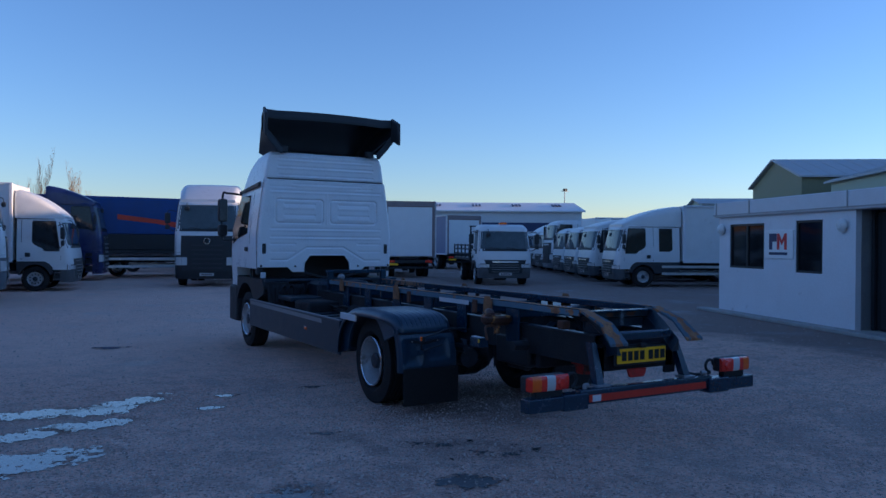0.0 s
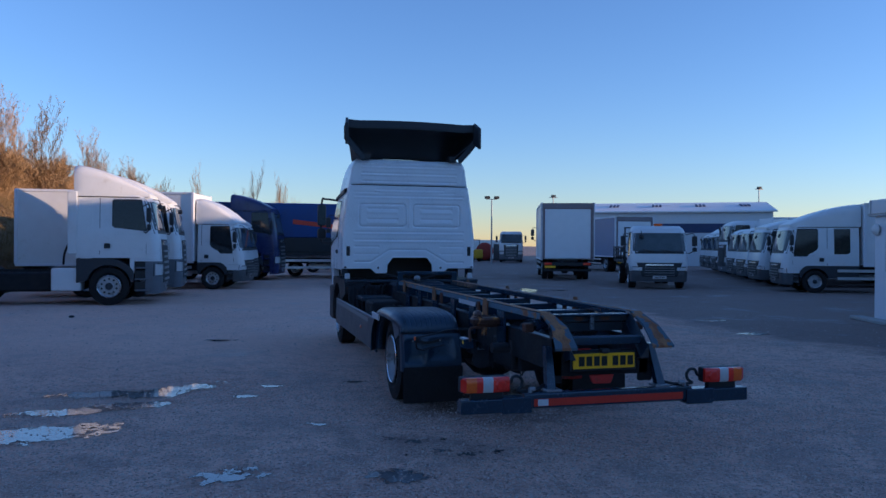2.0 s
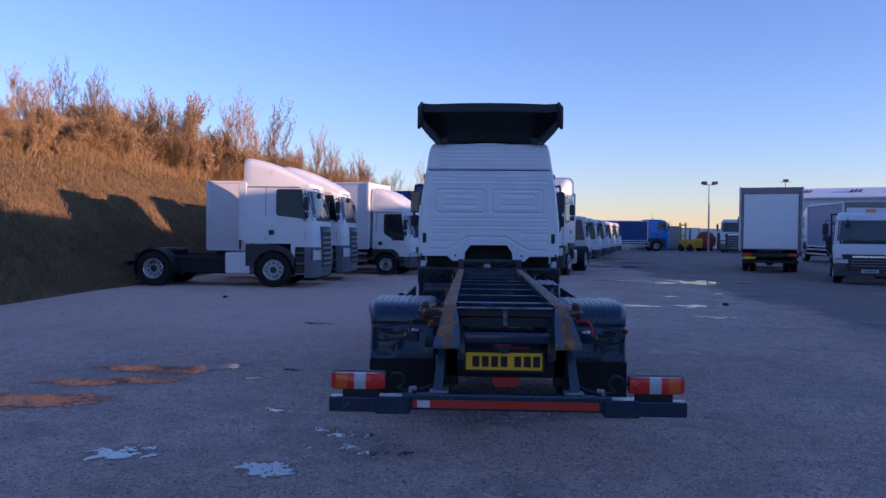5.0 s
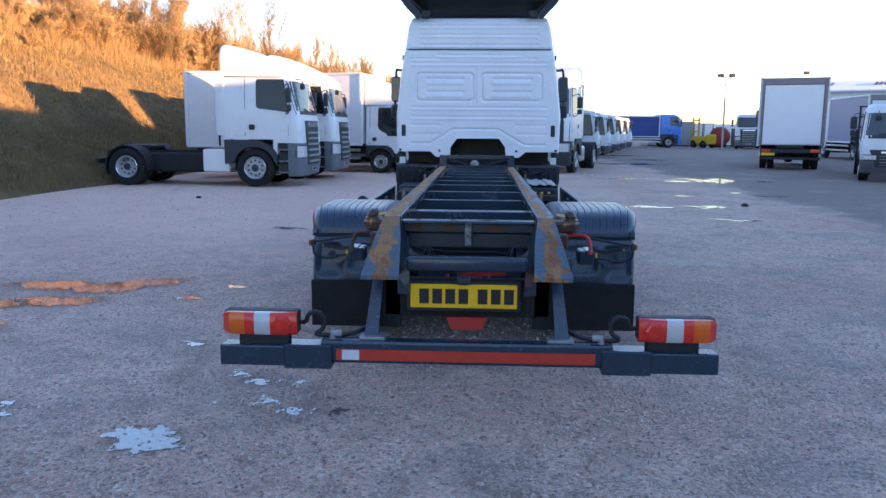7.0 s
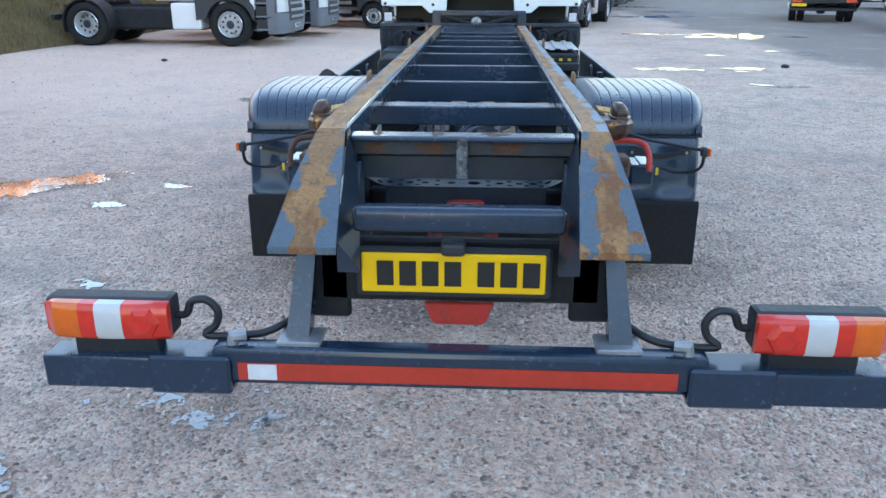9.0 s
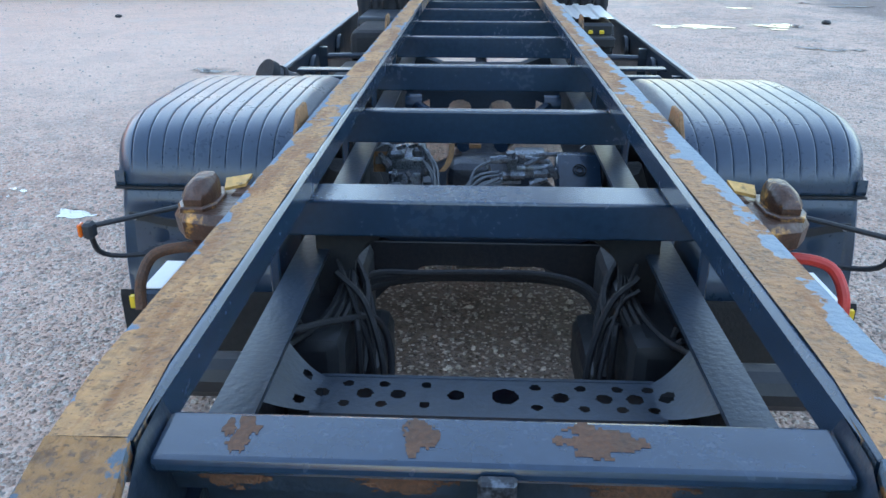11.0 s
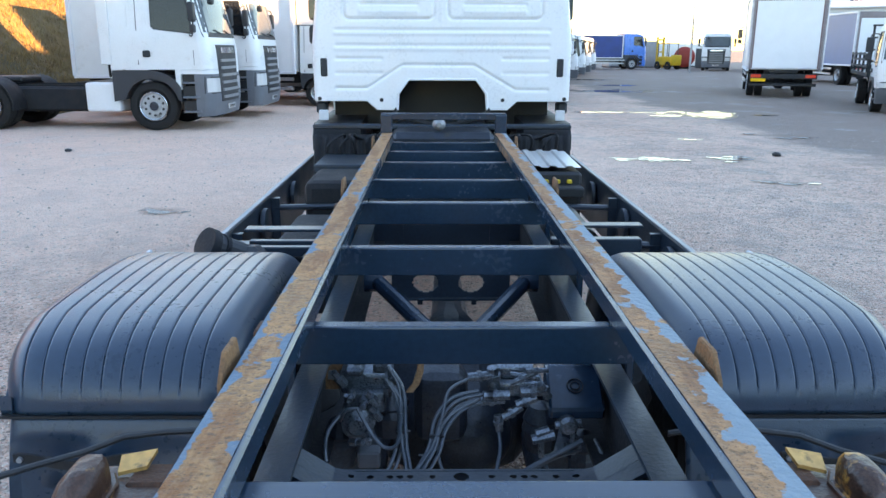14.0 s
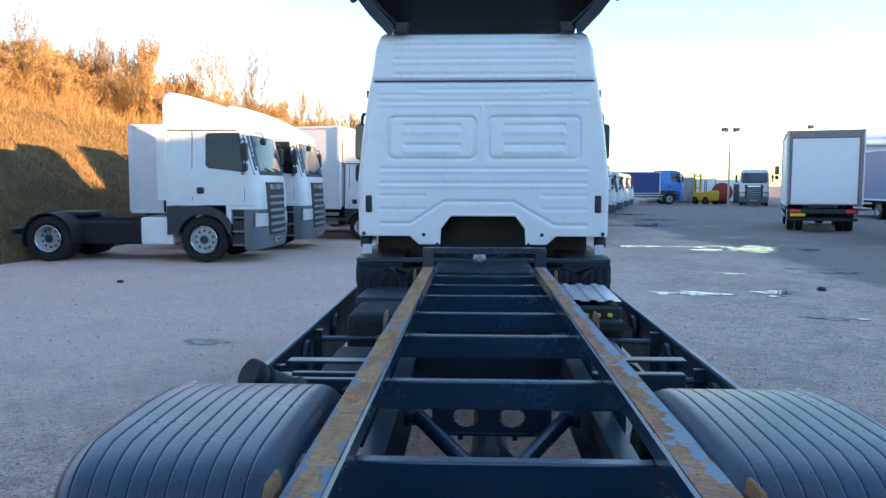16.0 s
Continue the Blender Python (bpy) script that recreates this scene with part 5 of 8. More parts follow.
# upper frame rails, kinked down at the tail
for s in (-1, 1):
    inner, outer = s * 0.345, s * 0.43
    a, b = sorted((inner, outer))
    bm = boxed(a, b, 0.17, 5.5, 1.091, 1.15, 0.006)
    ob = part("frame_rail", bm, FRAMEP, truck, "dark painted upper frame rail")
    bm = bmesh.new()
    nx, ny = span(a + 0.002, b - 0.002, 5), span(0.17, 5.5, 125)
    grid(bm, nx, ny, lambda x, y: (x, y, 1.152 + 0.0025 * noise.noise((x * 25, y * 9, s))))
    part("rail_top", bm, RAIL if s < 0 else RAILRUST, ob, "rusty mud-caked rail top with blue paint")
    bm = bmesh.new()
    grid(bm, span(0.172, 5.49, 110), span(1.096, 1.147, 3), lambda y, z: (s * 0.4325, y, z))
    part("rail_side", bm, RAILSIDE, ob, "worn tan outer side of the rail")
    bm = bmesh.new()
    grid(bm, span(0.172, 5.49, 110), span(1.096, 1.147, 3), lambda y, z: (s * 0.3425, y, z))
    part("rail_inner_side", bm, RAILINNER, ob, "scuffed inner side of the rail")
    # sloping tail plate, wider towards its end
    bm = bmesh.new()
    loft(bm, [[(s * 0.345, 0.17, 1.152), (s * 0.43, 0.17, 1.152), (s * 0.43, 0.17, 1.13), (s * 0.345, 0.17, 1.13)],
              [(s * 0.335, 0.04, 1.05), (s * 0.47, 0.04, 1.05), (s * 0.47, 0.04, 1.03), (s * 0.335, 0.04, 1.03)],
              [(s * 0.325, -0.13, 0.905), (s * 0.51, -0.13, 0.905), (s * 0.51, -0.13, 0.885), (s * 0.325, -0.13, 0.885)]])
    part("tail_plate", bm, TAIL, ob, "rusty sloping tail plate")
    bm = bmesh.new()
    loft(bm, [[(s * 0.338, y, z), (s * w, y + 0.02, z - 0.09), (s * (w + 0.004), y + 0.02, z - 0.1), (s * 0.338, y, z - 0.09)] for y, z, w in ((0.24, 1.145, 0.318), (0.17, 1.145, 0.312), (0.03, 1.035, 0.295), (-0.125, 0.9, 0.278))])
    prism(bm, [(0.24, 1.05), (0.17, 1.05), (-0.1, 0.82), (0.02, 0.78), (0.24, 0.78)], "x", *sorted((s * 0.3, s * 0.315)))
    part("gusset", bm, CHASSIS, truck, "blue-black gusset plate", 30)
    # main chassis rail below
    bm = bmesh.new()
    prism(bm, [(s * 0.405, 0.944), (s * 0.405, 0.70), (s * 0.337, 0.70), (s * 0.337, 0.71), (s * 0.395, 0.71), (s * 0.395, 0.944)], "y", 0.05, 8.2)
    cr = part("chassis_rail", bm, FLATBLACK, truck, "near-black steel channel chassis rail")
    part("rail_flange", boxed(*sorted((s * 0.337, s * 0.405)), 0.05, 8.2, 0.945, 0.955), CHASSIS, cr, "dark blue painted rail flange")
    # packing strip and brackets between the two frames
    for y in (1.05, 1.9, 2.62, 3.4, 4.2, 4.9):
        p, q = sorted((s * 0.406, s * 0.429))
        part("mounting_plate", boxed(p, q, y - 0.09, y + 0.09, 0.78, 1.09, 0.004), FRAMEP, truck)
    # rusty load stops on the rail's outer edge
    for y, z1 in ((1.38, 1.18), (1.62, 1.13), (3.36, 1.185), (3.05, 1.13), (5.0, 1.185)):
        if z1 > 1.16:
            bm = bmesh.new()
            prism(bm, [(y - 0.07, 1.02), (y + 0.07, 1.02), (y + 0.07, z1 - 0.06), (y + 0.045, z1), (y - 0.03, z1), (y - 0.07, z1 - 0.05)], "x", *sorted((s * 0.455, s * 0.475)), 0.004)
            part("load_stop", bm, STOPR, truck, "rusty upright load stop")
        else:
            part("load_bracket", boxed(*sorted((s * 0.432, s * 0.47)), y - 0.035, y + 0.035, 1.0, z1, 0.006), RUST, truck, "rusty bracket")

part("pale_tape", boxed(-0.434, -0.431, 1.75, 2.35, 1.065, 1.11), REFLW, truck, "pale reflective tape on the frame rail")
# cross members of the upper frame
for y, dep in ((1.034, 0.08), (1.737, 0.1), (2.509, 0.1), (3.304, 0.1), (3.879, 0.1), (4.498, 0.1), (4.991, 0.1), (5.489, 0.1)):
    wdt = 0.1 if y < 1.2 else 0.045
    bm = boxed(-0.4, 0.4, y - wdt / 2, y + wdt / 2, 1.089 - dep, 1.089, 0.006, 2)
    part("cross_member", bm, FRAMEP, truck, "dark painted cross member")
    for s in (-1, 1):
        bm = bmesh.new()
        tube(bm, [(s * 0.345, y - wdt / 2 - 0.002, 1.091), (s * 0.345, y + wdt / 2 + 0.002, 1.091)], 0.004, 5)
        part("weld_seam", bm, CHASSIS, truck)
bm = boxed(-0.33, 0.33, 0.165, 0.24, 1.112, 1.132, 0.007, 2)
ec = part("end_cross_member", bm, FRAMEP, truck, "scuffed blue-grey rear cross member with rust")
bm = bmesh.new()
prism(bm, [(0.192, 1.1115), (0.192, 1.07), (0.226, 1.055), (0.226, 0.985), (0.236, 0.985), (0.236, 1.1115)], "x", -0.325, 0.325)
part("stepped_web", bm, CHASSIS, ec, "dark stepped web under the lip")
for x, w in ((-0.26, 0.04), (-0.09, 0.055), (0.13, 0.07)):
    bm = bmesh.new()
    grid(bm, span(-1, 1, 48), span(-1, 1, 28), lambda u, v: (x + u * w, 0.1905, 1.09 + v * 0.02), lambda u, v: math.hypot(u, v) + 0.6 * noise.noise((u * 2 + x * 30, v * 2, 0)) + 0.3 * noise.noise((u * 9 + x * 50, v * 7, 3)) < 0.8)
    part("rust_patch", bm, RUST, truck, "patch of orange rust", False)
for x, w in ((-0.25, 0.02), (-0.075, 0.022), (0.1, 0.05)):
    bm = bmesh.new()
    grid(bm, span(-1, 1, 30), span(-1, 1, 16), lambda u, v: (x + u * w, 0.205 + v * 0.03, 1.1325), lambda u, v: math.hypot(u, v) + 0.6 * noise.noise((u * 2 + x * 40, v * 2, 5)) + 0.3 * noise.noise((u * 8 + x * 60, v * 6, 3)) < 0.75)
    part("rust_patch", bm, RUST, truck, "patch of orange rust", False)
part("hanging_bar", boxed(-0.018, 0.018, 0.15, 0.163, 1.005, 1.128, 0.003), VALVE, truck, "worn flat bar hanging from the cross member")
bm = boxed(-0.3, 0.3, -0.085, -0.012, 0.912, 0.985, 0.016, 3)
rb = part("rear_beam", bm, FRAMEP, truck, "dark blue rear cross beam", 40)
for x in (-0.11, -0.03, 0.05, 0.12):
    bm = bmesh.new()
    tube(bm, [(x, -0.045, 0.98), (x, -0.045, 0.9862)], 0.009, 10)
    part("drain_hole", bm, BLACK, rb)
part("rear_cross_member", boxed(-0.42, 0.42, 0.02, 0.055, 0.66, 0.86, 0.008), FLATBLACK, truck)
part("rear_side_plate", boxed(-0.46, -0.33, 0.02, 0.05, 0.6, 0.88, 0.01), FLATBLACK, truck)
part("rear_side_plate", boxed(0.33, 0.46, 0.02, 0.05, 0.6, 0.88, 0.01), FLATBLACK, truck)

# chassis cross member with punched holes: a pressed channel
bm = bmesh.new()
holes = [(-0.27, 0.012), (-0.2, 0.014), (-0.145, 0.013), (-0.05, 0.014), (0.03, 0.022), (0.12, 0.014), (0.19, 0.013), (0.24, 0.014), (0.29, 0.012)]
xs, zs = span(-0.385, 0.385, 250), span(0.62, 0.72, 36)


def pressed(x, v):
    """A flat middle with small holes and ends that flare up and widen towards the rails."""
    q = max(0.0, (abs(x) - 0.27) / 0.115)
    return (x, 0.67 + (v - 0.67) * (1 + 1.5 * q ** 1.3), 0.848 + 0.095 * q ** 1.6)


grid(bm, xs, zs, pressed, lambda x, v: not any((x - c) ** 2 + (v - 0.672) ** 2 < r * r for c, r in holes) and not any((x - c) ** 2 + (v - q) ** 2 < 0.00008 for c in (-0.3, -0.23, -0.17, -0.1, 0.08, 0.155, 0.215, 0.265) for q in (0.643, 0.7)))
for y0, y1 in ((0.612, 0.62), (0.72, 0.728)):
    box(bm, -0.28, 0.28, y0, y1, 0.72, 0.849)
part("punched_cross_member", bm, CHASSIS, truck, "pressed chassis cross member with punched holes", 30)
bm = bmesh.new()
lip = [(-0.385, 0.885), (-0.36, 0.875), (-0.275, 0.814), (-0.23, 0.804), (0.23, 0.804), (0.275, 0.814), (0.36, 0.875), (0.385, 0.885)]
prism(bm, lip + [(x, z - 0.012) for x, z in reversed(lip)], "y", 1.42, 1.47, 0.002)
lip_holes = [(x, 0.007) for x in (-0.24, -0.2, -0.158, -0.137, -0.116, -0.068, 0.057, 0.103, 0.126, 0.147, 0.193, 0.236)] + [(-0.007, 0.016)]
grid(bm, span(-0.385, 0.385, 260), span(1.4705, 1.535, 24), lambda x, y: (x, y, lerp_table(lip, x)), lambda x, y: not any((x - c) ** 2 + (y - 1.513) ** 2 < r * r for c, r in lip_holes))
box(bm, -0.3, 0.3, 1.536, 1.543, 0.76, 0.805)
part("folded_lip", bm, CHASSIS, truck, "folded blue-grey lip of the arched member", 30)
bm = boxed(-0.275, 0.275, 1.37, 1.465, 0.775, 0.788, 0.004)
low = [(x, 0.745 - 0.26 * max(0, (abs(x) - 0.14) / 0.24) ** 1.6) for x in span(-0.38, 0.38, 30)]
for y in (1.365, 1.467):
    prism(bm, [(-0.38, 0.812)] + low + [(0.38, 0.812)], "y", y, y + 0.008)
part("arched_cross_member", bm, FLATBLACK, truck, "black arched chassis cross member", 30)
for y in (4.1, 5.2):
    bm = boxed(-0.38, 0.38, y - 0.05, y + 0.05, 0.8, 0.82, 0.004)
    box(bm, -0.38, 0.38, y - 0.055, y - 0.047, 0.68, 0.812), box(bm, -0.38, 0.38, y + 0.047, y + 0.055, 0.68, 0.812)
    for s in (-1, 1):
        prism(bm, [(s * 0.38, 0.885), (s * 0.38, 0.68), (s * 0.22, 0.68), (s * 0.22, 0.82)], "y", y - 0.06, y + 0.06)
    part("chassis_cross_member", bm, CHASSIS, truck)

# tow coupling
bm = bmesh.new()
loft(bm, [[(-0.095 + 0.005, 0.5, 0.535), (0.09, 0.5, 0.535), (0.09, 0.6, 0.535), (-0.09, 0.6, 0.535)], [(-0.115, 0.55, 0.7), (0.105, 0.55, 0.7), (0.105, 0.62, 0.7), (-0.115, 0.62, 0.7)]])
bmesh.ops.bevel(bm, geom=list(bm.edges), offset=0.008, segments=2, affect="EDGES")
ob = part("tow_coupling", bm, JAWRED, truck, "worn red towing jaw with rust")
for s in (-1, 1):
    bm = bmesh.new()
    prism(bm, [(0.515, 0.62), (0.535, 0.74), (0.56, 0.77), (0.62, 0.76), (0.62, 0.62)], "x", *sorted((s * 0.106 - 0.005, s * 0.122 - 0.005)), 0.004)
    part("jaw_cheek", bm, JAWRED, ob)
bm = bmesh.new()
prism(bm, [(-0.11, 0.7), (-0.075, 0.69), (-0.055, 0.65), (-0.045, 0.56), (0.02, 0.555), (0.04, 0.64), (0.065, 0.69), (0.1, 0.7), (0.1, 0.72), (-0.11, 0.72)], "y", -0.004, 0.001)
for v in bm.verts:
    v.co.y += 0.5475 + (v.co.z - 0.7) * 0.303
part("wear_streak", bm, RUST, ob, "greasy rust streak down the jaw")
part("coupling_head", boxed(-0.065, 0.07, 0.56, 0.68, 0.7, 0.8, 0.018, 2), JAWRED, ob)
bm = bmesh.new()
loft(bm, [[(0.05, 0.56, 0.785), (0.05, 0.6, 0.785), (0.05, 0.6, 0.755), (0.05, 0.56, 0.755)], [(0.2, 0.57, 0.785), (0.2, 0.595, 0.785), (0.2, 0.595, 0.765), (0.2, 0.57, 0.765)]])
part("coupling_lever", bm, REDP, ob, "red release lever")
bm = bmesh.new()
tube(bm, [(0, 0.558, 0.69), (0, 0.558, 0.706)], 0.017, 12)
part("pin_hole", bm, BLACK, ob)
part("coupling_beam", boxed(-0.36, 0.36, 0.74, 0.8, 0.575, 0.8, 0.01), FLATBLACK, truck)
bm = bmesh.new()
prism(bm, [(-0.105, 0.665), (0.105, 0.665), (0.085, 0.61), (0.07, 0.595), (-0.07, 0.595), (-0.085, 0.61)], "y", 0.0, 0.02, 0.004)
part("drop_plate", bm, REDP, truck, "worn red drop plate")

# rear bumper
bm = boxed(-0.72, 0.72, -0.15, -0.07, 0.455, 0.575, 0.018, 2)
bar = part("under_run_bar", bm, FRAMEP, truck, "dark steel rear under-run bar")
part("red_strip", boxed(-0.64, 0.63, -0.154, -0.1505, 0.475, 0.53), REFLR, bar, "red reflective strip")
part("white_mark", boxed(-0.61, -0.525, -0.157, -0.1545, 0.478, 0.527), REFLW, bar)
for s in (-1, 1):
    part("end_beam", boxed(*sorted((s * 0.66, s * 1.22)), -0.165, -0.06, 0.44, 0.545, 0.01, 2), FRAMEP, bar, "square steel end beam")
    part("clamp", boxed(*sorted((s * 0.66, s * 0.9)), -0.172, -0.05, 0.43, 0.552, 0.008), FRAMEP, bar)
    bm = bmesh.new()
    loft(bm, [[(s * 0.44, -0.1, 0.57), (s * 0.51, -0.1, 0.57), (s * 0.51, -0.03, 0.57), (s * 0.44, -0.03, 0.57)], [(s * 0.42, 0.02, 0.9), (s * 0.47, 0.02, 0.9), (s * 0.47, 0.08, 0.9), (s * 0.42, 0.08, 0.9)]])
    part("bumper_arm", bm, FRAMEP, truck, "sloping bumper arm")
    part("arm_foot", boxed(*sorted((s * 0.4, s * 0.53)), -0.13, -0.02, 0.572, 0.588, 0.003), GREYSTEEL, truck)
    part("lamp_bracket", boxed(*sorted((s * 0.88, s * 1.13)), -0.13, -0.07, 0.54, 0.6, 0.004), BLACK, truck)
    # tail lamp: casing and lens sections
    c0, c1 = s * 0.835, s * 1.21
    lamp = part("tail_lamp", boxed(*sorted((c0, c1)), -0.12, -0.04, 0.59, 0.71, 0.015, 2), DARKP, truck, "rear lamp cluster")
    for u0, u1, m, nm in ((0.0, 0.35, REDL, "red_lens"), (0.35, 0.56, CLEARL, "white_lens"), (0.56, 0.69, REDL, "red_lens"), (0.69, 0.9, AMBERL, "amber_lens"), (0.9, 1.0, REDL, "red_lens")):
        bm = bmesh.new()
        rows = []
        for u in span(u0, u1, 5):
            q = max(0.0, (u - 0.9) / 0.1)
            sh = 1 - 0.28 * q * q
            bow = 0.012 * math.sin(math.pi * min(1, max(0, u)))
            rows.append([(c0 + (c1 - c0) * u, y, 0.65 + v * sh) for y, v in ((-0.1205, -0.057), (-0.138 - bow + 0.02 * q, -0.055), (-0.147 - bow + 0.03 * q, -0.042), (-0.149 - bow + 0.03 * q, 0.0), (-0.147 - bow + 0.03 * q, 0.042), (-0.138 - bow + 0.02 * q, 0.055), (-0.1205, 0.057))])
        part(nm, loft(bm, rows), m, lamp, "", 50)
    bm = bmesh.new()
    lathe(bm, [(-0.168, 0.0), (-0.167, 0.032), (-0.16, 0.046), (-0.145, 0.052)], (c0 + (c1 - c0) * 0.19, 0, 0.65), "y", 6)
    part("reflector", bm, REDL, lamp)
    bm = bmesh.new()
    tube(bm, curve_pts([(s * 0.84, -0.08, 0.645), (s * 0.805, -0.08, 0.65), (s * 0.785, -0.08, 0.69), (s * 0.74, -0.08, 0.695), (s * 0.71, -0.08, 0.66), (s * 0.72, -0.08, 0.615), (s * 0.75, -0.09, 0.59), (s * 0.7, -0.08, 0.58), (s * 0.58, -0.06, 0.585), (s * 0.5, 0.0, 0.61)], 5), 0.012, 10)
    part("lamp_cable", bm, BLACK, truck, "black corrugated lamp cable")
    bm = bmesh.new()
    tube(bm, [(s * 0.66, -0.12, 0.575), (s * 0.66, -0.12, 0.6), (s * 0.62, -0.11, 0.6)], 0.018, 8)
    part("bumper_pin", bm, GREYSTEEL, truck)
pl = part("number_plate", boxed(-0.28, 0.25, -0.012, 0.0, 0.705, 0.825, 0.004), YELLOW, truck, "yellow rear number plate")
x = -0.235
for i in range(7):
    x += 0.03 if i == 4 else 0
    part("plate_bar", boxed(x, x + 0.048, -0.0155, -0.0125, 0.728, 0.803), LETTER, pl)
    x += 0.065
part("plate_holder", boxed(-0.3, 0.27, 0.0, 0.018, 0.685, 0.84, 0.01), DARKP, truck)
part("plate_lamp", boxed(-0.05, 0.02, -0.04, 0.02, 0.825, 0.865, 0.012, 2), DARKP, truck)

# rear fenders, guards, flaps, twin wheels
PROF = [(3.27, 0.45), (3.25, 0.62), (3.18, 0.76), (3.06, 0.87), (2.9, 0.945), (2.72, 0.975), (2.52, 0.985), (2.32, 0.985), (2.14, 0.98), (2.0, 0.966), (1.91, 0.938), (1.85, 0.89), (1.822, 0.84), (1.815, 0.79)]
prof = [(p.y, p.z) for p in curve_pts([(0, y, z) for y, z in PROF], 4)]


def fender_point(s, x, k):
    """x from 0 at the inner edge to 1 at the outer; k along the profile."""
    y, z = prof[k]
    y2, z2 = prof[min(k + 1, len(prof) - 1)]
    y1, z1 = prof[max(k - 1, 0)]
    ny, nz = (z1 - z2), (y2 - y1)
    ln = math.hypot(ny, nz)
    ny, nz = -ny / ln, -nz / ln
    wid = lerp_table([(1.8, 0.59), (2.1, 0.645), (3.3, 0.65)], y)
    e = min(x, 1 - x) * wid
    d = 0.0
    if e < 0.085:
        d -= 0.085 - math.sqrt(max(0, 0.085 ** 2 - (0.085 - e) ** 2))
    if 10 < k < len(prof) - 5 and 0.1 < x < 0.93:
        g = ((x - 0.1) / 0.083) % 1.0
        d -= 0.006 * max(0.0, 1 - abs(g - 0.5) / 0.1) * min(1.0, (len(prof) - 5 - k) / 2)
    return (s * (0.6 + wid * x), y + ny * d, z + nz * d)


for s in (-1, 1):
    bm = bmesh.new()
    ks, xs = list(range(len(prof))), [0, 0.006, 0.015, 0.03, 0.05, 0.075] + [0.1 + 0.083 * (i + f) for i in range(10) for f in (0.0, 0.36, 0.4, 0.45, 0.5, 0.55, 0.6, 0.64)] + [0.93] + [0.95, 0.97, 0.985, 0.994, 1.0]
    grid(bm, xs, ks, lambda x, k: fender_point(s, x, k))
    f = part("fender", bm, FENDERP, truck, "ribbed dark plastic rear mudguard", 55)
    md = f.modifiers.new("thickness", "SOLIDIFY")
    md.thickness, md.offset = 0.006, 0
    side = [prof[k] for k in range(0, len(prof), 3)] + [(1.82, 0.79)]
    ins = [(2.55 + 0.5 * math.cos(a), 0.44 + 0.5 * math.sin(a)) for a in span(radians(150), radians(5), 14)]
    bm = bmesh.new()
    prism(bm, [(y, z - 0.06 if z > 0.85 else z) for y, z in side] + ins, "x", *sorted((s * 1.155, s * 1.185)))
    part("fender_side", bm, FENDERP, f)
    # lower guard behind the wheel with pressed recesses
    bm = bmesh.new()

    def guard(u, v):
        z = 0.785 - 0.36 * v
        y = 1.815 - 0.075 * v - 0.02 * math.sin(math.pi * v)
        d = 0.03 * max(0, 1 - ((u - 0.78) / 0.17) ** 4) * max(0, 1 - ((v - 0.5) / 0.36) ** 4) + 0.022 * max(0, 1 - ((u - 0.33) / 0.22) ** 4) * max(0, 1 - ((v - 0.45) / 0.3) ** 4)
        e = max(0, u - 0.93) / 0.07
        return (s * (0.6 + 0.59 * u), y + d + 0.08 * e * e, z)
    grid(bm, span(0, 1, 40), span(0, 1, 24), guard)
    g = part("rear_guard", bm, FENDERP, f, "moulded lower rear guard", 50)
    md = g.modifiers.new("thickness", "SOLIDIFY")
    md.thickness = 0.008
    part("guard_seam", boxed(*sorted((s * 0.6, s * 1.186)), 1.806, 1.83, 0.781, 0.789), BLACK, f)
    part("mud_flap", boxed(*sorted((s * 0.6, s * 1.18)), 1.7, 1.712, 0.12, 0.46, 0.004), RUBBER, truck, "black rubber mud flap")
    part("fender_band", boxed(*sorted((s * 1.235, s * 1.254)), 2.7, 3.12, 0.83, 0.9, 0.004), REFLW, f, "white reflective band")
    wheel(truck, s * 1.13, 2.56, 0.44, 0.24, s, 0.15, True)
    part("air_spring", lathe(bmesh.new(), [(0.5, 0.0), (0.5, 0.1), (0.58, 0.13), (0.66, 0.1), (0.72, 0.13), (0.8, 0.1), (0.82, 0.0)], (s * 0.46, 2.1, 0), "z", 18), RUBBER, truck)
    bm = bmesh.new()
    tube(bm, curve_pts([(s * 0.5, 1.66, 0.83), (s * 0.8, 1.62, 0.83), (s * 1.12, 1.46, 0.8)], 4), 0.008, 8)
    tube(bm, curve_pts([(s * 1.11, 1.46, 0.79), (s * 1.1, 1.5, 0.7), (s * 1.0, 1.6, 0.66), (s * 0.8, 1.66, 0.68)], 5), 0.008, 6)
    mk = part("marker_arm", bm, BLACK, truck, "black marker lamp arm with cable")
    part("marker_housing", boxed(*sorted((s * 1.09, s * 1.12)), 1.435, 1.475, 0.77, 0.82, 0.008), DARKP, mk)
    part("marker_lamp", boxed(*sorted((s * 1.121, s * 1.135)), 1.44, 1.47, 0.775, 0.815, 0.005), AMBERL, mk, "amber side marker lamp")
    vb = part("air_valve", boxed(*sorted((s * 0.695, s * 0.79)), 1.06, 1.2, 0.74, 0.83, 0.008), FRAMEP, truck, "air valve box with a white top")
    part("valve_cap", boxed(*sorted((s * 0.735, s * 0.78)), 1.065, 1.195, 0.831, 0.836, 0.002), WHITE2, vb)
    part("yellow_tap", boxed(*sorted((s * 0.795, s * 0.805)), 1.05, 1.06, 0.79, 0.82), YTERM, vb)
    bm = bmesh.new()
    tube(bm, [(s * 0.45, 0.82, 0.78), (s * 0.62, 0.82, 0.78)], 0.045, 12)
    part("cross_stub", bm, BLACK, truck)
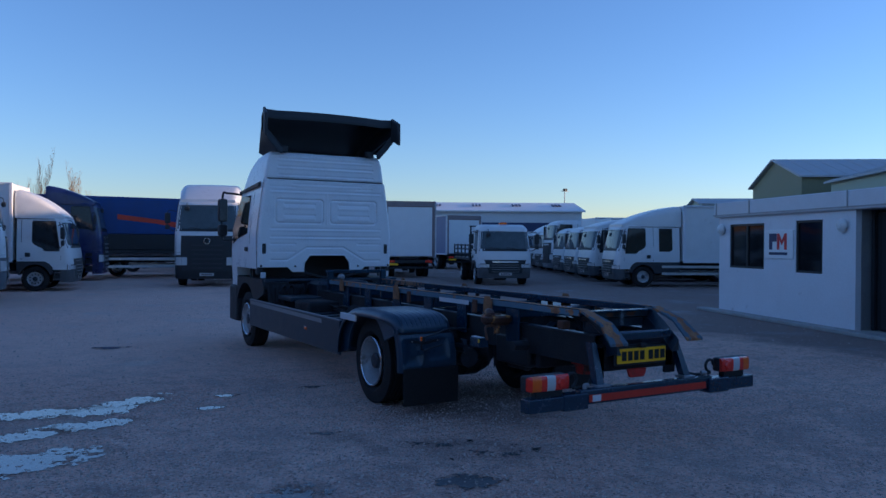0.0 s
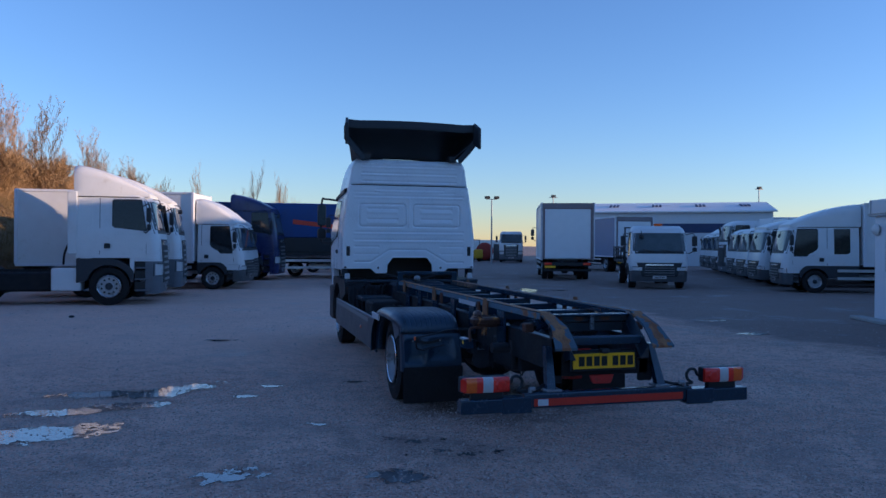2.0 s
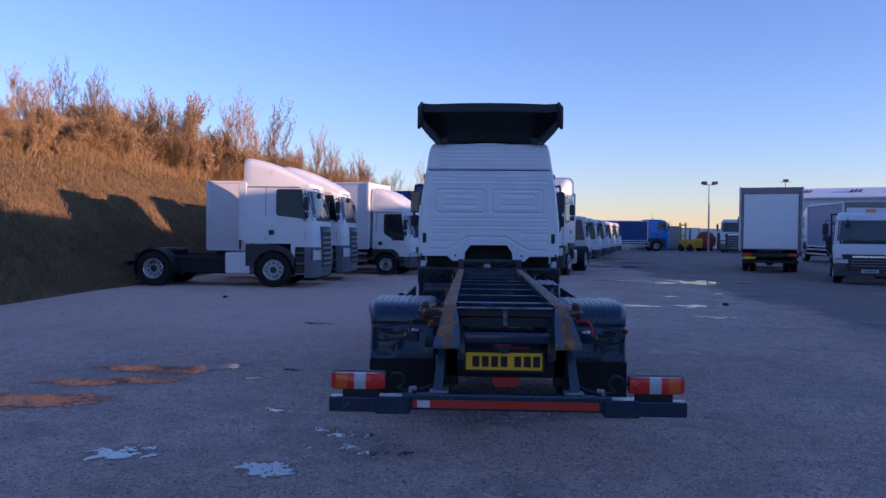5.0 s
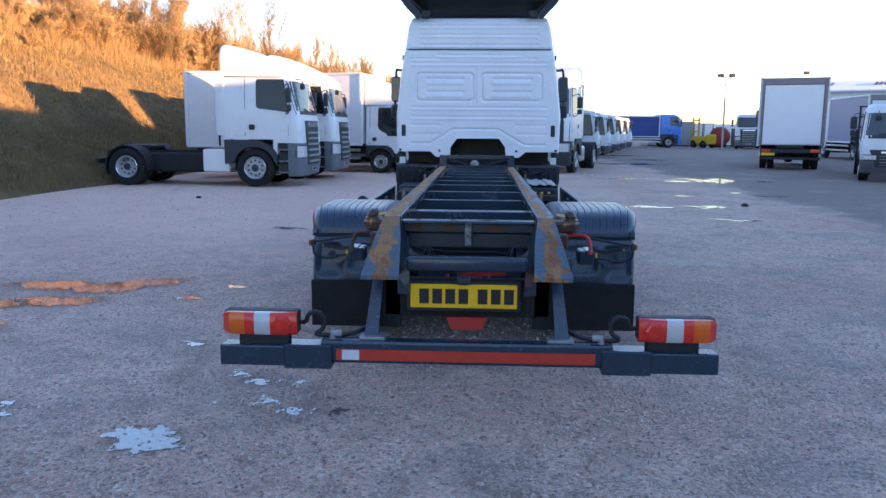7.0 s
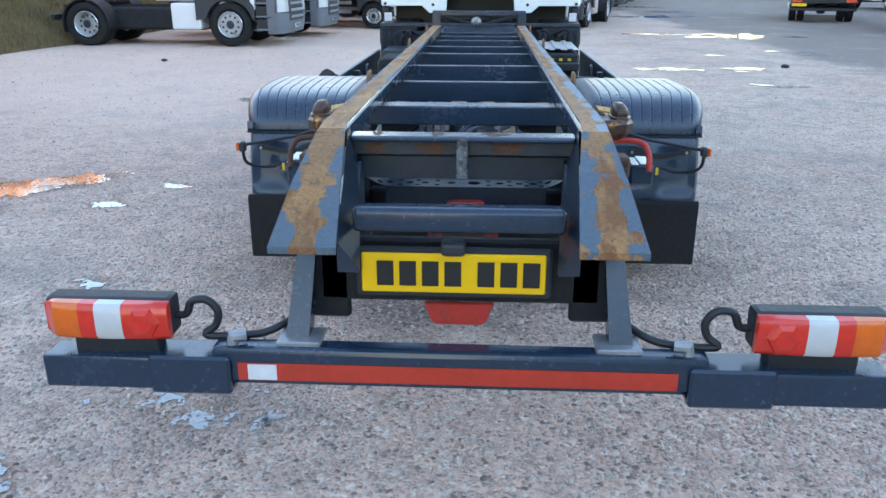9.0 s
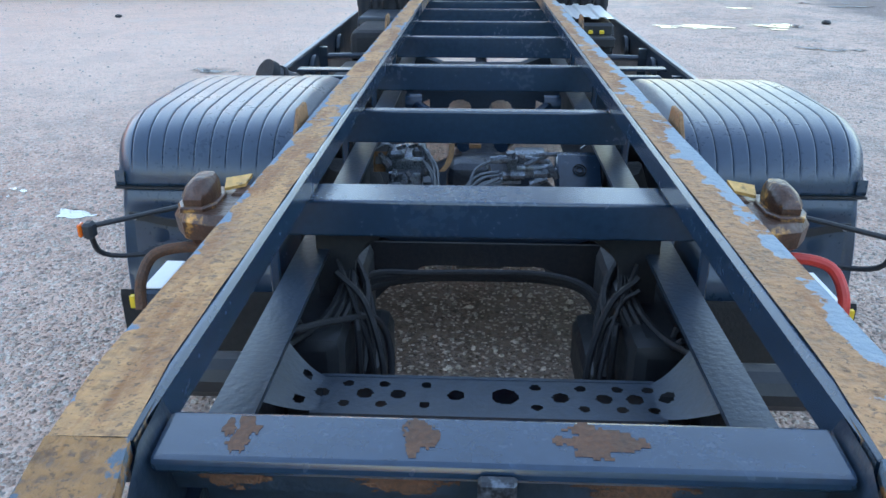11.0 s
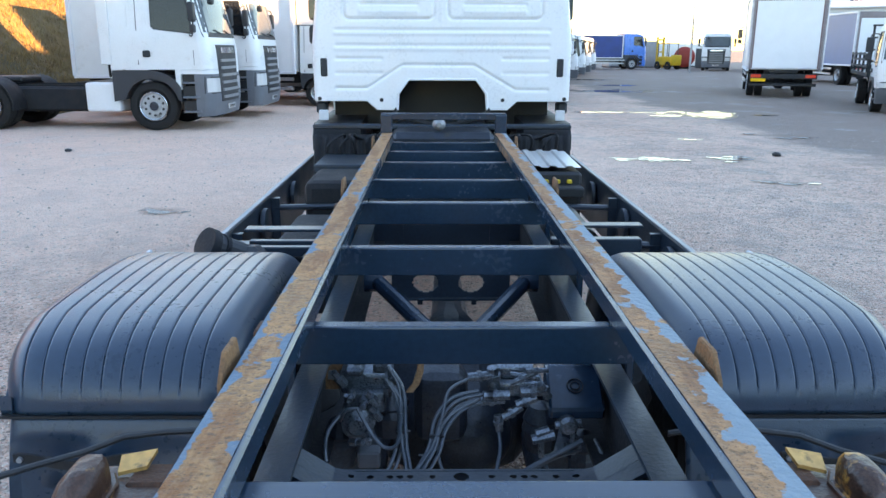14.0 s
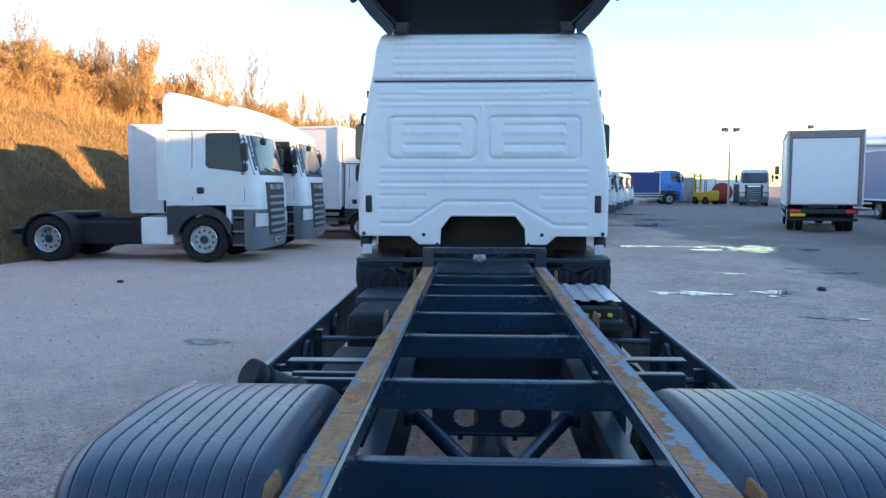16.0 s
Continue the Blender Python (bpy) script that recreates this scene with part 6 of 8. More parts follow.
    part("rail_stub", boxed(*sorted((s * 0.44, s * 0.53)), 0.26, 0.34, 0.98, 1.05, 0.008), RUST, truck, "rusty stub bracket")

# rear axle, links, pipes
bm = bmesh.new()
bmesh.ops.create_uvsphere(bm, u_segments=32, v_segments=20, radius=0.135, matrix=Matrix.Translation((0.035, 2.22, 0.535)))
lathe(bm, [(-0.62, 0.0), (-0.62, 0.08), (-0.3, 0.09), (-0.2, 0.2), (-0.08, 0.25), (0.08, 0.25), (0.2, 0.2), (0.3, 0.09), (0.62, 0.08), (0.62, 0.0)], (0, 2.56, 0.46), "x", 28)
part("rear_axle", bm, GREASY, truck, "cast rear axle with round differential casing")
bm = bmesh.new()
lathe(bm, [(0.0, 0.1), (0.25, 0.13), (0.5, 0.08), (2.0, 0.045), (4.4, 0.045)], (0, 2.7, 0.56), "y", 14)
part("propeller_shaft", bm, GREASY, truck)
for s in (-1, 1):
    bm = bmesh.new()
    tube(bm, [(s * 0.29, 2.98, 0.825), (s * 0.07, 2.53, 0.757)], 0.03, 12)
    tube(bm, [(s * 0.33, 2.98, 0.825), (s * 0.26, 2.98, 0.825)], 0.05, 16)
    part("stay_rod", bm, FRAMEP, truck, "dark steel axle stay rod")
    bm = bmesh.new()
    tube(bm, [(s * 0.3, 1.95, 0.5), (s * 0.3, 2.25, 0.5)], 0.1, 16)
    tube(bm, [(s * 0.3, 2.25, 0.5), (s * 0.3, 2.4, 0.5)], 0.065, 12)
    part("brake_chamber", bm, GREASY, truck)
    bm = bmesh.new()
    tube(bm, [(s * 0.44, 1.8, 0.62), (s * 0.44, 3.3, 0.6)], 0.045, 8)
    part("trailing_arm", bm, CHASSIS, truck)
    part("wheel_hub_cover", boxed(*sorted((s * 0.3, s * 0.42)), 2.05, 2.3, 0.55, 0.7, 0.03), GREASY, truck)
bm = bmesh.new()
grid(bm, span(-0.33, 0.33, 132), span(0.735, 0.93, 40), lambda x, z: (x, 3.04, z), lambda x, z: not any(((x - c) / 0.05) ** 2 + ((z - 0.797) / 0.041) ** 2 < 1 for c in (-0.098, 0.078)) and (abs(x) < 0.23 or z > 0.84 - 0.5 * (abs(x) - 0.23)))
box(bm, -0.23, 0.23, 3.0, 3.05, 0.727, 0.7345)
for x in (-0.12, 0.09):
    box(bm, x - 0.01, x + 0.01, 3.01, 3.03, 0.705, 0.7265, 0.003)
pp = part("perforated_plate", bm, CHASSIS, truck, "chassis plate with two round holes", False)
md = pp.modifiers.new("thickness", "SOLIDIFY")
md.thickness = 0.012
for s in (-1, 1):
    bm = bmesh.new()
    prism(bm, [(s * 0.343, 1.012), (s * 0.15, 1.012), (s * 0.2, 1.0), (s * 0.24, 0.975), (s * 0.265, 0.93), (s * 0.275, 0.84), (s * 0.343, 0.82)], "y", 1.03, 1.05)
    part("corner_gusset", bm, FLATBLACK, truck, "dark curved corner gusset")
    for k in range(3 if s > 0 else 2):
        bm = bmesh.new()
        w, q = 0.02 * k, 0.022 * (k % 2)
        tube(bm, curve_pts([(s * 0.3, 1.02 - w, 0.94 - w), (s * (0.26 - q), 0.97, 0.86), (s * (0.22 - q), 0.93 - w, 0.72), (s * (0.25 - q), 0.9, 0.6 - w), (s * (0.3 + q), 0.87 - w, 0.63), (s * 0.33, 0.84 - w, 0.76)], 6), 0.005 + 0.002 * (k % 2), 6)
        part("hanging_hose", bm, FLATBLACK, truck, "looped black air hose")
    bm = boxed(*sorted((s * 0.27, s * 0.392)), 0.86, 1.34, 0.56, 0.84, 0.03, 2)
    box(bm, *sorted((s * 0.22, s * 0.3)), 1.02, 1.3, 0.5, 0.66, 0.03, 2)
    part("air_bag_bracket", bm, BLACK, truck, "black greasy bracket inside the frame")
    for k in range(5):
        bm = bmesh.new()
        tube(bm, curve_pts([(s * (0.37 - 0.012 * k), 1.3, 0.84), (s * (0.3 - 0.02 * (k % 3)), 1.2 - 0.04 * k, 0.87 - 0.02 * k), (s * (0.25 - 0.02 * (k % 2)), 1.05 - 0.03 * k, 0.74 + 0.02 * k), (s * (0.24 + 0.02 * (k % 3)), 0.95, 0.62 - 0.03 * k), (s * 0.33, 0.84 + 0.02 * k, 0.66)], 6), 0.0055 + 0.0015 * (k % 3), 6)
        part("hanging_hose", bm, FLATBLACK, truck, "looped black air hose")
    for k in range(3):
        bm = bmesh.new()
        tube(bm, curve_pts([(s * 0.36, 0.8 + 0.05 * k, 0.86), (s * 0.33, 0.9, 0.84 - 0.03 * k), (s * (0.3 - 0.015 * k), 0.98, 0.86), (s * 0.27, 1.06, 0.93), (s * 0.2, 1.09, 0.985)], 6), 0.007, 6)
        part("loose_cable", bm, FLATBLACK, truck, "loose black cable")

# side skirts with bright top edge
for s in (-1, 1):
    a, b = sorted((s * 1.14, s * 1.165))
    sk = part("side_skirt", boxed(a, b, 3.35, 6.95, 0.4, 0.775, 0.006), CHASSIS, truck, "dark side under-run panel")
    part("top_flange", boxed(*sorted((s * 1.138, s * 1.167)), 3.35, 6.95, 0.776, 0.788, 0.003), GREYSTEEL, sk, "pale worn top flange")
    part("edge_band", boxed(*sorted((s * 1.1655, s * 1.168)), 3.9, 6.9, 0.715, 0.765), GREYSTEEL, sk, "pale band along the skirt")
    part("side_marker", boxed(*sorted((s * 1.165, s * 1.175)), 4.4, 4.48, 0.58, 0.62, 0.004), AMBERL, sk)
    for y in (4.0, 5.0):
        bm = bmesh.new()
        tube(bm, [(s * 0.43, y, 0.72), (s * 1.145, y, 0.7)], 0.022, 8)
        part("skirt_bracket", bm, CHASSIS, truck)
        part("stiffener", boxed(*sorted((s * 1.085, s * 1.14)), y - 0.02, y + 0.02, 0.45, 0.77), CHASSIS, sk)
# between frame and skirt
rng = random.Random(19)
for s in (-1, 1):
    # pressed round bosses on the inside of the skirt
    for y in (3.75, 4.7, 5.7):
        bm = bmesh.new()
        lathe(bm, [(1.142, 0.0), (1.142, 0.085), (1.13, 0.1), (1.105, 0.1), (1.1, 0.08), (1.1, 0.0)] if s > 0 else [(-1.142, 0.0), (-1.142, 0.085), (-1.13, 0.1), (-1.105, 0.1), (-1.1, 0.08), (-1.1, 0.0)], (0, y, 0.66), "x", 18)
        part("pressed_boss", bm, CHASSIS, truck, "round boss inside the side panel")
    for y in ((3.72, 4.05) if s < 0 else (4.15,)):
        part("flat_arm", boxed(*sorted((s * 0.41, s * 1.08)), y - 0.045, y + 0.045, 0.775, 0.79, 0.003), CHASSIS, truck, "dark flat skirt arm")
    for k in range(7):
        x0, z0 = 0.47 + 0.03 * k, 0.84 - 0.02 * (k % 3)
        bm = bmesh.new()
        tube(bm, curve_pts([(s * (x0 + rng.uniform(-0.015, 0.015)), 3.2 + 0.45 * j + rng.uniform(-0.1, 0.1), z0 + rng.uniform(-0.06, 0.03)) for j in range(8)], 4), rng.uniform(0.006, 0.013), 6)
        part("chassis_cable", bm, FLATBLACK, truck, "black cable run along the chassis")
    for k in range(5):
        bm = bmesh.new()
        a = 0.5 + 0.1 * k
        tube(bm, curve_pts([(s * a, 6.35, 0.75), (s * (a + 0.03), 6.2, 0.95 + rng.uniform(0, 0.1)), (s * (a + rng.uniform(-0.1, 0.1)), 6.3, 1.05), (s * a * 0.9, 6.45, 0.98)], 5), 0.012, 6)
        part("cab_cable", bm, FLATBLACK, truck, "black cable loop behind the cab")
part("fuel_tank", boxed(-0.94, -0.5, 3.75, 4.75, 0.38, 0.72, 0.05, 3), FLATBLACK, truck, "dark fuel tank")
bm = bmesh.new()
lathe(bm, [(0.0, 0.055), (0.05, 0.055), (0.06, 0.045), (0.06, 0.0)], (-0.6, 3.9, 0.725), "z", 16)
part("tank_cap", bm, CHROME, truck, "bright tank filler cap")
for y in (3.5, 3.62):
    part("tank_strap", boxed(-0.96, -0.46, y - 0.02, y + 0.02, 0.78, 0.83, 0.005), CHASSIS, truck)
bm = boxed(-0.96, -0.84, 3.3, 3.45, 0.72, 0.86, 0.03)
tube(bm, [(-0.92, 3.36, 0.8), (-1.03, 3.26, 0.88)], 0.062, 16)
fn = part("filler_neck", bm, ARCH, truck, "black filler neck with cap")
bm = bmesh.new()
tube(bm, [(-1.03, 3.26, 0.88), (-1.055, 3.237, 0.898)], 0.076, 18)
tube(bm, [(-1.0, 3.29, 0.855), (-1.012, 3.278, 0.865)], 0.072, 18)
part("filler_cap", bm, FLATBLACK, fn, "round black filler cap")
part("tool_box", boxed(-0.93, -0.48, 5.0, 5.6, 0.46, 0.88, 0.05, 2), FLATBLACK, truck, "black tank behind the cab")
part("step_plate", boxed(-0.96, -0.5, 5.62, 6.2, 0.84, 0.9, 0.01), CHASSIS, truck)
bm = bmesh.new()
grid(bm, span(0.5, 0.93, 36), span(5.15, 5.85, 10), lambda x, y: (x, y, 0.955 + 0.012 * (math.sin((x - 0.5) * 58) > 0) + 0.02 * ((y - 5.15) / 0.7)))
part("battery_cover", bm, ALU, truck, "ribbed bright aluminium battery cover", 30)
part("battery_box", boxed(0.5, 0.93, 5.1, 5.85, 0.5, 0.93, 0.02), BLACK, truck)
for i in range(4):
    x = 0.6 + 0.075 * i
    part("yellow_terminal", boxed(x, x + 0.03, 5.05, 5.08, 0.86, 0.885, 0.004), YTERM, truck, "yellow terminal cap")
part("terminal_tray", boxed(0.52, 0.92, 4.95, 5.09, 0.78, 0.85, 0.01), BLACK, truck)
bm = bmesh.new()
tube(bm, [(0.75, 4.2, 0.62), (0.75, 4.85, 0.62)], 0.14, 20)
part("air_tank", bm, BLACK, truck, "black compressed air tank")
part("air_dryer", lathe(bmesh.new(), [(0.7, 0.0), (0.7, 0.08), (0.88, 0.08), (0.92, 0.05), (0.92, 0.0)], (0.6, 4.75, 0), "z", 16), VALVE, truck)
part("spare_bracket", boxed(0.5, 0.94, 3.6, 3.66, 0.66, 0.84, 0.006), CHASSIS, truck)

# end of the upper frame and cab rear support
part("front_bulkhead", box(box(boxed(-0.44, -0.35, 5.52, 5.58, 1.0, 1.28, 0.006), 0.35, 0.44, 5.52, 5.58, 1.0, 1.28, 0.006), -0.44, 0.44, 5.56, 5.62, 1.24, 1.29, 0.006), FRAMEP, truck)
part("cab_bearer", boxed(-1.08, 1.08, 6.45, 6.52, 1.08, 1.125, 0.012), CHASSIS, truck, "dark weathered cross bearer behind the cab")
part("engine_tunnel", boxed(-0.4, 0.4, 6.0, 8.2, 0.7, 1.1, 0.05), GREASY, truck)
bm = bmesh.new()
lathe(bm, [(6.0, 0.0), (6.0, 0.02), (6.05, 0.05), (6.08, 0.05), (6.1, 0.0)], (-0.03, 0, 1.16), "y", 14)
part("coolant_cap", bm, GREYSTEEL, truck)
bm = bmesh.new()
tube(bm, curve_pts([(-0.4, 6.6, 1.2), (-0.25, 6.5, 1.16), (0, 6.48, 1.1), (0.2, 6.5, 1.15), (0.4, 6.6, 1.2)], 5), 0.025, 8)
part("cooling_hose", bm, RUBBER, truck)
for s in (-1, 1):
    bm = bmesh.new()
    grid(bm, span(s * 0.5, s * 1.06, 84), span(0, 1, 8), lambda x, v: (x, 6.42 - 0.16 * v + 0.01 * math.sin(abs(x) * 95), 1.04 - 0.5 * v))
    iw = part("inner_wing", bm, FLATBLACK, truck, "ribbed black mudguard behind the front wheel", 40)
    md = iw.modifiers.new("thickness", "SOLIDIFY")
    md.thickness = 0.006
    wing = bmesh.new()
    prism(wing, [(6.5, 1.02), (6.5, 0.9)] + [(7.5 + 0.56 * math.cos(a), 0.44 + 0.56 * math.sin(a)) for a in span(radians(150), radians(20), 12)] + [(7.99, 1.1), (6.6, 1.12)], "x", *sorted((s * 0.7, s * 1.09)))
    part("front_wing", wing, BLACK, truck)
    wheel(truck, s * 1.06, 7.5, 0.44, 0.26, s, 0.04)

# ---- its cab ----
HW = [(1.0, 1.08), (1.3, 1.1), (1.75, 1.105), (2.2, 1.055), (2.58, 0.998), (2.62, 0.988), (2.9, 0.948), (3.0, 0.912), (3.04, 0.862)]
FRONT = [(1.0, 8.52), (1.6, 8.5), (1.8, 8.44), (2.5, 8.12), (2.75, 7.95), (2.95, 7.6), (3.04, 7.2)]


def cab_ring(z, back):
    h, f, r = lerp_table(HW, z), lerp_table(FRONT, z), 0.22
    pts = [(-h, back)] + [(-h + r * (1 - math.cos(a)), f - r + r * math.sin(a)) for a in span(0, math.pi / 2, 6)]
    pts += [(-p[0], p[1]) for p in reversed(pts[1:])] + [(h, back)]
    return [(x, y, z) for x, y in pts]


bm = bmesh.new()
loft(bm, [cab_ring(z, 6.84) for z in (1.24, 1.5, 1.75, 1.85, 2.1, 2.4, 2.6, 2.75, 2.88, 2.96, 3.01, 3.035)], caps=False, closed=False)
rg = cab_ring(3.035, 6.84)
bm.faces.new([bm.verts.new((x, y, 3.036)) for x, y, z in rg])
cab = part("cab", bm, WHITE, truck, "white high-roof sleeper cab shell")


def bent(x):
    return lerp_table([(-0.92, 1.375), (-0.64, 1.375), (-0.34, 1.568), (0.27, 1.568), (0.63, 1.36), (0.92, 1.36)], x)


def groove(t, w=0.011):
    return math.exp(-(t / w) ** 2)


def within(v, a, b, s=0.02):
    return max(0.0, min(1.0, (v - a) / s)) * max(0.0, min(1.0, (b - v) / s))


def frame_line(x, z, x0, x1, z0, z1, r=0.05):
    dx, dz = max(x0 + r - x, x - x1 + r, 0), max(z0 + r - z, z - z1 + r, 0)
    inside = min(x - x0, x1 - x, z - z0, z1 - z)
    return (math.hypot(dx, dz) - r) if (dx > 0 and dz > 0) else -inside


def emboss(x, z):
    d = 0.0
    for z0, a, b in ((2.93, -0.8, 0.8), (2.81, -0.8, 0.8), (2.68, -0.8, 0.8), (2.545, -0.58, 0.58), (2.44, -0.92, 0.92), (1.857, -0.92, 0.92), (1.73, -0.92, 0.92)):
        d += (groove(z - z0, 0.013) * -0.007 + groove(z - z0 + 0.028, 0.014) * 0.005) * within(x, a, b)
    for x0, x1 in ((-0.83, -0.07), (0.05, 0.84)):
        d += -0.016 * groove(frame_line(x, z, x0, x1, 1.945, 2.305), 0.012)
        for z0 in (2.235, 2.065):
            d += (groove(z - z0, 0.012) * -0.01 + groove(z - z0 + 0.06, 0.02) * 0.006) * within(x, x0 + 0.12, x1 - 0.12)
    for x0, x1 in ((-0.92, -0.5), (0.5, 0.92)):
        d += (-0.008 * groove(z - 1.62, 0.012) - 0.006 * groove(z - 1.5, 0.012)) * within(x, x0, x1)
        d += -0.006 * groove(z - 2.5, 0.01) * within(x, x0 - 0.02, x1 - 0.15 * (x0 > 0))
    d += 0.006 * groove(x + 0.01, 0.014) * within(z, 1.92, 2.42)
    d += -0.012 * groove(z - bent(x), 0.012) * within(x, -0.92, 0.92)
    d += 0.035 * max(0, min(1, (2.61 - z) / 0.012)) - 0.012 * groove(z - 2.625, 0.012)
    return d


def rear_skin(u, z):
    h = lerp_table(HW, z)
    x = u * h
    e = (1 - abs(u)) * h
    rnd = 0.05
    y = 6.79 - emboss(x, z)
    if e < rnd:
        y += rnd - math.sqrt(max(0, rnd * rnd - (rnd - e) ** 2))
    if z > 2.97:
        y += (z - 2.97) * 1.0
    return (x, y, z)


def rear_keep(u, z):
    x = u * lerp_table(HW, z)
    top = lerp_table([(-0.385, 1.15), (-0.375, 1.33), (-0.28, 1.452), (0.29, 1.452), (0.38, 1.33), (0.39, 1.15)], x) if -0.385 < x < 0.39 else 0
    if z < top:
        return False
    if 0.385 < abs(x) < 0.56:
        return z > 1.185
    return z > 1.262 + (0.0 if abs(x) > 0.64 else -(0.64 - abs(x)) * 0.9 if abs(x) > 0.56 else 0)


bm = bmesh.new()
grid(bm, [-1 + 2 * i / 220 for i in range(221)], [1.17 + i * 0.0093 for i in range(201)], rear_skin, rear_keep)
rp = part("rear_panel", bm, WHITE, cab, "white pressed steel rear wall with embossed ribs", 60)
md = rp.modifiers.new("thickness", "SOLIDIFY")
md.thickness, md.offset = 0.004, -1
bm = bmesh.new()
tube(bm, [(-0.386, 6.762, 1.19), (-0.378, 6.762, 1.33), (-0.283, 6.762, 1.45), (0.29, 6.762, 1.45), (0.38, 6.762, 1.33), (0.39, 6.762, 1.19)], 0.013, 8)
part("opening_edge", bm, WHITE, cab, "rolled white edge of the opening")
part("roof_seam", boxed(-0.955, 0.955, 6.762, 6.785, 2.612, 2.624), DARKP, cab, "dark seam under the roof cap")
part("tunnel_lining", box(boxed(-1.05, 1.05, 6.86, 8.2, 1.47, 1.5), -1.0, 1.0, 7.4, 7.45, 1.0, 1.469), BLACK, cab, "black engine tunnel lining")
for s in (-1, 1):
    part("air_vent", boxed(s * 1.005 - 0.03, s * 1.005 + 0.03, 6.745, 6.775, 1.47, 1.625, 0.012, 2), DARKP, cab, "black cab air vent")
    part("side_marker", boxed(*sorted((s * 0.955, s * 1.01)), 6.98, 7.03, 2.53, 2.58, 0.01), DARKP, cab)
    for x, z in ((s * 0.52, 1.275), (s * 1.05, 1.285)):
        bm = bmesh.new()
        lathe(bm, [(6.752, 0.0), (6.752, 0.017), (6.77, 0.019)], (x, 0, z), "y", 10)
        part("bolt", bm, BLACK, cab)
    h = lambda z: s * (lerp_table(HW, z) + 0.006)
    bm = bmesh.new()
    wp = [(7.35, 1.78), (7.4, 2.38), (7.95, 2.38), (8.25, 1.85), (8.2, 1.62), (7.9, 1.7)]
    loft(bm, [[(h(z) + s * o, y, z) for y, z in wp] for o in (-0.02, 0.004)])
    part("door_window", bm, GLASSD, cab, "dark door window")
    bm = bmesh.new()
    loft(bm, [[(s * (lerp_table(HW, 2.47) + o), y, z) for y, z in ((6.95, 2.5), (6.95, 2.56), (8.05, 2.47), (8.05, 2.43))] for o in (-0.02, 0.03)])
    part("gutter_trim", bm, DARKP, cab, "black rain gutter trim")
    bm = bmesh.new()
    for y0, z0, z1 in ((7.2, 1.05, 2.42),):
        loft(bm, [[(s * (lerp_table(HW, z) + o), y, z) for y, z in ((y0, z0), (y0 + 0.012, z0), (y0 + 0.012, 1.75), (y0 + 0.012, z1), (y0, z1), (y0, 1.75))] for o in (-0.02, 0.003)])
    part("door_seam", bm, DARKP, cab)
    part("door_handle", boxed(*sorted((s * 1.095, s * 1.125)), 7.3, 7.46, 1.5, 1.57, 0.015), DARKP, cab)
    bm = bmesh.new()
    tube(bm, curve_pts([(s * 1.0, 8.05, 2.42), (s * 1.2, 8.2, 2.45), (s * 1.27, 8.26, 2.4), (s * 1.28, 8.26, 1.75), (s * 1.2, 8.2, 1.68), (s * 1.08, 8.1, 1.7)], 5), 0.018, 8)
    mr = part("mirror", bm, BLACK, cab, "black folding mirror arm")
    part("mirror_housing", boxed(s * 1.27 - 0.075, s * 1.27 + 0.075, 8.2, 8.33, 1.98, 2.36, 0.04, 2), DARKP, mr)
    part("mirror_glass", boxed(s * 1.27 - 0.06, s * 1.27 + 0.06, 8.194, 8.2, 2.0, 2.34), SCREEN, mr)
    part("wide_angle_housing", boxed(s * 1.27 - 0.075, s * 1.27 + 0.075, 8.2, 8.32, 1.74, 1.94, 0.04, 2), DARKP, mr)
    part("cab_step", boxed(*sorted((s * 0.85, s * 1.1)), 7.98, 8.46, 0.36, 0.93, 0.03, 2), DARKP, cab)
    part("white_marker", boxed(*sorted((s * 0.98, s * 1.06)), 6.74, 6.76, 1.1, 1.19, 0.005), REFLW, cab)
    part("cab_corner", boxed(*sorted((s * 1.0, s * 1.09)), 6.8, 6.95, 1.15, 1.26, 0.02), DARKP, cab)
part("front_bumper", boxed(-1.09, 1.09, 8.1, 8.5, 0.36, 0.93, 0.06, 2), DARKP, cab)
bm = bmesh.new()
loft(bm, [cab_ring(z, 8.0) for z in (0.94, 1.05, 1.15, 1.238)])
part("lower_door", bm, WHITE, cab, "white lower door panel")

# roof wind deflector, open at the back
def deflector_ring(u, o):
    """u from 0 at its open back to 1 at the nose; o outwards."""
    y = 6.62 + 1.1 * u
    top = 3.62 - 0.5 * u ** 1.6 + o
    low = 3.07 - 0.02 * u
    h1, h0 = 1.1 - 0.25 * u + o, 0.82 - 0.07 * u + o
    mid = low + (top - low) * 0.62
    pts = [(-h0, low), (-h0 - (h1 - h0) * 0.55, (low + mid) / 2), (-h1, mid), (-h1, top - 0.02), (-h1 + 0.05, top + 0.01), (-h1 * 0.8, top)]
    pts += [(x * h1, top + 0.02 * (1 - (x / 0.8) ** 2)) for x in (-0.55, -0.3, 0.0, 0.3, 0.55)]
    return [(x, y, z) for x, z in pts] + [(-x, y, z) for x, z in reversed(pts[:6])]


bm = bmesh.new()
loft(bm, [deflector_ring(u, 0.0) for u in span(0, 1, 8)], caps=False, closed=False)
df = part("roof_deflector", bm, DARKP, truck, "dark roof wind deflector", 50)
bm = bmesh.new()
loft(bm, [deflector_ring(u, -0.012) for u in span(0.0, 0.98, 8)], caps=False, closed=False)
part("inner_lining", bm, BLACK, df, "black unpainted inside of the deflector", 50)
bm = bmesh.new()
r0, r1 = deflector_ring(0, 0.006), deflector_ring(0, -0.03)
loft(bm, [r0, [(x, y - 0.02, z) for x, y, z in r0], [(x, y - 0.02, z) for x, y, z in r1], r1], caps=False, closed=False)
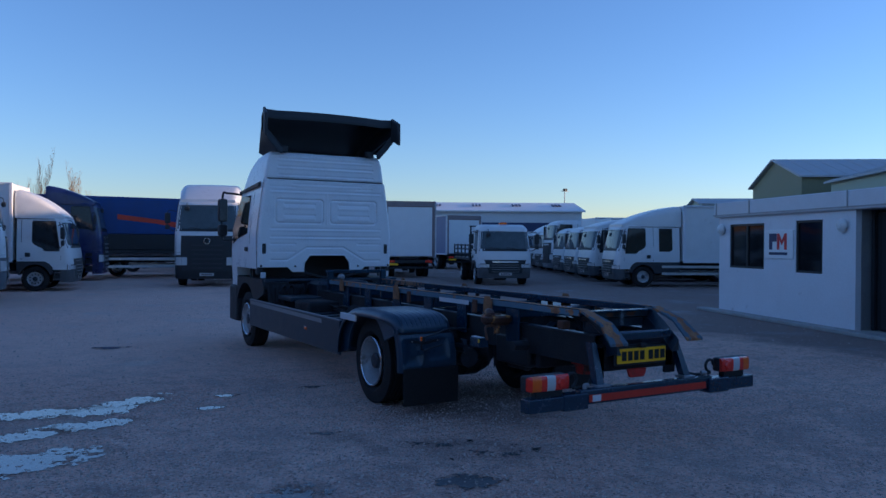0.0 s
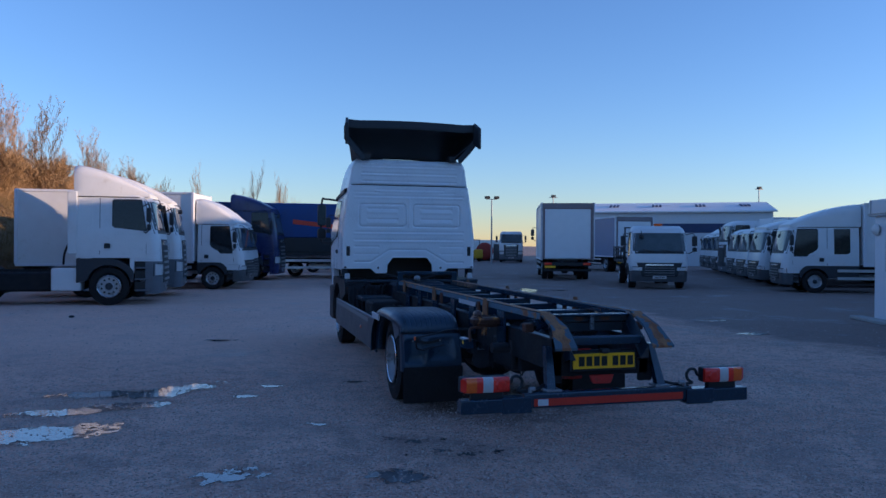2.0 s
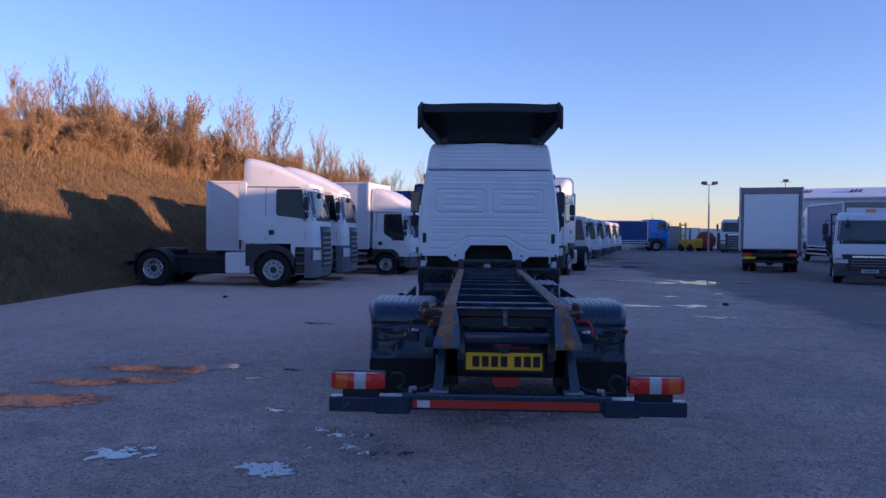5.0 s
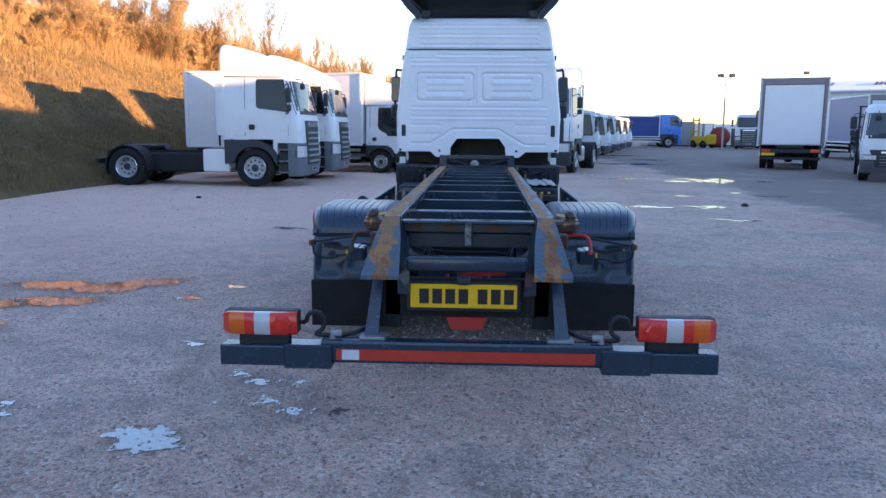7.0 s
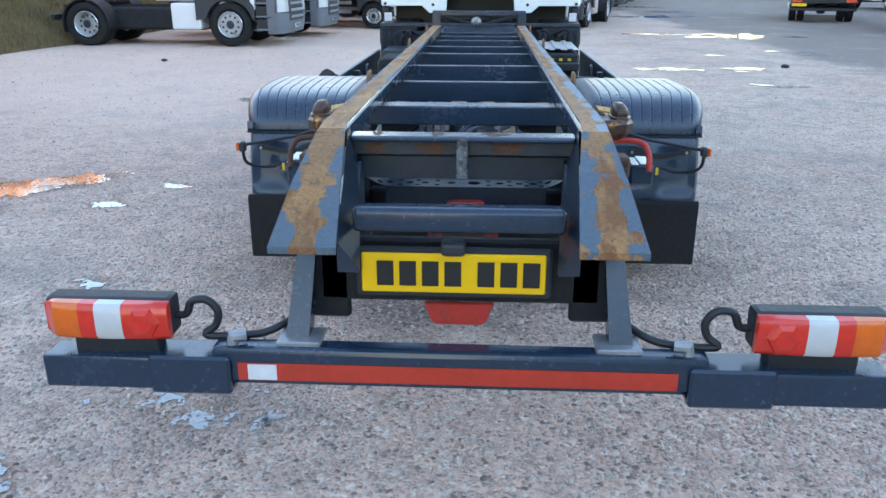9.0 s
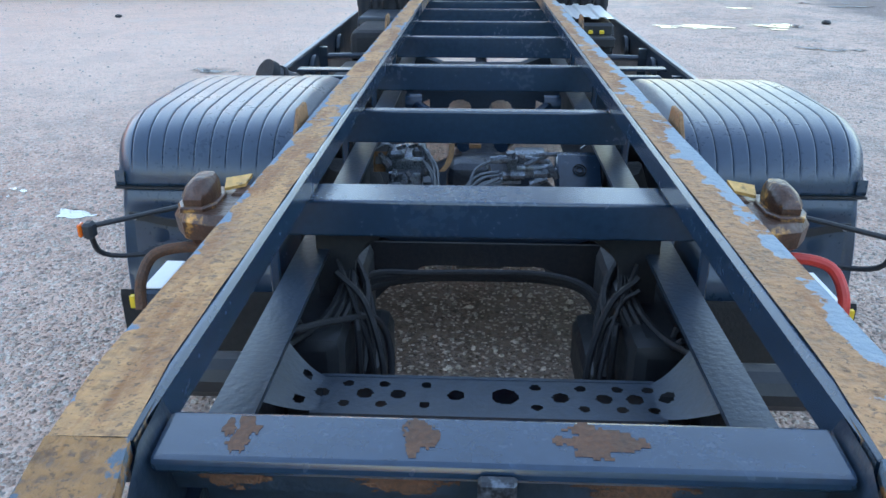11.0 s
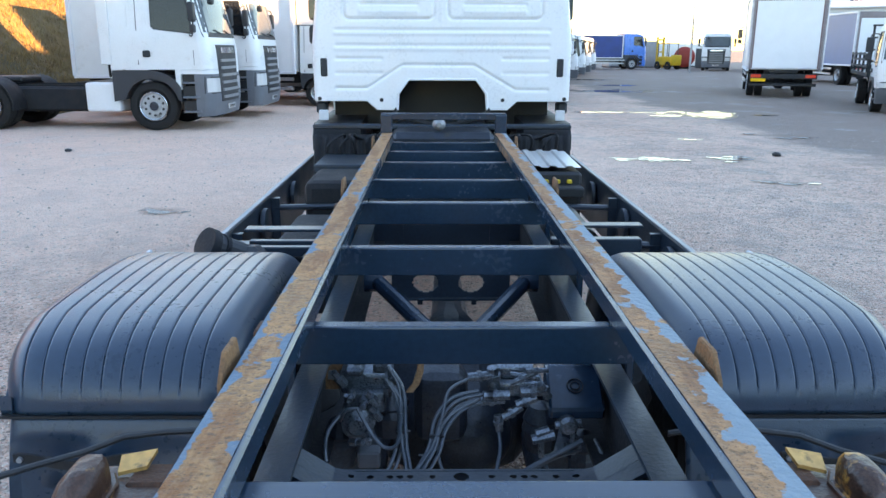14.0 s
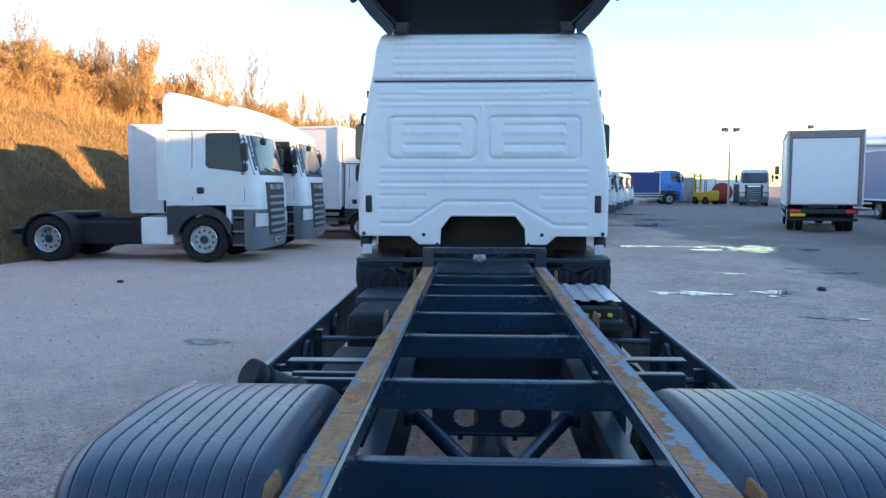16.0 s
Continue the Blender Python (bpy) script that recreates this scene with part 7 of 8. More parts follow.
part("edge_rubber", bm, BLACK, df)
for s in (-1, 1):
    part("side_flap", boxed(*sorted((s * 1.06, s * 1.11)), 6.4, 6.63, 3.3, 3.66, 0.02, 2), DARKP, df, "black deflector side flap")
    part("roof_bracket", boxed(s * 0.72 - 0.06, s * 0.72 + 0.06, 6.72, 6.82, 3.02, 3.12, 0.01), BLACK, df)
    bm = bmesh.new()
    tube(bm, [(s * 0.75, 6.75, 3.08), (s * 1.0, 6.66, 3.3)], 0.02, 6)
    part("stay", bm, BLACK, df)
part("nose_cap", boxed(-0.74, 0.74, 7.68, 7.73, 3.04, 3.13, 0.01), BLACK, df)


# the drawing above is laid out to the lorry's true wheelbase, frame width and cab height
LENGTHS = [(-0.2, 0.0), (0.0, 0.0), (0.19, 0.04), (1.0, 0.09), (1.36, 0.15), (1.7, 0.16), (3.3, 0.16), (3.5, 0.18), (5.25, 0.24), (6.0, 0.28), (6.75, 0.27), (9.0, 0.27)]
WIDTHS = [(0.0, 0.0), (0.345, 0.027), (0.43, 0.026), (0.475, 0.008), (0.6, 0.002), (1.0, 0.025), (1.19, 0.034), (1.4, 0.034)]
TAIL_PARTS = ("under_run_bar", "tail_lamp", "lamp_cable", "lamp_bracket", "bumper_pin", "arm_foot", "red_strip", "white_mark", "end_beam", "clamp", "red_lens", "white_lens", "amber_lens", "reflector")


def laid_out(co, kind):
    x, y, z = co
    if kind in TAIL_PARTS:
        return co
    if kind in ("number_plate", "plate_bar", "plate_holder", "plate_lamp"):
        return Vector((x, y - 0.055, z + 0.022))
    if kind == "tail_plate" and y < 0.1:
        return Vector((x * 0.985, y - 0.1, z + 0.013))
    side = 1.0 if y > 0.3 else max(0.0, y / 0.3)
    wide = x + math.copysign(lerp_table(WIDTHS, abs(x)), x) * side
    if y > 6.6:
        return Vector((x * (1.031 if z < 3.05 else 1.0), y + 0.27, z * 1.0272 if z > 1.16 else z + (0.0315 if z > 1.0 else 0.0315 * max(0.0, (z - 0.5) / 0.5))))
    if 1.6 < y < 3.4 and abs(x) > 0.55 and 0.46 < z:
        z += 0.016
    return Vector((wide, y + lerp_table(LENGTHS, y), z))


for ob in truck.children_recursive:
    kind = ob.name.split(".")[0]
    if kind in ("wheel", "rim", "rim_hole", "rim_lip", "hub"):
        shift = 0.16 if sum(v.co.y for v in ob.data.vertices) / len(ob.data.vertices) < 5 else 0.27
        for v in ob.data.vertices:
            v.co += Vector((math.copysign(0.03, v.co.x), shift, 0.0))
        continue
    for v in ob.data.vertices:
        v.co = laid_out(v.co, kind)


# ---- fittings set at their true places: twist locks, guard brackets, valves over the rear axle ----
for s in (-1, 1):
    # container twist lock: cast base on the rail, flanged collar, loaf-shaped head, bent handle
    bm = bmesh.new()
    loft(bm, [[(s * (0.575 + (x - 0.575) * f), 1.25 + (y - 1.25) * f, z) for x, y in ((0.46, 1.14), (0.6, 1.13), (0.67, 1.15), (0.705, 1.2), (0.71, 1.28), (0.67, 1.35), (0.46, 1.36))] for z, f in ((0.935, 0.78), (0.955, 0.86), (0.966, 0.97), (1.005, 1.0), (1.02, 0.93), (1.024, 0.9))])
    tw = part("twist_lock", bm, YRUST, truck, "glossy rust-brown container twist lock with yellow paint chips", 30)
    oct_ = ((-1, -0.55), (-0.55, -1), (0.6, -1), (1, -0.5), (1, 0.6), (0.55, 1), (-0.6, 1), (-1, 0.55))
    bm = bmesh.new()
    loft(bm, [[(s * (0.65 + a * u), 1.235 + b * v, z) for u, v in oct_] for z, a, b in ((1.022, 0.044, 0.072), (1.031, 0.044, 0.072), (1.034, 0.041, 0.068))])
    part("lock_collar", bm, YFLAKE, tw, "collar with flaking orange-yellow paint", 25)
    bm = bmesh.new()
    loft(bm, [[(s * (0.65 + o + a * u), 1.235 + q + b * v, z) for u, v in oct_] for z, a, b, o, q in ((1.03, 0.034, 0.06, 0, 0), (1.048, 0.035, 0.061, 0, 0), (1.068, 0.03, 0.05, -0.003, 0.006), (1.082, 0.02, 0.034, -0.006, 0.012), (1.085, 0.011, 0.02, -0.007, 0.014))])
    part("lock_cone", bm, YRUST, tw, "rounded rust-brown lock head", 40)
    bm = bmesh.new()
    loft(bm, [[(s * x, y, z + h) for x, y, z in ((0.62, 1.305, 1.026), (0.57, 1.31, 1.036), (0.562, 1.345, 1.05), (0.625, 1.34, 1.04))] for h in (0.0, 0.007)])
    part("yellow_plate", bm, YCHIP, tw, "chipped yellow plate")
    part("plate_block", boxed(*sorted((s * 0.49, s * 0.6)), 1.27, 1.345, 0.995, 1.03, 0.008), RUST, tw)
    bm = bmesh.new()
    tube(bm, [(s * 0.6, 1.19, 0.975), (s * 0.6, 1.185, 0.86)], 0.026, 12)
    part("lock_spindle", bm, YRUST, tw, "rusty lock spindle")
    bm = bmesh.new()
    tube(bm, [(s * 0.6, 1.187, 0.94), (s * 0.6, 1.1865, 0.912)], 0.0285, 12)
    part("paint_band", bm, YFLAKE, tw, "band of worn orange-yellow paint")
    bm = bmesh.new()
    tube(bm, curve_pts([(s * 0.6, 1.185, 0.925), (s * 0.68, 1.175, 0.935), (s * 0.745, 1.15, 0.925), (s * 0.765, 1.11, 0.88), (s * 0.765, 1.09, 0.82)], 5), 0.0125, 10)
    part("lock_handle", bm, RUST if s < 0 else REDP, tw, "bent iron lock handle")
    # waved black strap and pierced plate that hold the lower guard
    bm = bmesh.new()
    top = [(x, 0.745 - 0.022 * math.sin(math.pi * (x - 0.83) / 0.3) ** 2 + 0.006) for x in span(0.82, 1.14, 18)]
    prism(bm, [(s * x, z) for x, z in top] + [(s * x, z - 0.026) for x, z in reversed(top)], "y", 1.868, 1.876, 0.002)
    gb = part("guard_bracket", bm, BLACK, truck, "waved black guard strap")
    for x in (0.84, 1.12):
        bm = bmesh.new()
        tube(bm, [(s * x, 1.869, 0.736), (s * x, 1.86, 0.736)], 0.008, 6)
        part("bolt", bm, GREYSTEEL, gb)
    bm = bmesh.new()
    grid(bm, span(0.86, 1.13, 54), span(0.6, 0.725, 26), lambda x, z: (s * x, 1.882 - 0.12 * (0.73 - z), z), lambda x, z: (x - 0.86) > 1.3 * (0.725 - z) - 0.02 and math.hypot((x - 1.05) / 0.032, (z - 0.672) / 0.024) > 1)
    part("pierced_plate", bm, FENDERP, truck, "triangular moulded plate with a round hole", False)

# left-hand valve: cast body, ribbed round chamber, ports
bm = boxed(-0.325, -0.185, 2.02, 2.14, 0.84, 0.905, 0.012, 2)
box(bm, -0.3, -0.2, 1.99, 2.03, 0.8, 0.86, 0.01, 2)
box(bm, -0.31, -0.26, 2.0, 2.1, 0.9, 0.925, 0.008)
box(bm, -0.235, -0.195, 2.02, 2.12, 0.9, 0.93, 0.008)
valve = part("brake_valve", bm, VALVE, truck, "silver cast air brake valve over the axle", 30)
bm = bmesh.new()
lathe(bm, [(1.955, 0.0), (1.957, 0.022), (1.965, 0.03), (1.97, 0.042), (1.978, 0.036), (1.984, 0.045), (1.992, 0.038), (1.998, 0.047), (2.01, 0.04), (2.06, 0.038), (2.06, 0.0)], (-0.275, 0, 0.775), "y", 24)
part("round_chamber", bm, VALVE, valve, "ribbed round chamber")
rng = random.Random(23)
PORTS = [(-0.31, 2.0, 0.88, 0.014), (-0.29, 1.99, 0.86, 0.012), (-0.255, 1.985, 0.845, 0.013), (-0.225, 1.985, 0.83, 0.014), (-0.195, 2.0, 0.85, 0.012), (-0.185, 2.0, 0.88, 0.013), (-0.2, 2.02, 0.93, 0.011), (-0.24, 2.02, 0.94, 0.01), (-0.28, 2.02, 0.935, 0.01), (-0.215, 1.98, 0.79, 0.012), (-0.3, 1.97, 0.82, 0.01), (-0.24, 1.97, 0.75, 0.011), (-0.29, 1.955, 0.735, 0.012)]
for x, y, z, r in PORTS:
    bm = bmesh.new()
    d = rng.choice(((0.0, -0.03, 0.0), (0.02, -0.02, 0.01), (-0.015, -0.01, 0.025), (0.0, -0.01, 0.03)))
    tube(bm, [(x, y, z), (x + d[0], y + d[1], z + d[2])], r, 6)
    tube(bm, [(x + d[0], y + d[1], z + d[2]), (x + d[0] * 1.7, y + d[1] * 1.7, z + d[2] * 1.7)], r * 0.65, 8)
    part("port_fitting", bm, VALVE, valve)
part("sensor_box", boxed(-0.275, -0.215, 1.95, 2.0, 0.655, 0.705, 0.006), GREYP, truck, "grey sensor box")
# tan bracket with two slots, tan strap and clip
bm = bmesh.new()
grid(bm, span(-0.37, -0.3, 35), span(0.835, 0.9, 26), lambda x, z: (x, 2.08 - 0.3 * (0.87 - z), z), lambda x, z: not any(abs(x - c) < 0.012 and abs(z - 0.872) < 0.012 for c in (-0.352, -0.32)))
pb = part("pressed_bracket", bm, STOPR, truck, "tan rusty bracket with slots", False)
md = pb.modifiers.new("thickness", "SOLIDIFY")
md.thickness = 0.006
bm = bmesh.new()
loft(bm, [[(x - 0.009, y, z), (x + 0.009, y, z), (x + 0.009, y + 0.004, z + 0.003), (x - 0.009, y + 0.004, z + 0.003)] for x, y, z in ((-0.105, 2.02, 0.945), (-0.107, 2.0, 0.915), (-0.118, 1.98, 0.888), (-0.135, 1.97, 0.87))])
part("tan_strap", bm, STOPR, truck, "bent tan strap")
part("tan_clip", boxed(-0.05, -0.01, 2.05, 2.06, 0.925, 0.94, 0.002), STOPR, truck, "small tan clip")
# middle manifold: stacked cylinders, crossed pipes, elbows
bm = boxed(0.08, 0.225, 2.0, 2.07, 0.84, 0.885, 0.01, 2)
box(bm, 0.1, 0.2, 2.02, 2.1, 0.885, 0.92, 0.008, 2)
mani = part("air_manifold", bm, VALVE, truck, "silver air manifold over the axle", 30)
for x0, z0, x1, z1, r in ((0.02, 0.905, 0.09, 0.91, 0.012), (0.085, 0.93, 0.092, 0.87, 0.016), (0.06, 0.86, 0.13, 0.858, 0.013), (0.055, 0.83, 0.12, 0.833, 0.012), (0.13, 0.915, 0.21, 0.9, 0.008), (0.13, 0.895, 0.2, 0.925, 0.008), (0.15, 0.825, 0.205, 0.845, 0.012), (0.115, 0.79, 0.165, 0.82, 0.011), (0.16, 0.86, 0.235, 0.862, 0.014), (0.21, 0.89, 0.235, 0.85, 0.012), (0.17, 0.93, 0.23, 0.93, 0.007), (0.1, 0.8, 0.107, 0.75, 0.011)):
    bm = bmesh.new()
    y = 1.985 + rng.uniform(-0.015, 0.015)
    tube(bm, [(x0, y, z0), (x1, y + 0.006, z1)], r, 8)
    k = Vector((x1 - x0, 0.006, z1 - z0))
    a = Vector((x0, y, z0)) + k * 0.35
    tube(bm, [a, a + k.normalized() * 0.012], r * 1.35, 6)
    part("pipe_fitting", bm, VALVE, mani)
# control box with a pressed round mark, its bracket and pipes
bm = bmesh.new()
prism(bm, [(1.965, 0.822), (2.075, 0.902), (2.115, 0.9), (2.11, 0.8), (1.97, 0.79)], "x", 0.238, 0.385, 0.006)
cb = part("control_box", bm, FRAMEP, truck, "dark flat-topped control box")
bm = bmesh.new()
for ring in (0.021, 0.012):
    tube(bm, [(0.312 + ring * math.cos(a), 2.02 + ring * 0.81 * math.sin(a), 0.8665 + ring * 0.59 * math.sin(a)) for a in span(0, 2 * math.pi, 25)], 0.0022, 5)
part("round_mark", bm, FLATBLACK, cb, "pressed round mark")
bm = bmesh.new()
lathe(bm, [(1.93, 0.0), (1.932, 0.018), (1.945, 0.026), (1.96, 0.022), (1.99, 0.024), (1.99, 0.0)], (0.285, 0, 0.785), "y", 16)
rv = part("relay_valve", bm, VALVE, truck, "small round relay valve")
for x0, z0, x1, z1, r in ((0.19, 0.742, 0.25, 0.755, 0.014), (0.2, 0.76, 0.235, 0.77, 0.012), (0.28, 0.72, 0.32, 0.72, 0.015), (0.215, 0.75, 0.217, 0.69, 0.009), (0.25, 0.785, 0.32, 0.79, 0.01), (0.3, 0.77, 0.302, 0.7, 0.009)):
    bm = bmesh.new()
    tube(bm, [(x0, 1.95, z0), (x1, 1.955, z1)], r, 8)
    part("pipe_fitting", bm, VALVE, rv)
# lower greasy castings that fill the dark behind
for x, y, z, r, n in ((-0.33, 2.06, 0.7, 0.05, 14), (-0.2, 2.2, 0.72, 0.06, 16), (0.24, 2.14, 0.7, 0.055, 14), (0.35, 2.05, 0.66, 0.045, 12)):
    bm = bmesh.new()
    lathe(bm, [(z - 0.09, 0.0), (z - 0.085, r * 0.8), (z - 0.02, r), (z, r * 0.85), (z + 0.01, r * 0.95), (z + 0.05, r * 0.6), (z + 0.06, 0.0)], (x, y, 0), "z", n)
    part("brake_cylinder", bm, GREASY, truck, "greasy brake cylinder")
bm = boxed(-0.13, 0.03, 2.16, 2.3, 0.6, 0.84, 0.05, 3)
part("axle_bracket", bm, GREASY, truck, "greasy cast axle bracket")
# air hoses: bundles run from the manifold and the valve down to the cross member
HOSES = [((0.06, 1.98, 0.86), (-0.01, 1.96, 0.85), (-0.055, 1.94, 0.8), (-0.075, 1.9, 0.73), (-0.13, 1.84, 0.675), (-0.2, 1.8, 0.66)),
         ((0.055, 1.99, 0.83), (0.0, 1.96, 0.82), (-0.04, 1.93, 0.78), (-0.06, 1.89, 0.73), (-0.12, 1.83, 0.67), (-0.19, 1.8, 0.655)),
         ((0.03, 1.99, 0.905), (-0.03, 1.97, 0.875), (-0.05, 1.94, 0.81), (-0.08, 1.9, 0.74), (-0.15, 1.84, 0.675), (-0.23, 1.8, 0.66)),
         ((0.05, 1.985, 0.845), (-0.03, 1.95, 0.81), (-0.06, 1.92, 0.745), (-0.045, 1.88, 0.685), (0.0, 1.84, 0.655), (0.05, 1.82, 0.645)),
         ((0.105, 1.98, 0.75), (0.105, 1.94, 0.715), (0.085, 1.88, 0.67), (0.055, 1.83, 0.645), (0.0, 1.81, 0.64), (-0.1, 1.8, 0.65)),
         ((0.32, 1.93, 0.75), (0.2, 1.9, 0.7), (0.11, 1.86, 0.665), (0.03, 1.82, 0.645), (-0.08, 1.8, 0.64)),
         ((0.32, 1.95, 0.715), (0.24, 1.92, 0.705), (0.16, 1.88, 0.68), (0.1, 1.85, 0.66)),
         ((-0.185, 1.97, 0.9), (-0.155, 1.95, 0.85), (-0.15, 1.93, 0.77), (-0.165, 1.89, 0.71), (-0.2, 1.84, 0.67), (-0.25, 1.81, 0.65)),
         ((-0.18, 1.98, 0.93), (-0.15, 1.96, 0.88), (-0.145, 1.93, 0.8), (-0.14, 1.9, 0.74), (-0.13, 1.86, 0.7), (-0.14, 1.81, 0.65)),
         ((-0.31, 1.97, 0.82), (-0.35, 1.93, 0.77), (-0.345, 1.89, 0.7), (-0.29, 1.84, 0.655), (-0.22, 1.81, 0.65)),
         ((-0.27, 1.94, 0.84), (-0.24, 1.92, 0.79), (-0.2, 1.9, 0.75), (-0.165, 1.9, 0.76), (-0.155, 1.93, 0.83)),
         ((-0.32, 1.97, 0.79), (-0.3, 1.95, 0.83), (-0.27, 1.95, 0.835)),
         ((0.36, 1.96, 0.74), (0.375, 1.92, 0.7), (0.35, 1.87, 0.66), (0.31, 1.84, 0.65)),
         ((0.225, 1.93, 0.69), (0.235, 1.89, 0.66), (0.27, 1.85, 0.645)),
         ((-0.3, 2.05, 0.93), (-0.33, 2.02, 0.945), (-0.37, 2.0, 0.92)),
         ((0.32, 2.08, 0.92), (0.35, 2.06, 0.945), (0.38, 2.05, 0.92))]
for j, h in enumerate(HOSES):
    for k in range(2 if j in (0, 1, 7, 8) else 1):
        o = Vector((-0.012 * k, 0.004 * k, 0.008 * k))
        bm = bmesh.new()
        tube(bm, curve_pts([Vector(p) + o for p in h], 7), 0.0075 if j in (5, 6) else 0.0052, 8)
        part("air_hose", bm, HOSE, truck, "grey air brake hose")
# black cable bundle draped under the arched member, and one loose loop
for k in range(3):
    o = Vector((0.0, 0.012 * k, -0.014 * k))
    bm = bmesh.new()
    tube(bm, curve_pts([Vector(p) + o for p in ((-0.34, 1.3, 0.76), (-0.28, 1.36, 0.79 - 0.01 * k), (-0.16, 1.4, 0.775), (0.0, 1.42, 0.77), (0.17, 1.4, 0.775), (0.27, 1.34, 0.76), (0.31, 1.25, 0.69 - 0.02 * k), (0.3, 1.12, 0.6), (0.33, 1.0, 0.58))], 6), 0.009, 8)
    part("draped_cable", bm, FLATBLACK, truck, "black cable draped along the arched member")
bm = bmesh.new()
tube(bm, curve_pts([(-0.38, 0.86, 0.9), (-0.31, 0.98, 0.86), (-0.24, 1.1, 0.8), (-0.21, 1.1, 0.7), (-0.22, 1.02, 0.62), (-0.26, 1.0, 0.64), (-0.25, 1.06, 0.72)], 7), 0.008, 8)
part("loose_hose", bm, FLATBLACK, truck, "loose black air hose loop")
for x, z in ((-0.062, 0.77), (-0.09, 0.72), (-0.15, 0.78)):
    part("hose_tie", boxed(x - 0.02, x + 0.018, 1.915 - 0.3 * (0.77 - z), 1.925 - 0.3 * (0.77 - z), z - 0.004, z + 0.004), BLACK, truck)


# ---- parked lorries ----
lorry("tractor_unit", "white tractor unit with grey bumper and roof deflector", (-4.78, 18.28), -1, body="tractor", length=5.93, fairing=3.86, group="row along the bank")
lorry("box_lorry", "white short box lorry with grey bumper and roof deflector", (-4.45, 21.6), -1, body="box", length=4.85, box_top=3.34, fairing=3.9, group="row along the bank")
lorry("box_lorry", "white box lorry with roof deflector", (-2.25, 25.2), -13, size="small", body="box", length=8.0, box_top=3.6, fairing=3.42, group="row along the bank")
lorry("box_lorry", "white box lorry behind its twin in the row", (-2.0, 28.3), -13, size="small", body="box", length=8.0, box_top=3.4, fairing=3.2, group="row along the bank")
lorry("tractor_unit", "navy blue tractor unit with roof deflector", (-0.6, 32.4), -13, paint=NAVY, trim=NAVY, body="tractor", length=6.2, lift=0.29, group="row along the bank")
lorry("tractor_unit", "white tractor unit with a black nose and round badge", (2.1, 25.0), 252, body="tractor", length=6.2, lift=0.24, trim=DARKP, badge_star=True, dark_nose=True)
for i in range(5):
    lorry("flatbed_lorry" if i % 2 else "box_lorry", "white lorry in the far row with dark windscreen", (6.1 + i * 1.5, 36.4 + i * 5.8), -5, size="small", body="flat" if i % 2 else "box", length=7.5, deflector=i % 2 == 0, box_top=2.7, group="far row")
lorry("flatbed_lorry", "white flatbed lorry with black headboard and amber beacon", (13.3, 21.4), 247, size="small", body="flat", length=7.0, deflector=False, beacon=True, lift=-0.1)
lorry("box_lorry", "white crew-cab box lorry with four side windows", (17.3, 19.8), 154, size="small", body="box", length=8.5, crew=True, box_top=3.3, group="row facing the yard")
for i in range(7):
    big = i == 3
    lorry("tractor_unit" if big else "box_lorry", "white lorry in the row facing the yard", (19.1 + i * 1.65, 23.5 + i * 3.1), 158, size="large" if big else "small", body="tractor" if big else "box", length=6.2 if big else 8.0, box_top=2.9 + 0.15 * (i % 3), group="row facing the yard", dark_nose=big, deflector=i in (0, 4, 5))
lorry("curtain_side_lorry", "white curtain-side lorry with a white roller shutter rear", (15.8, 37.2), 70, size="large", body="curtain", length=8.6, box_top=3.8, curtain=WHITE2, group="lorries parked tail to the yard")
lorry("curtain_side_lorry", "blue-grey curtain-side lorry with a white shutter", (22.9, 47.6), 84, size="large", body="curtain", length=8.6, box_top=3.6, curtain=GREYBLUE, group="lorries parked tail to the yard")
lorry("tractor_unit", "white tractor unit facing the yard far off", (24.2, 68.0), 250, body="tractor", length=6.0, deflector=False)
lorry("curtain_side_lorry", "bright blue lorry with navy curtain sides far off", (19.3, 73.5), 5, paint=BLUE, trim=BLUE, body="curtain", length=12.5, box_top=3.0, curtain=CURTAIN, deflector=False)

# blue curtain trailer with an orange stripe
tr = thing("curtain_trailer", "blue curtain-side trailer with an orange print", "trailer", pose(-1.6, 33.1, 0))
hull = part("curtain_body", boxed(-5.9, 5.9, 0, 2.1, 2.05, 3.75, 0.03), CURTAIN, tr, "blue curtain side")
bm = bmesh.new()
pts = [(1.5, 2.95), (3.2, 2.75), (4.2, 2.6), (5.0, 2.85), (5.8, 3.1), (5.8, 2.85), (5.0, 2.6), (4.2, 2.35), (3.2, 2.55), (1.5, 2.72)]
prism(bm, pts, "y", -0.012, -0.004)
part("orange_print", bm, ORANGE, hull)
part("trailer_frame", boxed(-5.9, 5.9, 0.05, 2.05, 1.15, 1.34, 0.02), BLACK, tr)
part("lower_curtain", boxed(-5.9, 5.9, 0.01, 2.09, 1.345, 2.045), BLACK, tr)
for z in (0.5, 0.85):
    part("side_guard", boxed(-3.0, 5.0, 0.0, 0.04, z, z + 0.12), ALU, tr)
for x in (-4.6, -3.4):
    bm = bmesh.new()
    lathe(bm, [(0.05, 0.3), (0.05, 0.45), (0.1, 0.5), (0.32, 0.5), (0.35, 0.3)], (x, 0, 0.5), "y", 24)
    part("trailer_wheel", bm, RUBBER, tr)

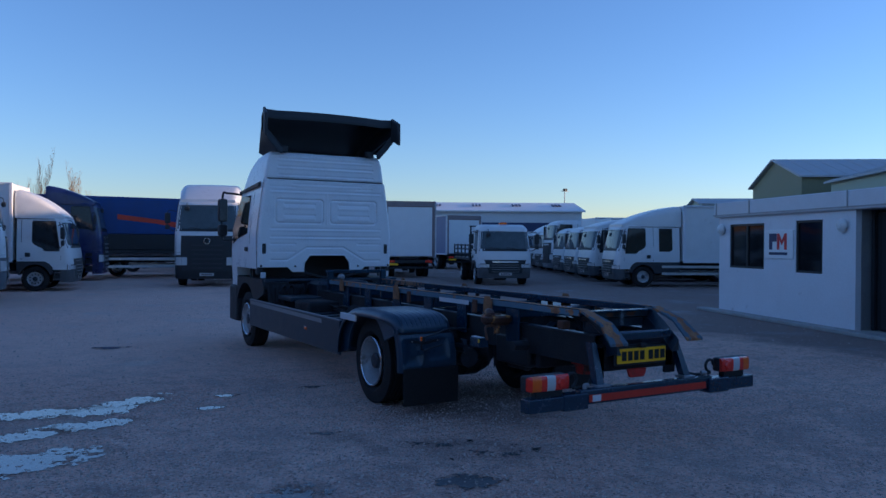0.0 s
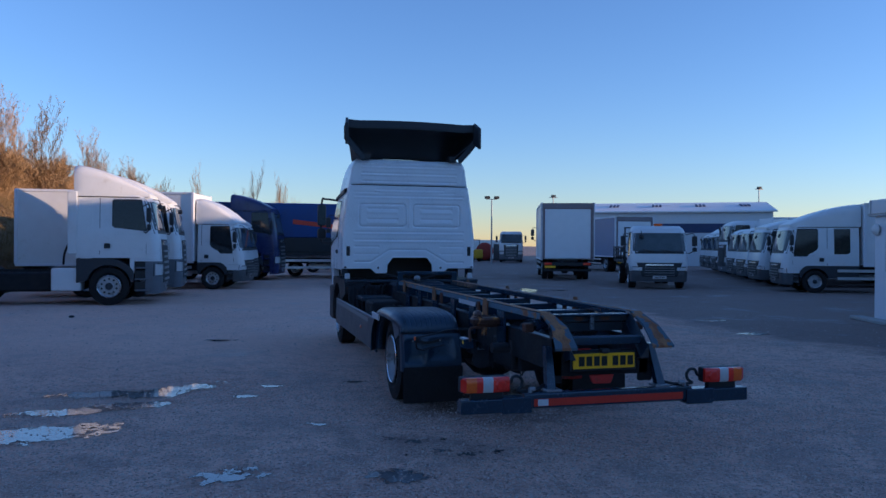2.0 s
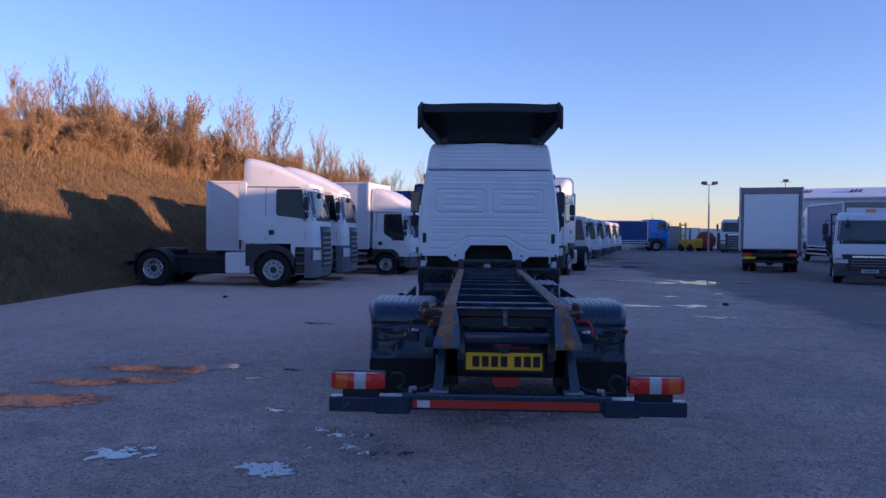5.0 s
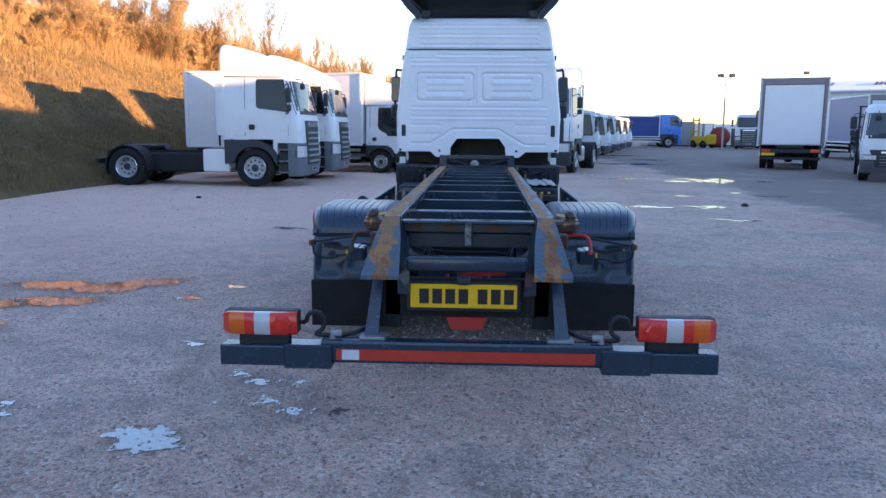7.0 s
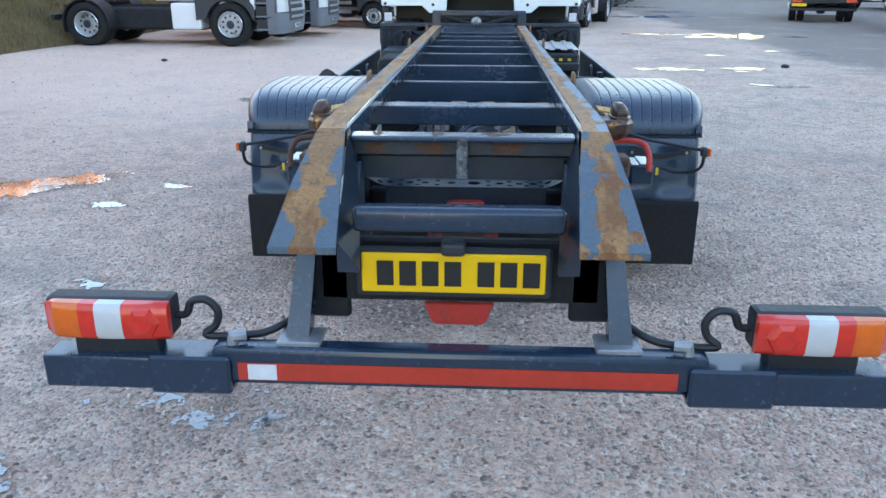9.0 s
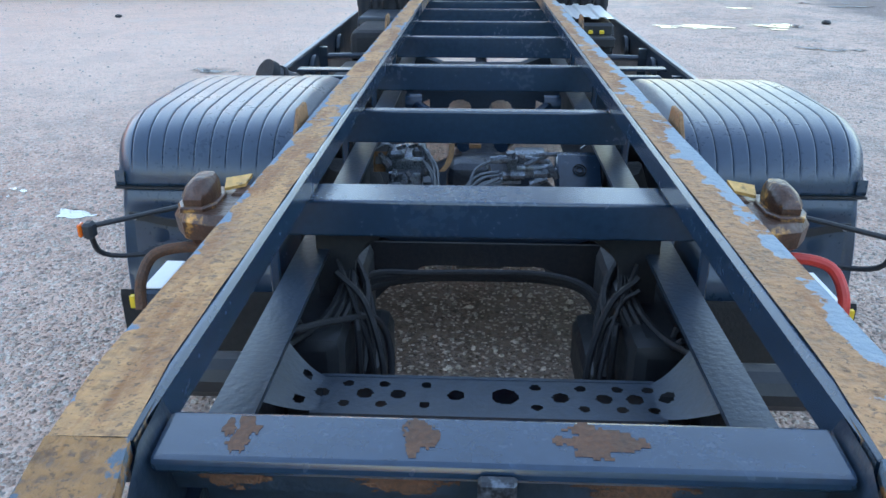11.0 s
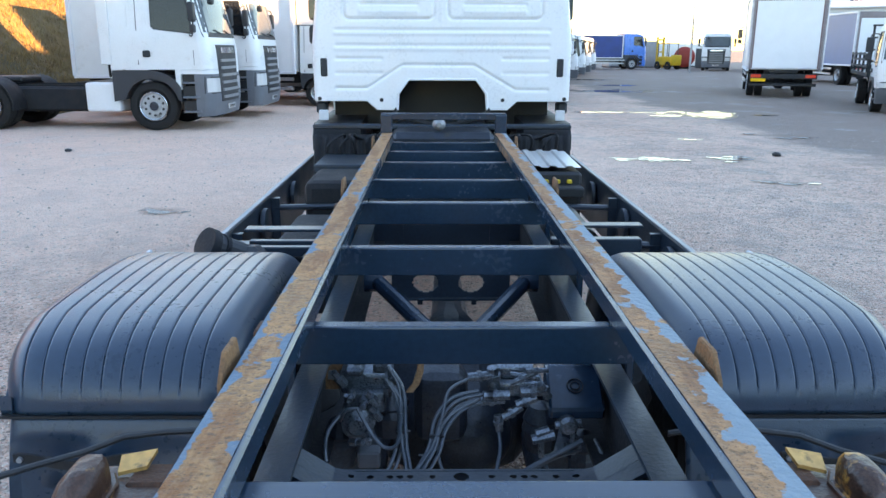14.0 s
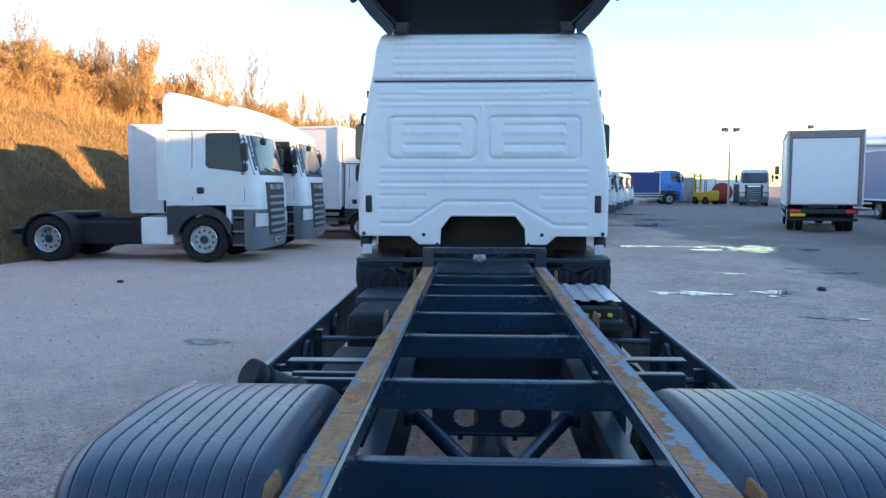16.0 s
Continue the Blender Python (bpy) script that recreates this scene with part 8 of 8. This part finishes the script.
# ---- far end of the yard ----
fk = thing("forklift", "yellow forklift truck with an open cab", "forklift", pose(21.6, 73.5, 0, 0, 0, 20))
part("body", boxed(-0.55, 0.55, -1.2, 1.0, 0.35, 1.15, 0.1, 2), FORKY, fk)
part("counterweight", boxed(-0.55, 0.55, -1.5, -1.2, 0.35, 1.3, 0.12, 2), FORKY, fk)
bm = bmesh.new()
for x in (-0.5, 0.5):
    for y in (-0.9, 0.7):
        tube(bm, [(x, y, 1.1), (x, y, 2.3)], 0.04, 6)
box(bm, -0.55, 0.55, -0.95, 0.75, 2.3, 2.36)
part("overhead_guard", bm, BLACK, fk)
bm = box(boxed(-0.4, -0.28, 1.05, 1.2, 0.1, 2.9), 0.28, 0.4, 1.05, 1.2, 0.1, 2.9)
for z in (0.6, 1.5, 2.6):
    box(bm, -0.28, 0.28, 1.08, 1.16, z, z + 0.12)
part("mast", bm, FORKY, fk)
part("fork", box(boxed(-0.3, -0.18, 1.2, 2.2, 0.12, 0.16), 0.18, 0.3, 1.2, 2.2, 0.12, 0.16), BLACK, fk)
for x in (-0.5, 0.5):
    for y in (-0.9, 0.65):
        bm = bmesh.new()
        lathe(bm, [(-0.12, 0.1), (-0.12, 0.36), (0.12, 0.36), (0.12, 0.1)], (x, y, 0.36), "x", 20)
        part("wheel", bm, RUBBER, fk)
tk = thing("storage_tank", "red lying storage tank", "tank", pose(24.2, 76.5, 0, 0, 0, 70))
bm = bmesh.new()
lathe(bm, [(-1.4, 0.0), (-1.35, 0.7), (-1.2, 0.95), (1.2, 0.95), (1.35, 0.7), (1.4, 0.0)], (0, 0, 1.1), "x", 28)
part("barrel", bm, TANKR, tk)
for x in (-0.8, 0.8):
    part("cradle", boxed(x - 0.1, x + 0.1, -0.6, 0.6, 0, 0.5), BLACK, tk)
for i, (x, y, w, h, m, nm) in enumerate([(27.5, 77, 2.6, 1.9, DARKP, "dark"), (20.0, 79.5, 5.0, 2.6, GREYSTEEL, "grey steel"), (26.0, 84, 7.0, 2.4, CREAM, "cream")]):
    c = thing("container", f"{nm} storage container at the end of the yard", "container", pose(x, y, 0, 0, 0, 6 * i))
    part("shell", boxed(-w / 2, w / 2, 0, 2.4, 0.1, h, 0.03), m, c)
    bm = bmesh.new()
    for k in range(int(w / 0.3)):
        box(bm, -w / 2 + 0.1 + k * 0.3, -w / 2 + 0.22 + k * 0.3, -0.025, 0.0, 0.25, h - 0.15)
    part("ribs", bm, m, c)
    part("base_rail", boxed(-w / 2, w / 2, 0.0, 2.4, 0.0, 0.1), BLACK, c)


def light_mast(x, y, h, heads):
    t = thing("light_mast", "slim galvanised yard light mast", "lamp post", pose(x, y, 0))
    bm = bmesh.new()
    tube(bm, [(0, 0, 0), (0, 0, h)], 0.09, 10, 0.05)
    part("pole", bm, GREYSTEEL, t)
    part("crossbar", boxed(-0.5, 0.5, -0.04, 0.04, h - 0.06, h), GREYSTEEL, t)
    for s in heads:
        part("lamp_head", boxed(s - 0.22, s + 0.22, -0.25, 0.1, h, h + 0.25, 0.03), DARKP, t)


light_mast(19.9, 61.5, 6.0, (-0.45, 0.45))
light_mast(30.5, 72.0, 7.0, (0.0,))
light_mast(52, 66, 8.0, (0.0,))
